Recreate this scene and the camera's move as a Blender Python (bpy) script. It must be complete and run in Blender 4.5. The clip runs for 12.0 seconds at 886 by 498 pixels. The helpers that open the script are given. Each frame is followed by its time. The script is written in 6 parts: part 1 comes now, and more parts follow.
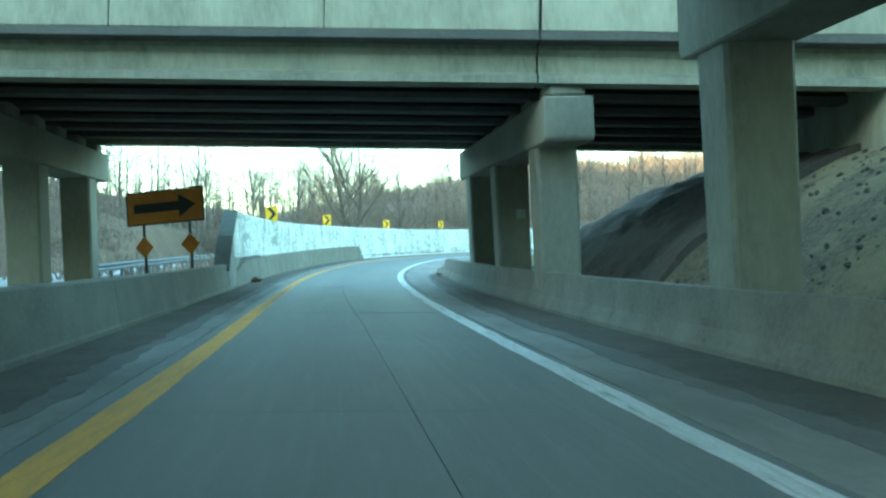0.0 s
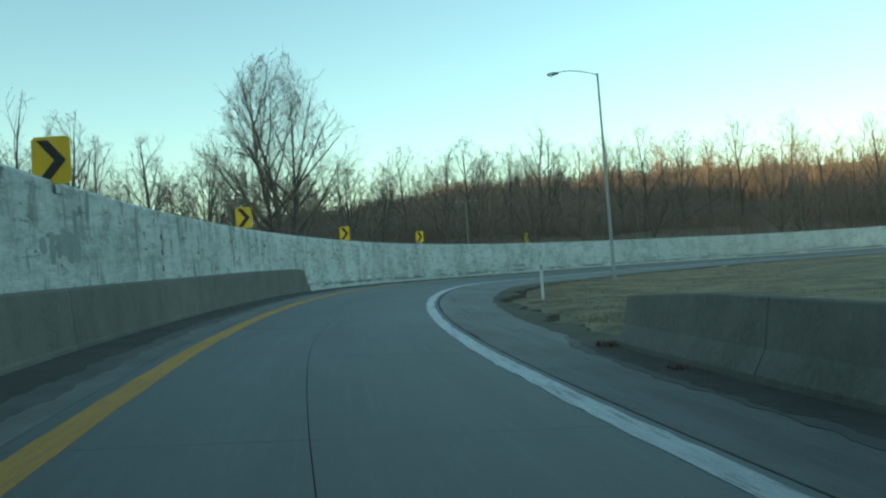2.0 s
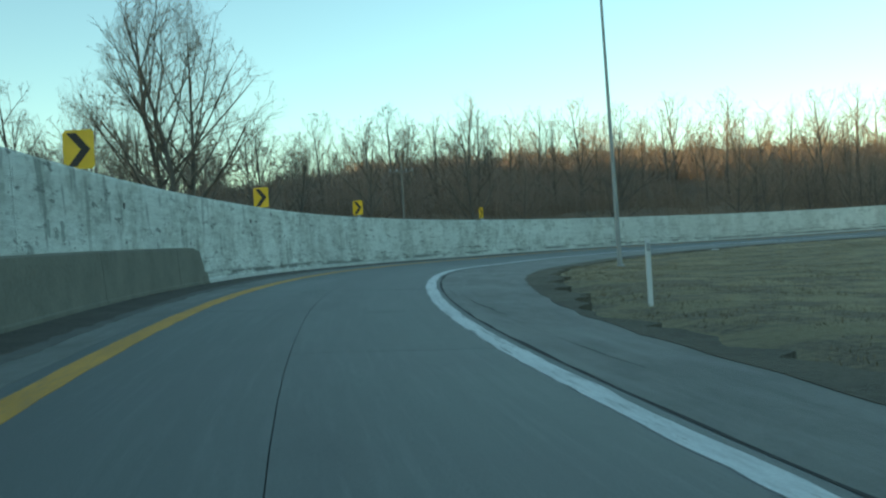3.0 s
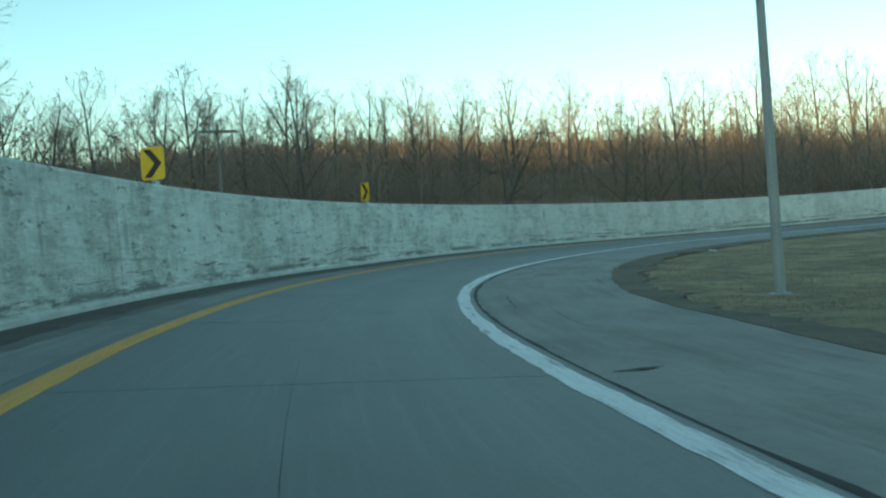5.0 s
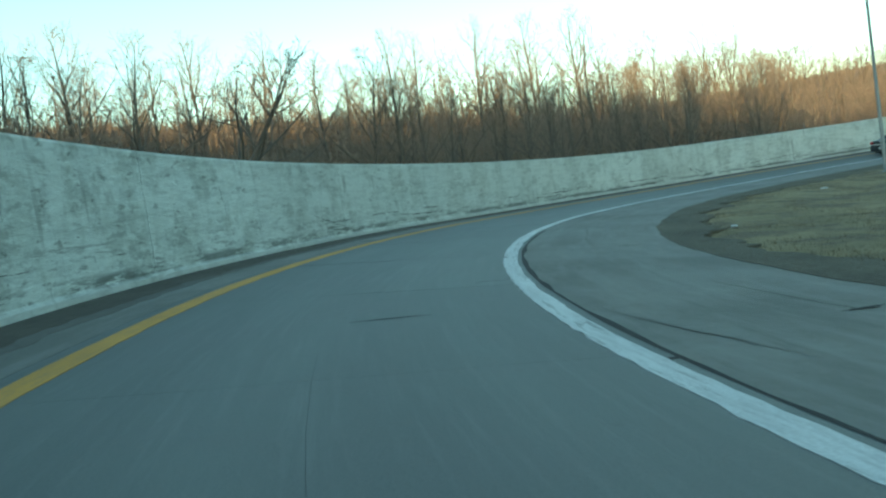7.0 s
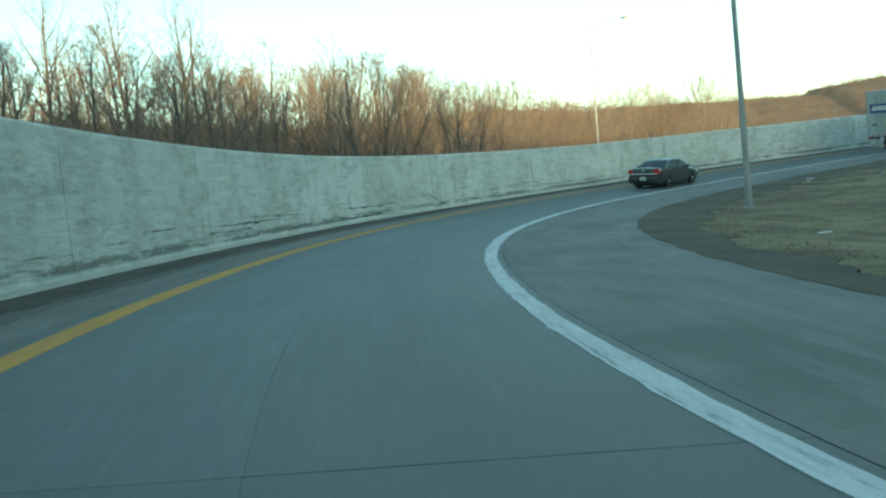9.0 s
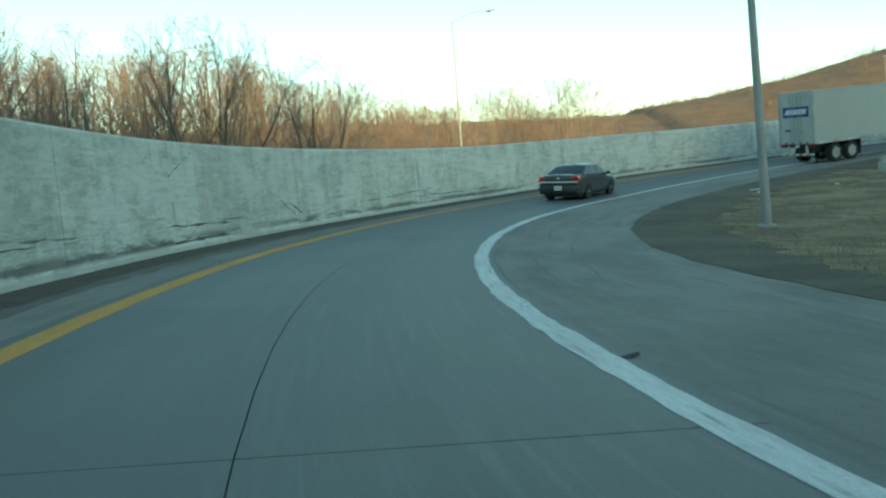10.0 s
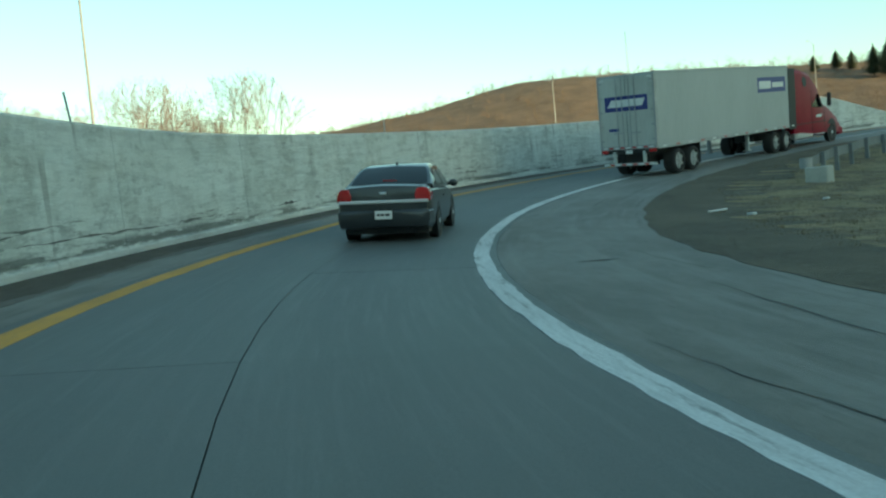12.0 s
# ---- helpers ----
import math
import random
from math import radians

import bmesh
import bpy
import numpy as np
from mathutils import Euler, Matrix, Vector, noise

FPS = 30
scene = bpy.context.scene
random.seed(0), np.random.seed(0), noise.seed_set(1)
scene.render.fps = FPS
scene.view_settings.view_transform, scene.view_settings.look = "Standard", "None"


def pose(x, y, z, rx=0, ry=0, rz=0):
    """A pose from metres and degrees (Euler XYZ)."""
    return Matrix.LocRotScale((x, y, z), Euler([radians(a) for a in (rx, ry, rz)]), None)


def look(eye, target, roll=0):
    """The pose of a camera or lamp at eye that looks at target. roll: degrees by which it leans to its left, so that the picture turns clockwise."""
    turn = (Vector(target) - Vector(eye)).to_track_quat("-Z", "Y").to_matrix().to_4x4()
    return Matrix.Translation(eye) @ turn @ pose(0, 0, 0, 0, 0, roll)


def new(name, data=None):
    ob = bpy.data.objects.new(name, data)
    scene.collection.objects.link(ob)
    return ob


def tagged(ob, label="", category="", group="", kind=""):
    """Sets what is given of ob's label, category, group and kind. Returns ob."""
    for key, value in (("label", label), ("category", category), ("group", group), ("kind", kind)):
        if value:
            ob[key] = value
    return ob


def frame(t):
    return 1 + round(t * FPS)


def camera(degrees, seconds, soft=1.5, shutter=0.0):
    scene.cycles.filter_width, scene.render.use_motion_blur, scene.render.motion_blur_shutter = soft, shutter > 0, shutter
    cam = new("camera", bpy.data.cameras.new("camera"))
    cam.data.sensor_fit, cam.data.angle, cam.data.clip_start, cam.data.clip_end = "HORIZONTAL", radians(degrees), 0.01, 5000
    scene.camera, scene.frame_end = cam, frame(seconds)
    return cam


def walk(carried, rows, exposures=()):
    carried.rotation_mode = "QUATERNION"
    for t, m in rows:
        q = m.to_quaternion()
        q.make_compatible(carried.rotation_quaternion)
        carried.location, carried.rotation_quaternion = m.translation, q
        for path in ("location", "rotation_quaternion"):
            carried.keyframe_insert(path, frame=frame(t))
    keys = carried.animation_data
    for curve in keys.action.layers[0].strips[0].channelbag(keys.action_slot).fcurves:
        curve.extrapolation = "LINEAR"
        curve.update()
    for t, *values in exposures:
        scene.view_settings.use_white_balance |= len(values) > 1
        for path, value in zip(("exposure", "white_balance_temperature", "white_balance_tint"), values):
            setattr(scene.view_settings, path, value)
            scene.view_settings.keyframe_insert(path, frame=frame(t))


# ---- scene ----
# camera and its drive: seconds, x, y, z, heading, pitch, lean to the right
cam = camera(52.0, 12.0, soft=2.3, shutter=0.0)
DRIVE = [
    (0, -0.041, 0.003, 1.147, -6.65, 0.33, 2.57), (0.2, -0.051, 3.268, 1.132, -7.06, 0.54, 3.17),
    (0.5, -0.089, 8.073, 1.124, -7.34, 1.72, 3.37), (0.7, -0.088, 11.218, 1.132, -7.45, 2.00, 2.96),
    (1, -0.090, 15.861, 1.157, -7.93, 1.93, 2.92), (1.5, -0.106, 23.504, 1.189, -8.98, 2.17, 2.78),
    (2, -0.044, 31.104, 1.331, -11.22, 1.75, 3.64), (2.5, 0.212, 38.715, 1.401, -14.16, 1.05, 3.19),
    (3, 0.834, 46.124, 1.524, -17.00, 0.31, 3.27), (3.2, 1.132, 48.966, 1.582, -18.47, 0.43, 3.86),
    (3.6, 1.862, 54.492, 1.700, -20.24, 0.13, 3.71), (4, 2.782, 59.789, 1.822, -22.65, -0.15, 3.55),
    (4.4, 3.901, 64.863, 1.932, -25.64, -0.45, 3.39), (4.8, 5.221, 69.710, 2.019, -29.30, -0.75, 3.24),
    (5, 5.958, 72.064, 2.052, -29.91, -0.59, 3.61), (5.5, 8.052, 78.100, 2.110, -33.05, -1.76, 4.19),
    (6, 10.628, 83.854, 2.111, -38.06, -1.83, 5.62), (6.5, 13.683, 89.519, 2.167, -43.28, -3.18, 6.50),
    (7, 17.367, 94.799, 2.147, -50.11, -2.94, 6.81), (7.2, 19.017, 96.818, 2.157, -52.72, -3.22, 6.54),
    (7.6, 22.702, 100.719, 2.182, -57.63, -3.28, 6.08), (8, 26.885, 104.372, 2.212, -62.89, -3.34, 5.63),
    (8.4, 31.385, 107.607, 2.236, -68.36, -3.39, 5.18), (8.8, 35.991, 110.296, 2.252, -73.97, -3.45, 4.72),
    (9, 38.298, 111.433, 2.257, -76.54, -3.40, 4.51), (9.5, 44.002, 113.730, 2.244, -81.99, -3.33, 4.87),
    (10, 49.544, 115.433, 2.249, -87.48, -3.26, 4.16), (10.5, 55.052, 116.637, 2.242, -91.44, -2.58, 4.43),
    (11, 60.429, 117.414, 2.266, -97.15, -2.65, 4.66), (11.5, 65.903, 117.641, 2.338, -103.80, -2.56, 5.42),
    (12, 71.519, 117.204, 2.411, -110.68, -2.96, 5.43),
]
EXPOSURE = [(0, 3.5, 5900, -22), (0.5, 3.35, 6100, -23), (1.0, 2.25, 6500, -22), (1.5, 1.3, 6700, -16), (2.0, 1.25, 6300, -17), (2.5, 1.2, 6200, -17), (3, 1.27, 6200, -17), (5, 1.35, 6200, -20), (7, 1.55, 6250, -20), (8.8, 1.56, 6300, -21), (10, 1.46, 6400, -21), (12, 1.28, 6400, -22)]
walk(cam, [(t, pose(x, y, z, 90 + pitch, 0, yaw) @ pose(0, 0, 0, 0, 0, -lean)) for t, x, y, z, yaw, pitch, lean in DRIVE], EXPOSURE)

# evening sky and a low sun in the west-south-west
SUN_AZIMUTH, SUN_HEIGHT = 248.0, 7.0  # compass degrees from +y, clockwise
world = bpy.data.worlds.new("evening")
scene.world = world
world.use_nodes = True
wn = world.node_tree
sky = wn.nodes.new("ShaderNodeTexSky")
sky.sky_type, sky.sun_disc = "NISHITA", False
sky.sun_elevation, sky.sun_rotation = radians(SUN_HEIGHT), radians(SUN_AZIMUTH)
sky.air_density, sky.dust_density, sky.ozone_density = 0.95, 0.45, 1.1
wn.nodes["Background"].inputs["Strength"].default_value = 0.15
wn.links.new(sky.outputs[0], wn.nodes["Background"].inputs["Color"])
sun = new("sun", bpy.data.lights.new("sun", "SUN"))
sun.data.energy, sun.data.angle, sun.data.color = 3.4, radians(0.6), (1.0, 0.64, 0.36)
az, el = radians(SUN_AZIMUTH), radians(SUN_HEIGHT)
toward_sun = Vector((math.sin(az) * math.cos(el), math.cos(az) * math.cos(el), math.sin(el)))
sun.matrix_world = look(toward_sun * 100, (0, 0, 0))

# ---------------------------------------------------------------- materials
def shader(name, rough=0.8, metal=0.0, coat=0.0):
    m = bpy.data.materials.new(name)
    m.use_nodes = True
    b = m.node_tree.nodes["Principled BSDF"]
    b.inputs["Roughness"].default_value, b.inputs["Metallic"].default_value = rough, metal
    b.inputs["Coat Weight"].default_value = coat
    return m, m.node_tree, b


def node(nt, kind, **values):
    n = nt.nodes.new(kind)
    for k, v in values.items():
        n.inputs[k].default_value = v
    return n


def place(nt, stretch=(1, 1, 1)):
    """World position, stretched."""
    g = nt.nodes.new("ShaderNodeNewGeometry")
    mp = nt.nodes.new("ShaderNodeMapping")
    mp.inputs["Scale"].default_value = stretch
    nt.links.new(g.outputs["Position"], mp.inputs["Vector"])
    return mp.outputs[0]


def ramp_map(nt, stretch=(1, 1, 1)):
    """Metres along the ramp and across it (or up a wall), stretched."""
    g = nt.nodes.new("ShaderNodeUVMap")
    g.uv_map = "ramp"
    mp = nt.nodes.new("ShaderNodeMapping")
    mp.inputs["Scale"].default_value = stretch
    nt.links.new(g.outputs[0], mp.inputs["Vector"])
    return mp.outputs[0]


def band(nt, where, lo, hi, soft):
    """1 between two heights of the ramp map, ragged at its rims."""
    sep = nt.nodes.new("ShaderNodeSeparateXYZ")
    nt.links.new(where, sep.inputs[0])
    out = []
    for a, b in ((lo - soft, lo + soft), (hi + soft, hi - soft)):
        r = nt.nodes.new("ShaderNodeMapRange")
        r.inputs["From Min"].default_value, r.inputs["From Max"].default_value = a, b
        nt.links.new(sep.outputs[1], r.inputs["Value"])
        out.append(r.outputs[0])
    return times(nt, *out)


def noisy(nt, where, scale, detail=6.0, rough=0.6, lo=0.35, hi=0.65):
    n = node(nt, "ShaderNodeTexNoise", Scale=scale, Detail=detail, Roughness=rough)
    nt.links.new(where, n.inputs["Vector"])
    r = nt.nodes.new("ShaderNodeMapRange")
    r.inputs["From Min"].default_value, r.inputs["From Max"].default_value = lo, hi
    nt.links.new(n.outputs[0], r.inputs["Value"])
    return r.outputs[0]


def mix(nt, fac, a, b):
    n = nt.nodes.new("ShaderNodeMix")
    n.data_type = "RGBA"
    for sock, v in ((n.inputs[0], fac), (n.inputs[6], a), (n.inputs[7], b)):
        if isinstance(v, (int, float)):
            sock.default_value = v
        elif isinstance(v, tuple):
            sock.default_value = (*v, 1)
        else:
            nt.links.new(v, sock)
    return n.outputs[2]


def times(nt, a, b):
    n = nt.nodes.new("ShaderNodeMath")
    n.operation = "MULTIPLY"
    for sock, v in zip(n.inputs, (a, b)):
        if isinstance(v, (int, float)):
            sock.default_value = v
        else:
            nt.links.new(v, sock)
    return n.outputs[0]


def bump(nt, b, height, strength=0.3, distance=0.01):
    n = node(nt, "ShaderNodeBump", Strength=strength, Distance=distance)
    nt.links.new(height, n.inputs["Height"])
    nt.links.new(n.outputs[0], b.inputs["Normal"])


def surface(name, base, dark, light, big=0.4, small=8.0, rough=0.85, metal=0.0, relief=0.3, depth=0.01, stretch=(1, 1, 1), own=0.0):
    """A surface with wide stains and fine grain; own: how far each piece differs."""
    m, nt, b = shader(name, rough, metal)
    where = place(nt, stretch)
    wide, fine = noisy(nt, where, big), noisy(nt, where, small, 8.0, 0.7)
    c = mix(nt, times(nt, wide, 0.75), base, dark)
    c = mix(nt, times(nt, fine, 0.45), c, light)
    if own:
        oi = nt.nodes.new("ShaderNodeObjectInfo")
        c = mix(nt, times(nt, oi.outputs["Random"], own), c, dark)
    nt.links.new(c, b.inputs["Base Color"])
    bump(nt, b, fine, relief, depth)
    return m


def plain(name, colour, rough=0.5, metal=0.0, coat=0.0, grime=0.15):
    m, nt, b = shader(name, rough, metal, coat)
    where = place(nt)
    c = mix(nt, times(nt, noisy(nt, where, 2.5), grime), colour, tuple(v * 0.45 for v in colour))
    nt.links.new(c, b.inputs["Base Color"])
    return m


def whitewashed():
    """Old pale coating on concrete: flaked in patches, streaked by rain, scraped by tyres near the foot."""
    m, nt, b = shader("whitewashed_concrete", 0.9)
    w = ramp_map(nt)
    sep = nt.nodes.new("ShaderNodeSeparateXYZ")
    nt.links.new(w, sep.inputs[0])
    far = nt.nodes.new("ShaderNodeMapRange")  # the coating is streaked first and flaked further on
    far.inputs["From Min"].default_value, far.inputs["From Max"].default_value = 60, 95
    far.inputs["To Min"].default_value, far.inputs["To Max"].default_value = 1.0, 0.15
    nt.links.new(sep.outputs[0], far.inputs["Value"])
    # rough grey courses show where the smooth pale coat has come away
    rough = mix(nt, noisy(nt, ramp_map(nt, (0.8, 1.0, 1)), 1.0, 8, 0.66, 0.42, 0.58), (0.62, 0.655, 0.605), (0.52, 0.55, 0.505))
    rough = mix(nt, times(nt, noisy(nt, ramp_map(nt, (0.8, 2.6, 1)), 1.7, 7, 0.62, 0.51, 0.56), 0.75), rough, (0.37, 0.395, 0.365))
    rough = mix(nt, times(nt, noisy(nt, ramp_map(nt, (0.9, 2.4, 1)), 2.1, 7, 0.62, 0.53, 0.58), 0.75), rough, (0.72, 0.755, 0.71))
    coat = mix(nt, times(nt, noisy(nt, w, 1.4, 9, 0.68, 0.45, 0.62), 0.5), (0.79, 0.825, 0.785), (0.67, 0.71, 0.665))
    left = nt.nodes.new("ShaderNodeMath")
    left.operation = "ADD"
    nt.links.new(noisy(nt, ramp_map(nt, (0.62, 0.45, 1)), 0.95, 10, 0.66, 0.44, 0.53), left.inputs[0])
    nt.links.new(times(nt, noisy(nt, ramp_map(nt, (0.2, 1.0, 1)), 0.9, 4, 0.5, 0.4, 0.6), -0.35), left.inputs[1])
    left.use_clamp = True
    c = mix(nt, left.outputs[0], rough, coat)
    even = nt.nodes.new("ShaderNodeMapRange")  # the later stretch was coated more evenly
    even.inputs["From Min"].default_value, even.inputs["From Max"].default_value = 110, 140
    even.inputs["To Max"].default_value = 0.3
    nt.links.new(sep.outputs[0], even.inputs["Value"])
    c = mix(nt, even.outputs[0], c, (0.70, 0.725, 0.665))
    streak = times(nt, noisy(nt, ramp_map(nt, (1.9, 0.55, 1)), 1.15, 5, 0.55, 0.57, 0.63), far.outputs[0])
    c = mix(nt, times(nt, streak, 0.85), c, (0.26, 0.28, 0.255))
    drip = times(nt, noisy(nt, ramp_map(nt, (2.4, 0.1, 1)), 1.0, 4, 0.55, 0.61, 0.64), noisy(nt, ramp_map(nt, (0.4, 0.8, 1)), 1.2, 4, 0.5, 0.45, 0.6))
    c = mix(nt, times(nt, drip, 0.65), c, (0.30, 0.315, 0.285))
    flake = noisy(nt, ramp_map(nt, (0.8, 2.2, 1)), 1.7, 9, 0.68, 0.585, 0.62)
    few = nt.nodes.new("ShaderNodeMapRange")  # fewer flakes where the coat is newer
    few.inputs["From Min"].default_value, few.inputs["From Max"].default_value = 95, 140
    few.inputs["To Min"].default_value, few.inputs["To Max"].default_value = 0.85, 0.3
    nt.links.new(sep.outputs[0], few.inputs["Value"])
    c = mix(nt, times(nt, flake, few.outputs[0]), c, (0.16, 0.17, 0.155))
    low = times(nt, noisy(nt, ramp_map(nt, (0.7, 3.0, 1)), 2.3, 12, 0.76, 0.545, 0.585), band(nt, w, 0.1, 0.75, 0.25))
    c = mix(nt, times(nt, low, 0.7), c, (0.27, 0.28, 0.26))
    line = times(nt, noisy(nt, ramp_map(nt, (0.25, 2.0, 1)), 1.6, 10, 0.74, 0.47, 0.52), band(nt, w, 0.14, 0.33, 0.05))
    c = mix(nt, times(nt, line, 0.85), c, (0.11, 0.115, 0.105))
    wave = noisy(nt, ramp_map(nt, (0.55, 3.4, 1)), 1.5, 7, 0.66, 0.50, 0.60)
    c = mix(nt, times(nt, wave, 0.3), c, (0.36, 0.385, 0.36))
    c = mix(nt, times(nt, noisy(nt, w, 14, 9, 0.75, 0.48, 0.70), 0.14), c, (0.34, 0.35, 0.32))
    scrape = times(nt, noisy(nt, ramp_map(nt, (0.2, 4.0, 1)), 1.4, 9, 0.72, 0.585, 0.61), band(nt, w, 0.22, 0.8, 0.15))
    c = mix(nt, times(nt, scrape, 0.9), c, (0.07, 0.07, 0.062))
    pale = times(nt, noisy(nt, ramp_map(nt, (0.3, 2.5, 1)), 1.7, 8, 0.7, 0.36, 0.5), band(nt, w, 0.0, 0.11, 0.03))
    c = mix(nt, times(nt, pale, 0.7), c, (0.62, 0.63, 0.60))
    oi = nt.nodes.new("ShaderNodeObjectInfo")
    c = mix(nt, times(nt, oi.outputs["Random"], 0.2), c, (0.38, 0.39, 0.36))
    nt.links.new(c, b.inputs["Base Color"])
    bump(nt, b, noisy(nt, ramp_map(nt, (0.7, 2.2, 1)), 1.9, 12, 0.72, 0.25, 0.75), 0.8, 0.06)
    return m


def worn_paint(name, paint, under, wear=0.56):
    """Road paint worn away in streaks along the lane."""
    m, nt, b = shader(name, 0.75)
    w = ramp_map(nt)
    c = mix(nt, times(nt, noisy(nt, ramp_map(nt, (0.5, 2.5, 1)), 1.1), 0.45), paint, tuple(v * 0.6 for v in paint))
    c = mix(nt, noisy(nt, ramp_map(nt, (0.45, 5.0, 1)), 1.6, 11, 0.78, wear, wear + 0.09), c, under)
    c = mix(nt, times(nt, noisy(nt, ramp_map(nt, (1.0, 9.0, 1)), 2.0, 8, 0.7, 0.45, 0.7), 0.4), c, under)
    c = mix(nt, times(nt, noisy(nt, w, 30, 6, 0.7), 0.3), c, under)
    nt.links.new(c, b.inputs["Base Color"])
    bump(nt, b, noisy(nt, w, 40), 0.2, 0.004)
    return m


def pavement_concrete():
    """Worn grey lane concrete, streaked along the way of the wheels."""
    m, nt, b = shader("lane_concrete", 0.6)
    w = ramp_map(nt)
    c = mix(nt, times(nt, noisy(nt, ramp_map(nt, (0.05, 0.9, 1)), 1.0, 5, 0.55, 0.35, 0.65), 0.85), (0.119, 0.137, 0.128), (0.070, 0.082, 0.077))
    c = mix(nt, times(nt, noisy(nt, ramp_map(nt, (0.35, 0.3, 1)), 0.7, 9, 0.72, 0.47, 0.60), 0.75), c, (0.095, 0.1, 0.1))
    oil = times(nt, noisy(nt, ramp_map(nt, (0.18, 0.5, 1)), 1.0, 8, 0.7, 0.38, 0.62), band(nt, w, -0.35, 0.75, 0.35))
    sep = nt.nodes.new("ShaderNodeSeparateXYZ")
    nt.links.new(w, sep.inputs[0])
    worn = nt.nodes.new("ShaderNodeMapRange")  # more oil where the traffic brakes under the bridges
    worn.inputs["From Min"].default_value, worn.inputs["From Max"].default_value = 55, 85
    worn.inputs["To Min"].default_value, worn.inputs["To Max"].default_value = 0.95, 0.55
    nt.links.new(sep.outputs[0], worn.inputs["Value"])
    c = mix(nt, times(nt, oil, worn.outputs[0]), c, (0.056, 0.06, 0.06))
    c = mix(nt, times(nt, noisy(nt, ramp_map(nt, (0.9, 0.08, 1)), 0.55, 6, 0.7, 0.56, 0.66), 0.5), c, (0.085, 0.09, 0.09))
    c = mix(nt, times(nt, noisy(nt, ramp_map(nt, (0.35, 9.0, 1)), 1.2, 8, 0.72, 0.5, 0.75), 0.45), c, (0.215, 0.227, 0.217))
    c = mix(nt, times(nt, noisy(nt, w, 6.0, 9, 0.75, 0.52, 0.7), 0.3), c, (0.10, 0.104, 0.104))
    c = mix(nt, times(nt, noisy(nt, w, 45, 6, 0.75), 0.35), c, (0.23, 0.238, 0.234))
    c = mix(nt, times(nt, noisy(nt, ramp_map(nt, (0.8, 1.0, 1)), 2.2, 12, 0.8, 0.645, 0.68), 0.6), c, (0.05, 0.05, 0.05))
    oi = nt.nodes.new("ShaderNodeObjectInfo")
    c = mix(nt, times(nt, oi.outputs["Random"], 0.4), c, (0.088, 0.096, 0.093))
    nt.links.new(c, b.inputs["Base Color"])
    bump(nt, b, noisy(nt, w, 60, 5, 0.75), 0.3, 0.005)
    return m


def shoulder_asphalt():
    """Grey patched asphalt with long pale scrapes."""
    m, nt, b = shader("shoulder_asphalt", 0.85)
    w = ramp_map(nt)
    c = mix(nt, times(nt, noisy(nt, ramp_map(nt, (0.3, 0.6, 1)), 0.9, 8, 0.66, 0.40, 0.60), 0.9), (0.255, 0.257, 0.237), (0.155, 0.157, 0.143))
    c = mix(nt, times(nt, noisy(nt, w, 5.5, 9, 0.75, 0.5, 0.68), 0.45), c, (0.12, 0.121, 0.11))
    c = mix(nt, times(nt, noisy(nt, ramp_map(nt, (0.16, 1.9, 1)), 1.2, 9, 0.72, 0.50, 0.62), 0.42), c, (0.33, 0.33, 0.31))
    c = mix(nt, times(nt, noisy(nt, ramp_map(nt, (0.14, 2.6, 1)), 1.0, 10, 0.75, 0.58, 0.64), 0.5), c, (0.10, 0.10, 0.092))
    c = mix(nt, times(nt, noisy(nt, ramp_map(nt, (0.6, 1.5, 1)), 1.8, 12, 0.8, 0.63, 0.67), 0.7), c, (0.06, 0.06, 0.055))
    c = mix(nt, times(nt, noisy(nt, w, 50, 6, 0.75), 0.45), c, (0.27, 0.27, 0.255))
    nt.links.new(c, b.inputs["Base Color"])
    bump(nt, b, noisy(nt, w, 30, 9, 0.82), 0.6, 0.015)
    return m


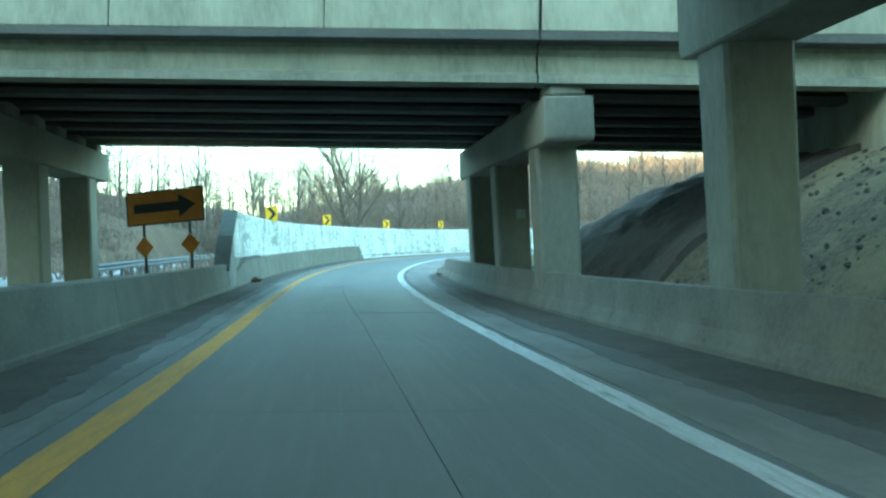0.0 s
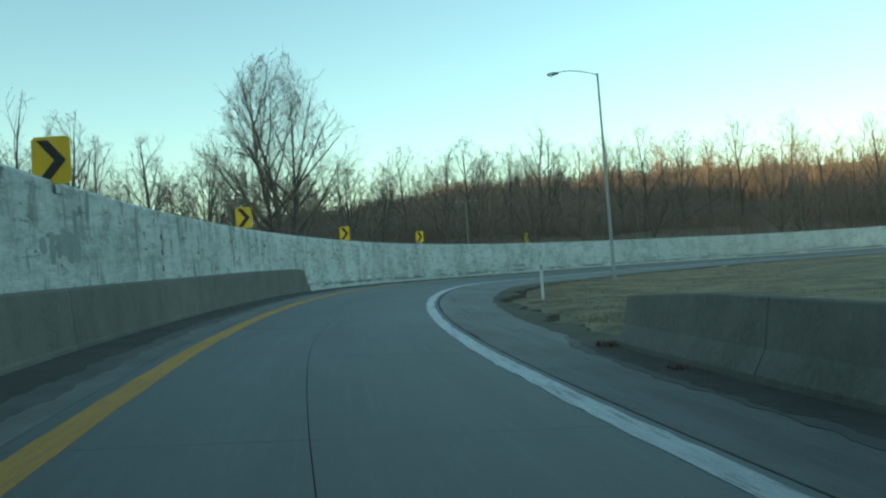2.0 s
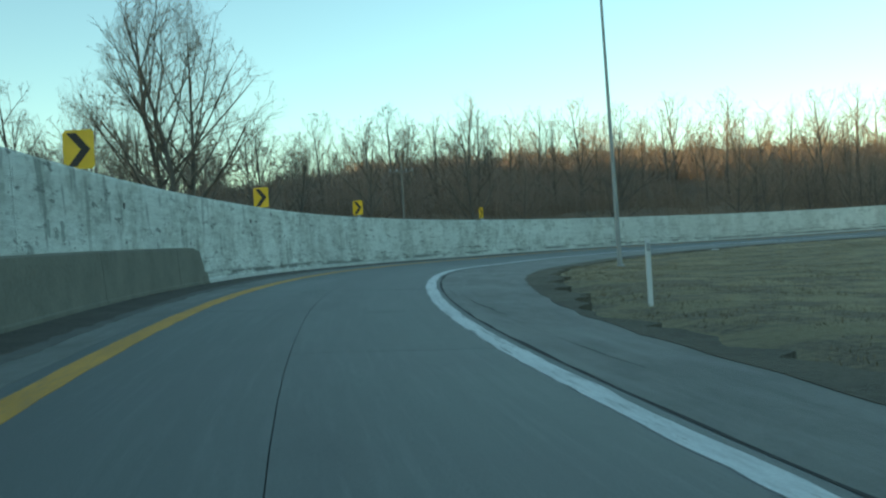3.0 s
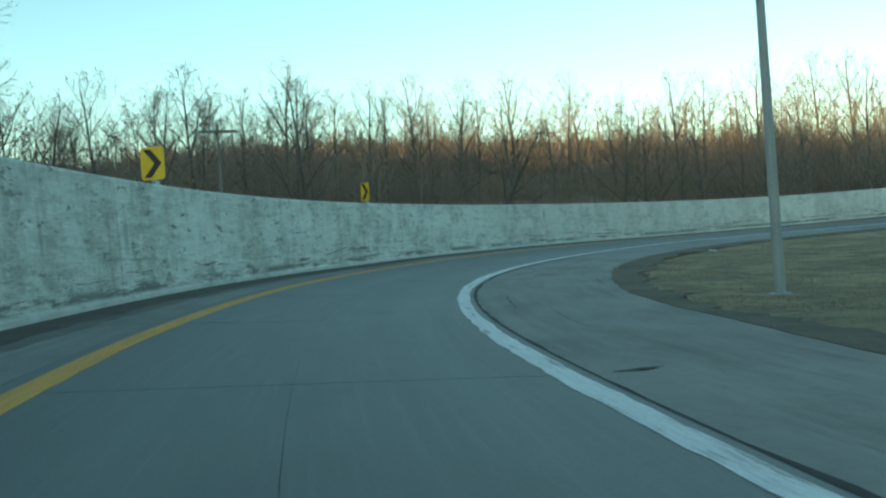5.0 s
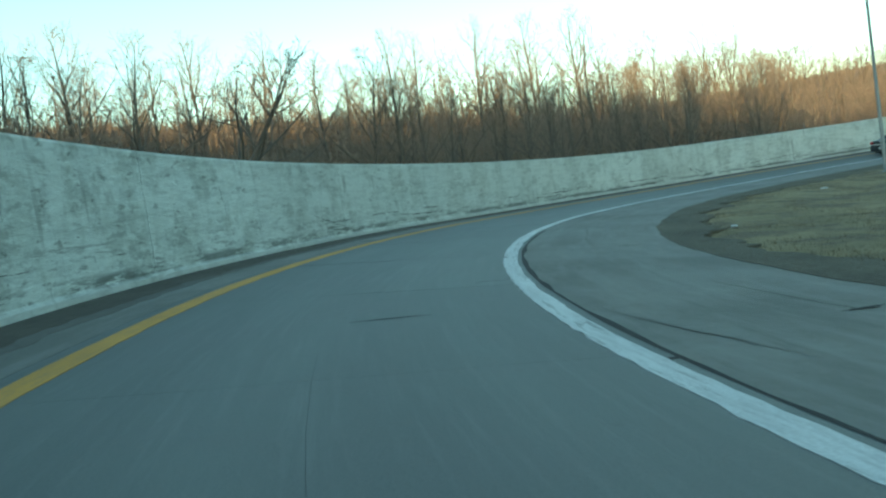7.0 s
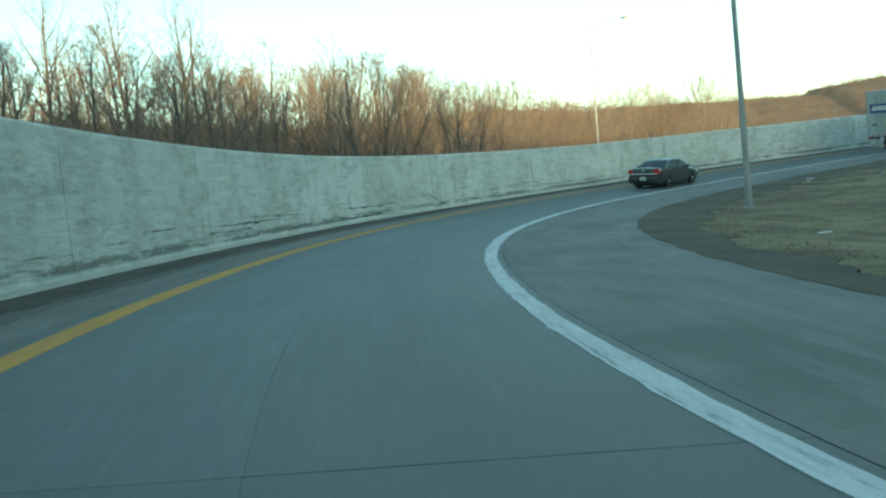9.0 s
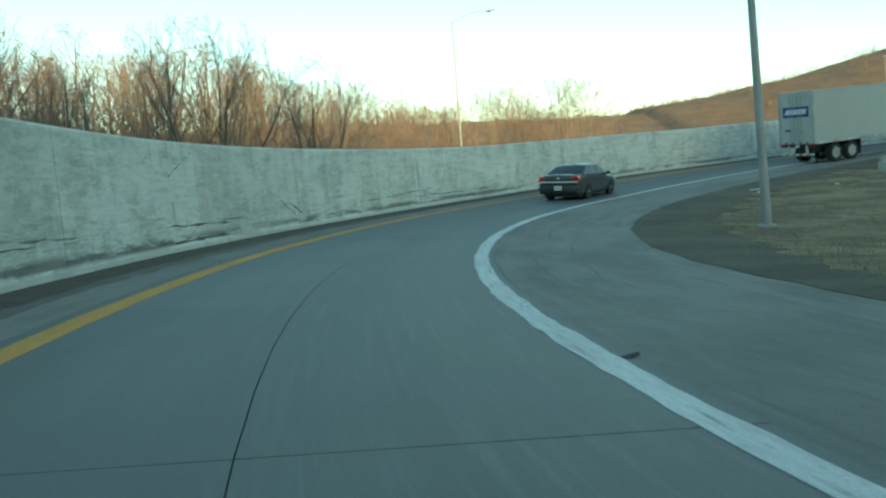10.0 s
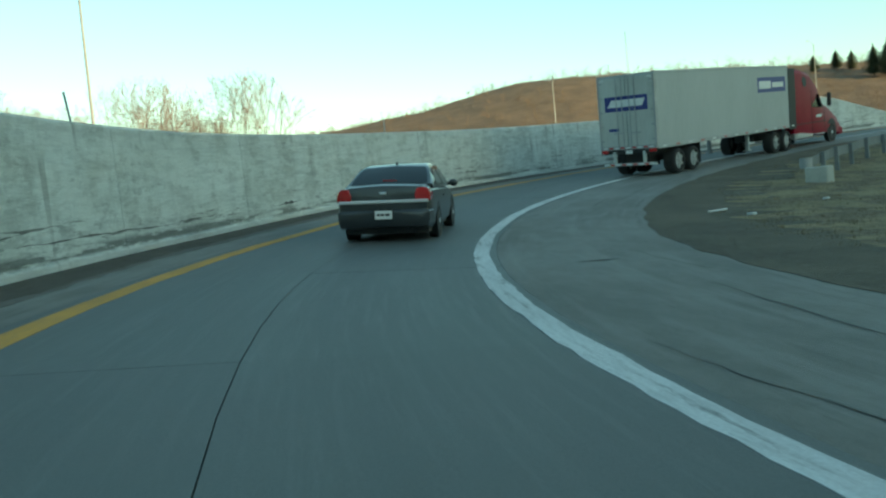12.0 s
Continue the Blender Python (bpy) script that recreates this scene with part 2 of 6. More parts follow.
def winter_grass():
    m, nt, b = shader("winter_grass", 0.95)
    w = place(nt)
    c = mix(nt, noisy(nt, w, 0.22, 6, 0.65, 0.4, 0.6), (0.37, 0.30, 0.165), (0.22, 0.19, 0.10))
    c = mix(nt, times(nt, noisy(nt, w, 0.55, 8, 0.72, 0.46, 0.55), 0.9), c, (0.10, 0.083, 0.062))
    c = mix(nt, times(nt, noisy(nt, w, 9, 8, 0.75), 0.6), c, (0.42, 0.35, 0.22))
    away = nt.nodes.new("ShaderNodeVectorMath")
    away.operation = "DISTANCE"
    away.inputs[1].default_value = (60, 85, 2)
    nt.links.new(w, away.inputs[0])
    wood = nt.nodes.new("ShaderNodeMapRange")  # fallen leaves under the woods round the loop
    wood.inputs["From Min"].default_value, wood.inputs["From Max"].default_value = 64, 82
    nt.links.new(away.outputs["Value"], wood.inputs["Value"])
    leaves = mix(nt, noisy(nt, w, 0.09, 9, 0.7, 0.4, 0.6), (0.215, 0.152, 0.098), (0.145, 0.106, 0.07))
    sep = nt.nodes.new("ShaderNodeSeparateXYZ")
    nt.links.new(w, sep.inputs[0])
    past = nt.nodes.new("ShaderNodeMapRange")  # the bank by the bridges is grass again
    past.inputs["From Min"].default_value, past.inputs["From Max"].default_value = 32, 46
    nt.links.new(sep.outputs[1], past.inputs["Value"])
    east = nt.nodes.new("ShaderNodeMapRange")
    east.inputs["From Min"].default_value, east.inputs["From Max"].default_value = 40, 60
    nt.links.new(sep.outputs[0], east.inputs["Value"])
    either = nt.nodes.new("ShaderNodeMath")
    either.operation = "MAXIMUM"
    nt.links.new(past.outputs[0], either.inputs[0])
    nt.links.new(east.outputs[0], either.inputs[1])
    c = mix(nt, times(nt, wood.outputs[0], either.outputs[0]), c, leaves)
    nt.links.new(c, b.inputs["Base Color"])
    bump(nt, b, noisy(nt, w, 14, 10, 0.8), 0.8, 0.06)
    return m


LANE = pavement_concrete()
SHOULDER = shoulder_asphalt()
PALE_ROAD = surface("pale_road", (0.27, 0.275, 0.27), (0.2, 0.205, 0.2), (0.33, 0.335, 0.33), 0.3, 30, 0.7)
GUTTER_AND_LEDGE_SHADE = surface("gutter_dirt_and_ledge_shade", (0.095, 0.086, 0.07), (0.04, 0.036, 0.03), (0.17, 0.155, 0.13), 1.1, 14, 0.95, relief=0.6, depth=0.02)
DUST = surface("grey_dust", (0.135, 0.132, 0.12), (0.085, 0.082, 0.074), (0.19, 0.186, 0.17), 1.3, 16, 0.95, relief=0.4)
SHADED_PAVING = surface("shade_dark_slope_paving", (0.09, 0.077, 0.06), (0.035, 0.031, 0.026), (0.15, 0.128, 0.1), 0.22, 5, 0.95, relief=0.7, depth=0.05)
DIRT = surface("bare_dirt", (0.15, 0.132, 0.095), (0.05, 0.045, 0.034), (0.23, 0.205, 0.15), 0.45, 7, 0.95, relief=0.9, depth=0.05)
STRAW = surface("straw", (0.25, 0.205, 0.125), (0.15, 0.125, 0.07), (0.34, 0.285, 0.18), 0.4, 4, 0.9)
JOINT = plain("joint_filler", (0.02, 0.02, 0.02), 0.9)
WALL = whitewashed()
BARRIER = surface("barrier_concrete", (0.185, 0.182, 0.147), (0.085, 0.084, 0.069), (0.26, 0.256, 0.21), 1.1, 14, 0.9, relief=0.35, own=0.35)
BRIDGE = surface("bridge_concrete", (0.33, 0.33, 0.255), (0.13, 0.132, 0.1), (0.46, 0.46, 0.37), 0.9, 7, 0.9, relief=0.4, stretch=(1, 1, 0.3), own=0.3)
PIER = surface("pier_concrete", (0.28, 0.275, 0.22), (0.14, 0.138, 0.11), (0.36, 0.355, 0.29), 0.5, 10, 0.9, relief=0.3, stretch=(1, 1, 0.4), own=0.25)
# beams and soffit under the deck are coloured darker for their shade; gouges share it
GIRDER_SHADE_AND_GOUGE = surface("girder_shade_and_gouge_concrete", (0.09, 0.09, 0.085), (0.05, 0.05, 0.046), (0.13, 0.13, 0.12), 0.6, 9, 0.9, relief=0.2)
WALL_END = surface("pale_concrete", (0.42, 0.43, 0.38), (0.3, 0.305, 0.27), (0.52, 0.53, 0.48), 1.5, 12, 0.9)
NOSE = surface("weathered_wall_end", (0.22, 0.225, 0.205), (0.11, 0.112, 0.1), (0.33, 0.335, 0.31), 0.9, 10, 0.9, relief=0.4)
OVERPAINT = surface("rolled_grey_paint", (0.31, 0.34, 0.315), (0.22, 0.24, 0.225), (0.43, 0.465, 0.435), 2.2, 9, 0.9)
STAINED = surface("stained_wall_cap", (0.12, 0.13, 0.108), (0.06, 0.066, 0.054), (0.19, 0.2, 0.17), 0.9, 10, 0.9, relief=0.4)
WHITE = worn_paint("white_road_paint", (0.74, 0.76, 0.75), (0.24, 0.245, 0.24), 0.54)
YELLOW = worn_paint("yellow_road_paint", (0.70, 0.36, 0.035), (0.16, 0.155, 0.13), 0.60)
GRASS = winter_grass()
BARK = surface("grey_bark", (0.15, 0.128, 0.105), (0.085, 0.073, 0.062), (0.22, 0.195, 0.165), 1.2, 12, 0.95, relief=0.5, stretch=(1, 1, 0.3), own=0.3)
TWIGS = surface("bare_twigs", (0.29, 0.225, 0.175), (0.18, 0.142, 0.115), (0.37, 0.295, 0.225), 0.6, 5, 0.95, own=0.4)
BRUSH = surface("dry_brush", (0.19, 0.145, 0.108), (0.12, 0.092, 0.07), (0.27, 0.21, 0.15), 0.12, 3, 0.95)
HILL_BRUSH = surface("russet_hill_brush", (0.205, 0.148, 0.108), (0.12, 0.088, 0.066), (0.28, 0.21, 0.155), 0.04, 0.5, 0.95)
NEEDLES = surface("conifer_needles", (0.035, 0.05, 0.028), (0.018, 0.028, 0.016), (0.06, 0.08, 0.045), 0.8, 6, 0.9)
STEEL = surface("galvanised_steel", (0.42, 0.44, 0.45), (0.27, 0.28, 0.29), (0.55, 0.57, 0.58), 1.2, 20, 0.5, 0.6, relief=0.05)
LAMP_STEEL = surface("weathered_lamp_steel", (0.32, 0.34, 0.34), (0.23, 0.245, 0.245), (0.4, 0.42, 0.42), 1.2, 20, 0.6, 0.3, relief=0.05)
RAIL_STEEL = surface("dull_rail_steel", (0.19, 0.205, 0.21), (0.12, 0.13, 0.132), (0.26, 0.28, 0.285), 1.2, 20, 0.65, 0.2, relief=0.05)
SIGN_YELLOW = plain("chevron_yellow", (0.80, 0.52, 0.02), 0.4, grime=0.25)
SIGN_ORANGE = plain("arrow_orange", (0.70, 0.27, 0.03), 0.45, grime=0.35)
BLACK = plain("black_paint", (0.015, 0.015, 0.015), 0.5)
POST_GREEN = plain("sign_post_steel", (0.06, 0.07, 0.065), 0.6, 0.3)
WOOD_POLE = surface("weathered_pole", (0.22, 0.20, 0.18), (0.12, 0.11, 0.1), (0.3, 0.28, 0.26), 1, 15, 0.9, stretch=(1, 1, 0.1))
TYRE_MARK = surface("rubbed_tyre_mark", (0.16, 0.16, 0.15), (0.11, 0.11, 0.105), (0.22, 0.22, 0.205), 1.5, 12, 0.8)
PAPER = plain("pale_plastic", (0.75, 0.77, 0.76), 0.5, grime=0.2)

# ---------------------------------------------------------------- the line of the ramp
SPEEDS = [16.45, 15.36, 15.27, 14.49, 13.3, 12.39, 12.83, 12.98, 13.99, 12.71, 11.35, 10.89, 11.36]
TURNS = [1.37, -0.31, -3.54, -4.68, -6.45, -7.56, -9.15, -13.38, -13.61, -12.98, -9.09, -10.15, -13.07]
GRADES = [-0.005, 0.015, 0.022, 0.001, 0.005, -0.003, 0.021, 0.044, 0.054, 0.05, 0.03, 0.02]
BANKS = [0.049, 0.05, 0.051, 0.066, 0.075, 0.063, 0.054, 0.055, 0.057, 0.04, 0.03, 0.02]
SAGS = ((0, -0.024, 0.014), (15, -0.016, 0.001), (30, -0.001, -0.011), (45, -0.018, -0.005), (60, -0.043, -0.004), (72, -0.035, -0.015), (84, -0.029, -0.016), (96, -0.041, -0.008), (108, -0.028, -0.018), (120, -0.015, -0.015), (132, 0.036, -0.018), (144, 0.056, -0.016), (156, 0.015, -0.004), (168, -0.024, 0.000), (180, -0.097, 0.004), (192, -0.056, 0.007), (206, -0.051, -0.001), (225, -0.048, -0.004))  # way, height and crossfall off the even grade


def eased(values, t):
    """Cubic glide through values a second apart."""
    v = np.array(values)
    m = np.gradient(v)
    i = np.clip(t.astype(int), 0, len(v) - 2)
    u = t - i
    return ((2 * u**3 - 3 * u**2 + 1) * v[i] + (u**3 - 2 * u**2 + u) * m[i] + (3 * u**2 - 2 * u**3) * v[i + 1] + (u**3 - u**2) * m[i + 1])


def ramp_line():
    t = np.arange(0, 24.001, 0.05)
    inside = np.minimum(t, 12.0)
    v = np.where(t <= 12, eased(SPEEDS, inside), SPEEDS[-1])
    w = np.radians(np.where(t <= 12, eased(TURNS, inside), np.interp(t, [12, 18, 20, 24], [-13.07, -13.5, -8.0, -4.0])))
    head = np.concatenate(([0], np.cumsum((w[1:] + w[:-1]) / 2 * 0.05)))
    vx, vy = -np.sin(head) * v, np.cos(head) * v
    x = np.concatenate(([0], np.cumsum((vx[1:] + vx[:-1]) / 2 * 0.05)))
    y = np.concatenate(([0], np.cumsum((vy[1:] + vy[:-1]) / 2 * 0.05)))
    knots = np.arange(len(GRADES)) * 2.0
    z = np.concatenate(([0], np.cumsum((np.interp(t, knots, GRADES) * v)[1:] * 0.05)))
    bank = np.interp(t, knots, BANKS)
    s = np.concatenate(([0], np.cumsum(np.hypot(np.diff(x), np.diff(y)))))
    sag = np.array(SAGS).T
    z, bank = z + np.interp(s, sag[0], sag[1]), bank + np.interp(s, sag[0], sag[2])
    back = np.arange(-120, 0, 1.0)
    zero = np.zeros_like(back)
    return [np.concatenate(pair) for pair in ((back, s), (zero, x), (back, y), (zero + z[0], z), (zero, head), (zero + bank[0], bank))]


LINE_S, LINE_X, LINE_Y, LINE_Z, LINE_H, LINE_B = ramp_line()


def on(s, lat, h=0.0):
    """A place by the way along the ramp, metres to the right of its line, and height over its banked surface."""
    x, y, z, a, b = (float(np.interp(s, LINE_S, c)) for c in (LINE_X, LINE_Y, LINE_Z, LINE_H, LINE_B))
    return Vector((x + lat * math.cos(a), y + lat * math.sin(a), z - b * min(max(lat, -9), 12) + h))


def heading(s):
    return math.degrees(float(np.interp(s, LINE_S, LINE_H)))


def along(*pairs):
    return lambda s: float(np.interp(s, pairs[0::2], pairs[1::2]))


white_at = along(0, 2.34, 15, 2.38, 30, 2.42, 45, 2.37, 60, 2.38, 72, 2.42, 84, 2.29, 96, 2.28, 108, 2.34, 120, 2.27, 132, 2.15, 144, 2.09, 156, 2.10, 168, 2.03, 180, 2.05, 192, 2.08, 206, 2.07, 225, 2.07)
yellow_at = along(0, -1.72, 15, -1.67, 30, -1.64, 45, -1.85, 60, -1.97, 72, -2.05, 84, -2.17, 96, -2.27, 108, -2.28, 120, -2.29, 132, -2.31, 144, -2.35, 156, -2.41, 168, -2.44, 180, -2.42, 192, -2.42, 206, -2.43, 225, -2.43)
foot_at = along(0, -3.45, 15, -3.47, 30, -3.49, 45, -3.71, 60, -3.88, 72, -4.18, 84, -4.44, 96, -4.38, 108, -4.29, 120, -4.39, 132, -4.48, 144, -4.50, 156, -4.54, 168, -4.51, 180, -4.71, 192, -4.71, 206, -4.74, 225, -4.76)
grass_at = along(-40, 5.19, 0, 5.08, 15, 5.03, 30, 4.98, 45, 4.26, 60, 4.45, 72, 5.19, 84, 5.96, 96, 6.18, 108, 6.00, 120, 5.74, 132, 5.86, 144, 5.83, 156, 5.57, 168, 5.42, 180, 5.38, 192, 5.42, 206, 5.45, 225, 5.47, 300, 5.49)
joint_at = along(0, 0.56, 17, 0.48, 45, -0.1, 58, 0.04, 88, 0.0, 116, -0.1, 134, -0.23, 150, -0.25, 160, -0.3, 172, -0.34, 205, -0.3)

# ---------------------------------------------------------------- mesh helpers
def mesh_of(verts, faces, name="m"):
    me = bpy.data.meshes.new(name)
    me.from_pydata([tuple(v) for v in verts], [], faces)
    me.update()
    return me


def smooth(me, angle=35):
    me.shade_smooth()
    me.set_sharp_from_angle(angle=radians(angle))
    return me


def obj(name, me, material, parent=None, label=""):
    me.materials.append(material) if not me.materials else None
    ob = new(name, me)
    if parent:
        ob.parent = parent
    if label:
        ob["label"] = label
    return ob


def part(name, bm, material, parent, label="", sharp=35):
    me = bpy.data.meshes.new(name)
    bmesh.ops.recalc_face_normals(bm, faces=bm.faces[:])
    bm.to_mesh(me)
    bm.free()
    smooth(me, sharp)
    return obj(name, me, material, parent, label)


def thing(name, m, label, category, group="", kind=""):
    e = new(name)
    e.empty_display_size = 0.2
    e.matrix_basis = m
    return tagged(e, label, category, group, kind)


def box(bm, lo, hi, m=None, bevel=0.0):
    r = bmesh.ops.create_cube(bm, size=1.0)
    sx, sy, sz = (hi[i] - lo[i] for i in range(3))
    t = Matrix.Translation([(lo[i] + hi[i]) / 2 for i in range(3)]) @ Matrix.Diagonal((sx, sy, sz, 1))
    bmesh.ops.transform(bm, matrix=(m @ t) if m else t, verts=r["verts"])
    if bevel:
        edges = {e for v in r["verts"] for e in v.link_edges}
        bmesh.ops.bevel(bm, geom=list(edges), offset=bevel, segments=1, affect="EDGES")
    return r["verts"]


def boxes(*lohi, bevel=0.0):
    bm = bmesh.new()
    for lo, hi in lohi:
        box(bm, lo, hi, bevel=bevel)
    return bm


def rod(bm, a, b, r0, r1=None, n=8):
    a, b = Vector(a), Vector(b)
    d = b - a
    m = Matrix.Translation((a + b) / 2) @ d.to_track_quat("Z", "Y").to_matrix().to_4x4()
    bmesh.ops.create_cone(bm, cap_ends=True, segments=n, radius1=r0, radius2=r0 if r1 is None else r1, depth=d.length, matrix=m)


def sweep(section, s0, s1, step, closed=True, caps=True, upright=False):
    """A section, a list of (lat, height) for a way s, carried along the ramp. Its map: way along, and lateral place or height."""
    n = max(1, round((s1 - s0) / step))
    verts, faces, flatmap, k = [], [], [], 0
    for i in range(n + 1):
        s = s0 + (s1 - s0) * i / n
        ring = section(s)
        k = len(ring)
        verts += [on(s, lat, h) for lat, h in ring]
        flatmap += [(s, h if upright else lat) for lat, h in ring]
    for i in range(n):
        for j in range(k if closed else k - 1):
            a, b = i * k + j, i * k + (j + 1) % k
            faces.append((a, b, b + k, a + k))
    if closed and caps:
        faces += [tuple(range(k))[::-1], tuple(range(n * k, n * k + k))]
    me = mesh_of(verts, faces)
    uv = me.uv_layers.new(name="ramp")
    for loop in me.loops:
        uv.data[loop.index].uv = flatmap[loop.vertex_index]
    return me


def setting(name, label, category):
    e = new(name)
    return tagged(e, label, category, kind="structure")


def fixed(me):
    bm = bmesh.new()
    bm.from_mesh(me)
    bmesh.ops.recalc_face_normals(bm, faces=bm.faces[:])
    bm.to_mesh(me)
    bm.free()
    return me

# ---------------------------------------------------------------- ground
def step(a, b, x):
    u = np.clip((x - a) / (b - a), 0, 1)
    return u * u * (3 - 2 * u)


def wavy(x, y):
    return 0.5 * np.sin(x * 0.11 + 1.3) * np.cos(y * 0.087) + 0.3 * np.sin(x * 0.23 - y * 0.19 + 0.5) + 0.15 * np.sin(x * 0.61 + y * 0.53)


def ground_height(x, y):
    """Height of the land at numpy arrays of places."""
    x, y = np.asarray(x, float), np.asarray(y, float)
    keep = np.flatnonzero(np.arange(len(LINE_S)) % 3 == 0)
    lx, ly, lz, lh, lb = (c[keep] for c in (LINE_X, LINE_Y, LINE_Z, LINE_H, LINE_B))
    near = np.empty(x.shape, int)
    for i in range(0, len(x), 4000):
        near[i:i + 4000] = ((x[i:i + 4000, None] - lx) ** 2 + (y[i:i + 4000, None] - ly) ** 2).argmin(1)
    dist = np.hypot(x - lx[near], y - ly[near])
    lat = (x - lx[near]) * np.cos(lh[near]) + (y - ly[near]) * np.sin(lh[near])
    lat = np.where(lat >= 0, dist, -dist)
    road = lz[near] - lb[near] * np.clip(lat, -9, 12)
    edge = np.interp(LINE_S[keep][near], [-40, 44, 85, 300], [5.2, 4.3, 5.7, 5.5])
    z = road - 0.16 * (1 - step(edge + 0.5, edge + 1.7, lat)) * (lat > -6)
    z = np.where(lat > 0, z + (0.55 - z) * step(14, 30, lat), z)
    out = -lat
    rise = 6.0 * step(20, 60, out) * step(30, 60, y) + 1.5 * step(60, 160, out)
    rise *= 1 - (1 - step(5, 9, np.abs(x + 15.5))) * (y < 170)
    rise *= 1 - 0.85 * step(60, 110, x) * (1 - step(140, 190, y))
    z = np.where(lat < 0, z + (0.7 - z) * step(12, 40, out) * 0.7 + rise, z)
    z += 10 * step(22, 56, -x) * step(38, 80, y)
    # fill beside the bridges
    bank = np.interp(x, [6.4, 7.8, 11.2, 13.1, 17], [0, 1.2, 2.9, 3.5, 4.7]) * (1 - step(33, 46, y))
    z = np.where(x > 6.6, np.maximum(z, z * (1 - step(6.6, 9, x)) + bank), z)
    z += 4.7 * np.clip((-24 - x) / 9, 0, 1) * (1 - step(36, 54, y))
    # far hills
    bearing = np.degrees(np.arctan2(x - 68, y - 117)) % 360
    crest = np.interp(bearing, [20, 45, 70, 90, 100, 106, 110, 114, 117, 120.4, 124, 129, 134, 140, 160, 185], [0, 10, 20, 25, 26, 29, 33, 39, 42, 43.5, 40, 37.5, 33, 30, 16, 0])
    reach = np.hypot(x - 68, y - 117)
    z += crest * np.exp(-((np.minimum(reach, 450) - 450) / 110) ** 2) * np.exp(-((np.maximum(reach, 480) - 480) / 160) ** 2)
    z += 9 * step(150, 420, np.hypot(x - 60, y - 80))
    z += wavy(x, y) * (0.12 * step(7, 12, lat) + 0.6 * step(14, 40, out))
    # wooded rise behind the trees
    z += 9 * step(130, 215, np.hypot(x - 30, (y - 60) * 0.95)) * step(60, 130, y) * step(-60, 10, x) * (1 - 0.6 * step(150, 260, x))
    # wooded hill that still catches the sun, behind the wood
    bearing = (np.degrees(np.arctan2(x - 8, y - 78)) + 180) % 360 - 180
    reach = np.hypot(x - 8, y - 78)
    z += np.interp(bearing, [-2, 6, 12, 20, 28, 40, 50, 57, 68], [0, 4, 11, 12, 12, 11, 9, 5, 0]) * (1 + 0.13 * np.sin(bearing * 1.1) + 0.1 * np.sin(bearing * 2.7 + 1)) * np.exp(-((reach - 300) / 65) ** 2)
    # unseen western ridge the sun sets behind, its height shaping where shade falls
    z += (52.5 + 10.5 * step(-58, 0, y)) * np.exp(-((x + 330 + 0.35 * y) / 75) ** 2) * (1 - step(200, 380, y))
    return z


def ground_at(x, y):
    return float(ground_height([x], [y])[0])


def make_ground():
    def axis(lo, hi, fine_lo, fine_hi, fine):
        inner = np.arange(fine_lo, fine_hi + 0.01, fine)
        left = fine_lo - np.geomspace(fine, fine_lo - lo, 48)[::-1]
        right = fine_hi + np.geomspace(fine, hi - fine_hi, 48)
        return np.concatenate((left, inner, right))
    xs, ys = axis(-2600, 2600, -40, 135, 0.9), axis(-2600, 2600, -30, 150, 0.9)
    gx, gy = np.meshgrid(xs, ys)
    gz = ground_height(gx.ravel(), gy.ravel())
    n, m = len(xs), len(ys)
    verts = np.stack((gx.ravel(), gy.ravel(), gz), 1)
    i = np.arange(n - 1)[None] + n * np.arange(m - 1)[:, None]
    faces = np.stack((i, i + 1, i + n + 1, i + n), -1).reshape(-1, 4)
    me = mesh_of(verts.tolist(), faces.tolist(), "ground")
    me.shade_smooth()
    tagged(obj("ground", me, GRASS), "dry brown winter grass over rolling ground", "ground", kind="structure")
    return xs, ys, gz.reshape(m, n)


GRID_X, GRID_Y, GRID_Z = make_ground()


def surface_at(x, y):
    """Height of the ground sheet itself, which is coarse far off."""
    x, y = np.asarray(x, float), np.asarray(y, float)
    i = np.clip(np.searchsorted(GRID_X, x) - 1, 0, len(GRID_X) - 2)
    j = np.clip(np.searchsorted(GRID_Y, y) - 1, 0, len(GRID_Y) - 2)
    u, v = (x - GRID_X[i]) / (GRID_X[i + 1] - GRID_X[i]), (y - GRID_Y[j]) / (GRID_Y[j + 1] - GRID_Y[j])
    low = GRID_Z[j, i] * (1 - u) + GRID_Z[j, i + 1] * u
    return low * (1 - v) + (GRID_Z[j + 1, i] * (1 - u) + GRID_Z[j + 1, i + 1] * u) * v


# ---------------------------------------------------------------- carriageway
rng = random.Random(7)


def flat(left, right, s0, s1, up=0.0, thick=0.16, step=1.5):
    return fixed(sweep(lambda s: [(left(s), up), (right(s), up), (right(s), up - thick), (left(s), up - thick)], s0, s1, step))


def ragged(f, size, wave):
    return lambda s: f(s) + size * noise.noise(Vector((s * wave, 3.7, 0))) + size * 0.4 * noise.noise(Vector((s * wave * 5, 9.1, 0)))


dirt_to = along(42, 0.9, 60, 0.45, 80, 0.7, 110, 1.3, 130, 1.1, 145, 1.4, 160, 2.2, 185, 3.2, 205, 2.6)
grit_to = along(-60, 1.4, 22, 1.4, 32, 1.15, 40, 0.7, 46, 0.2)
edge_gap = along(0, 0.26, 122, 0.26, 142, 0.23, 262, 0.23)
open_joint = along(0, 0.004, 70, 0.004, 80, 0.001, 137, 0.001, 142, 0.005)


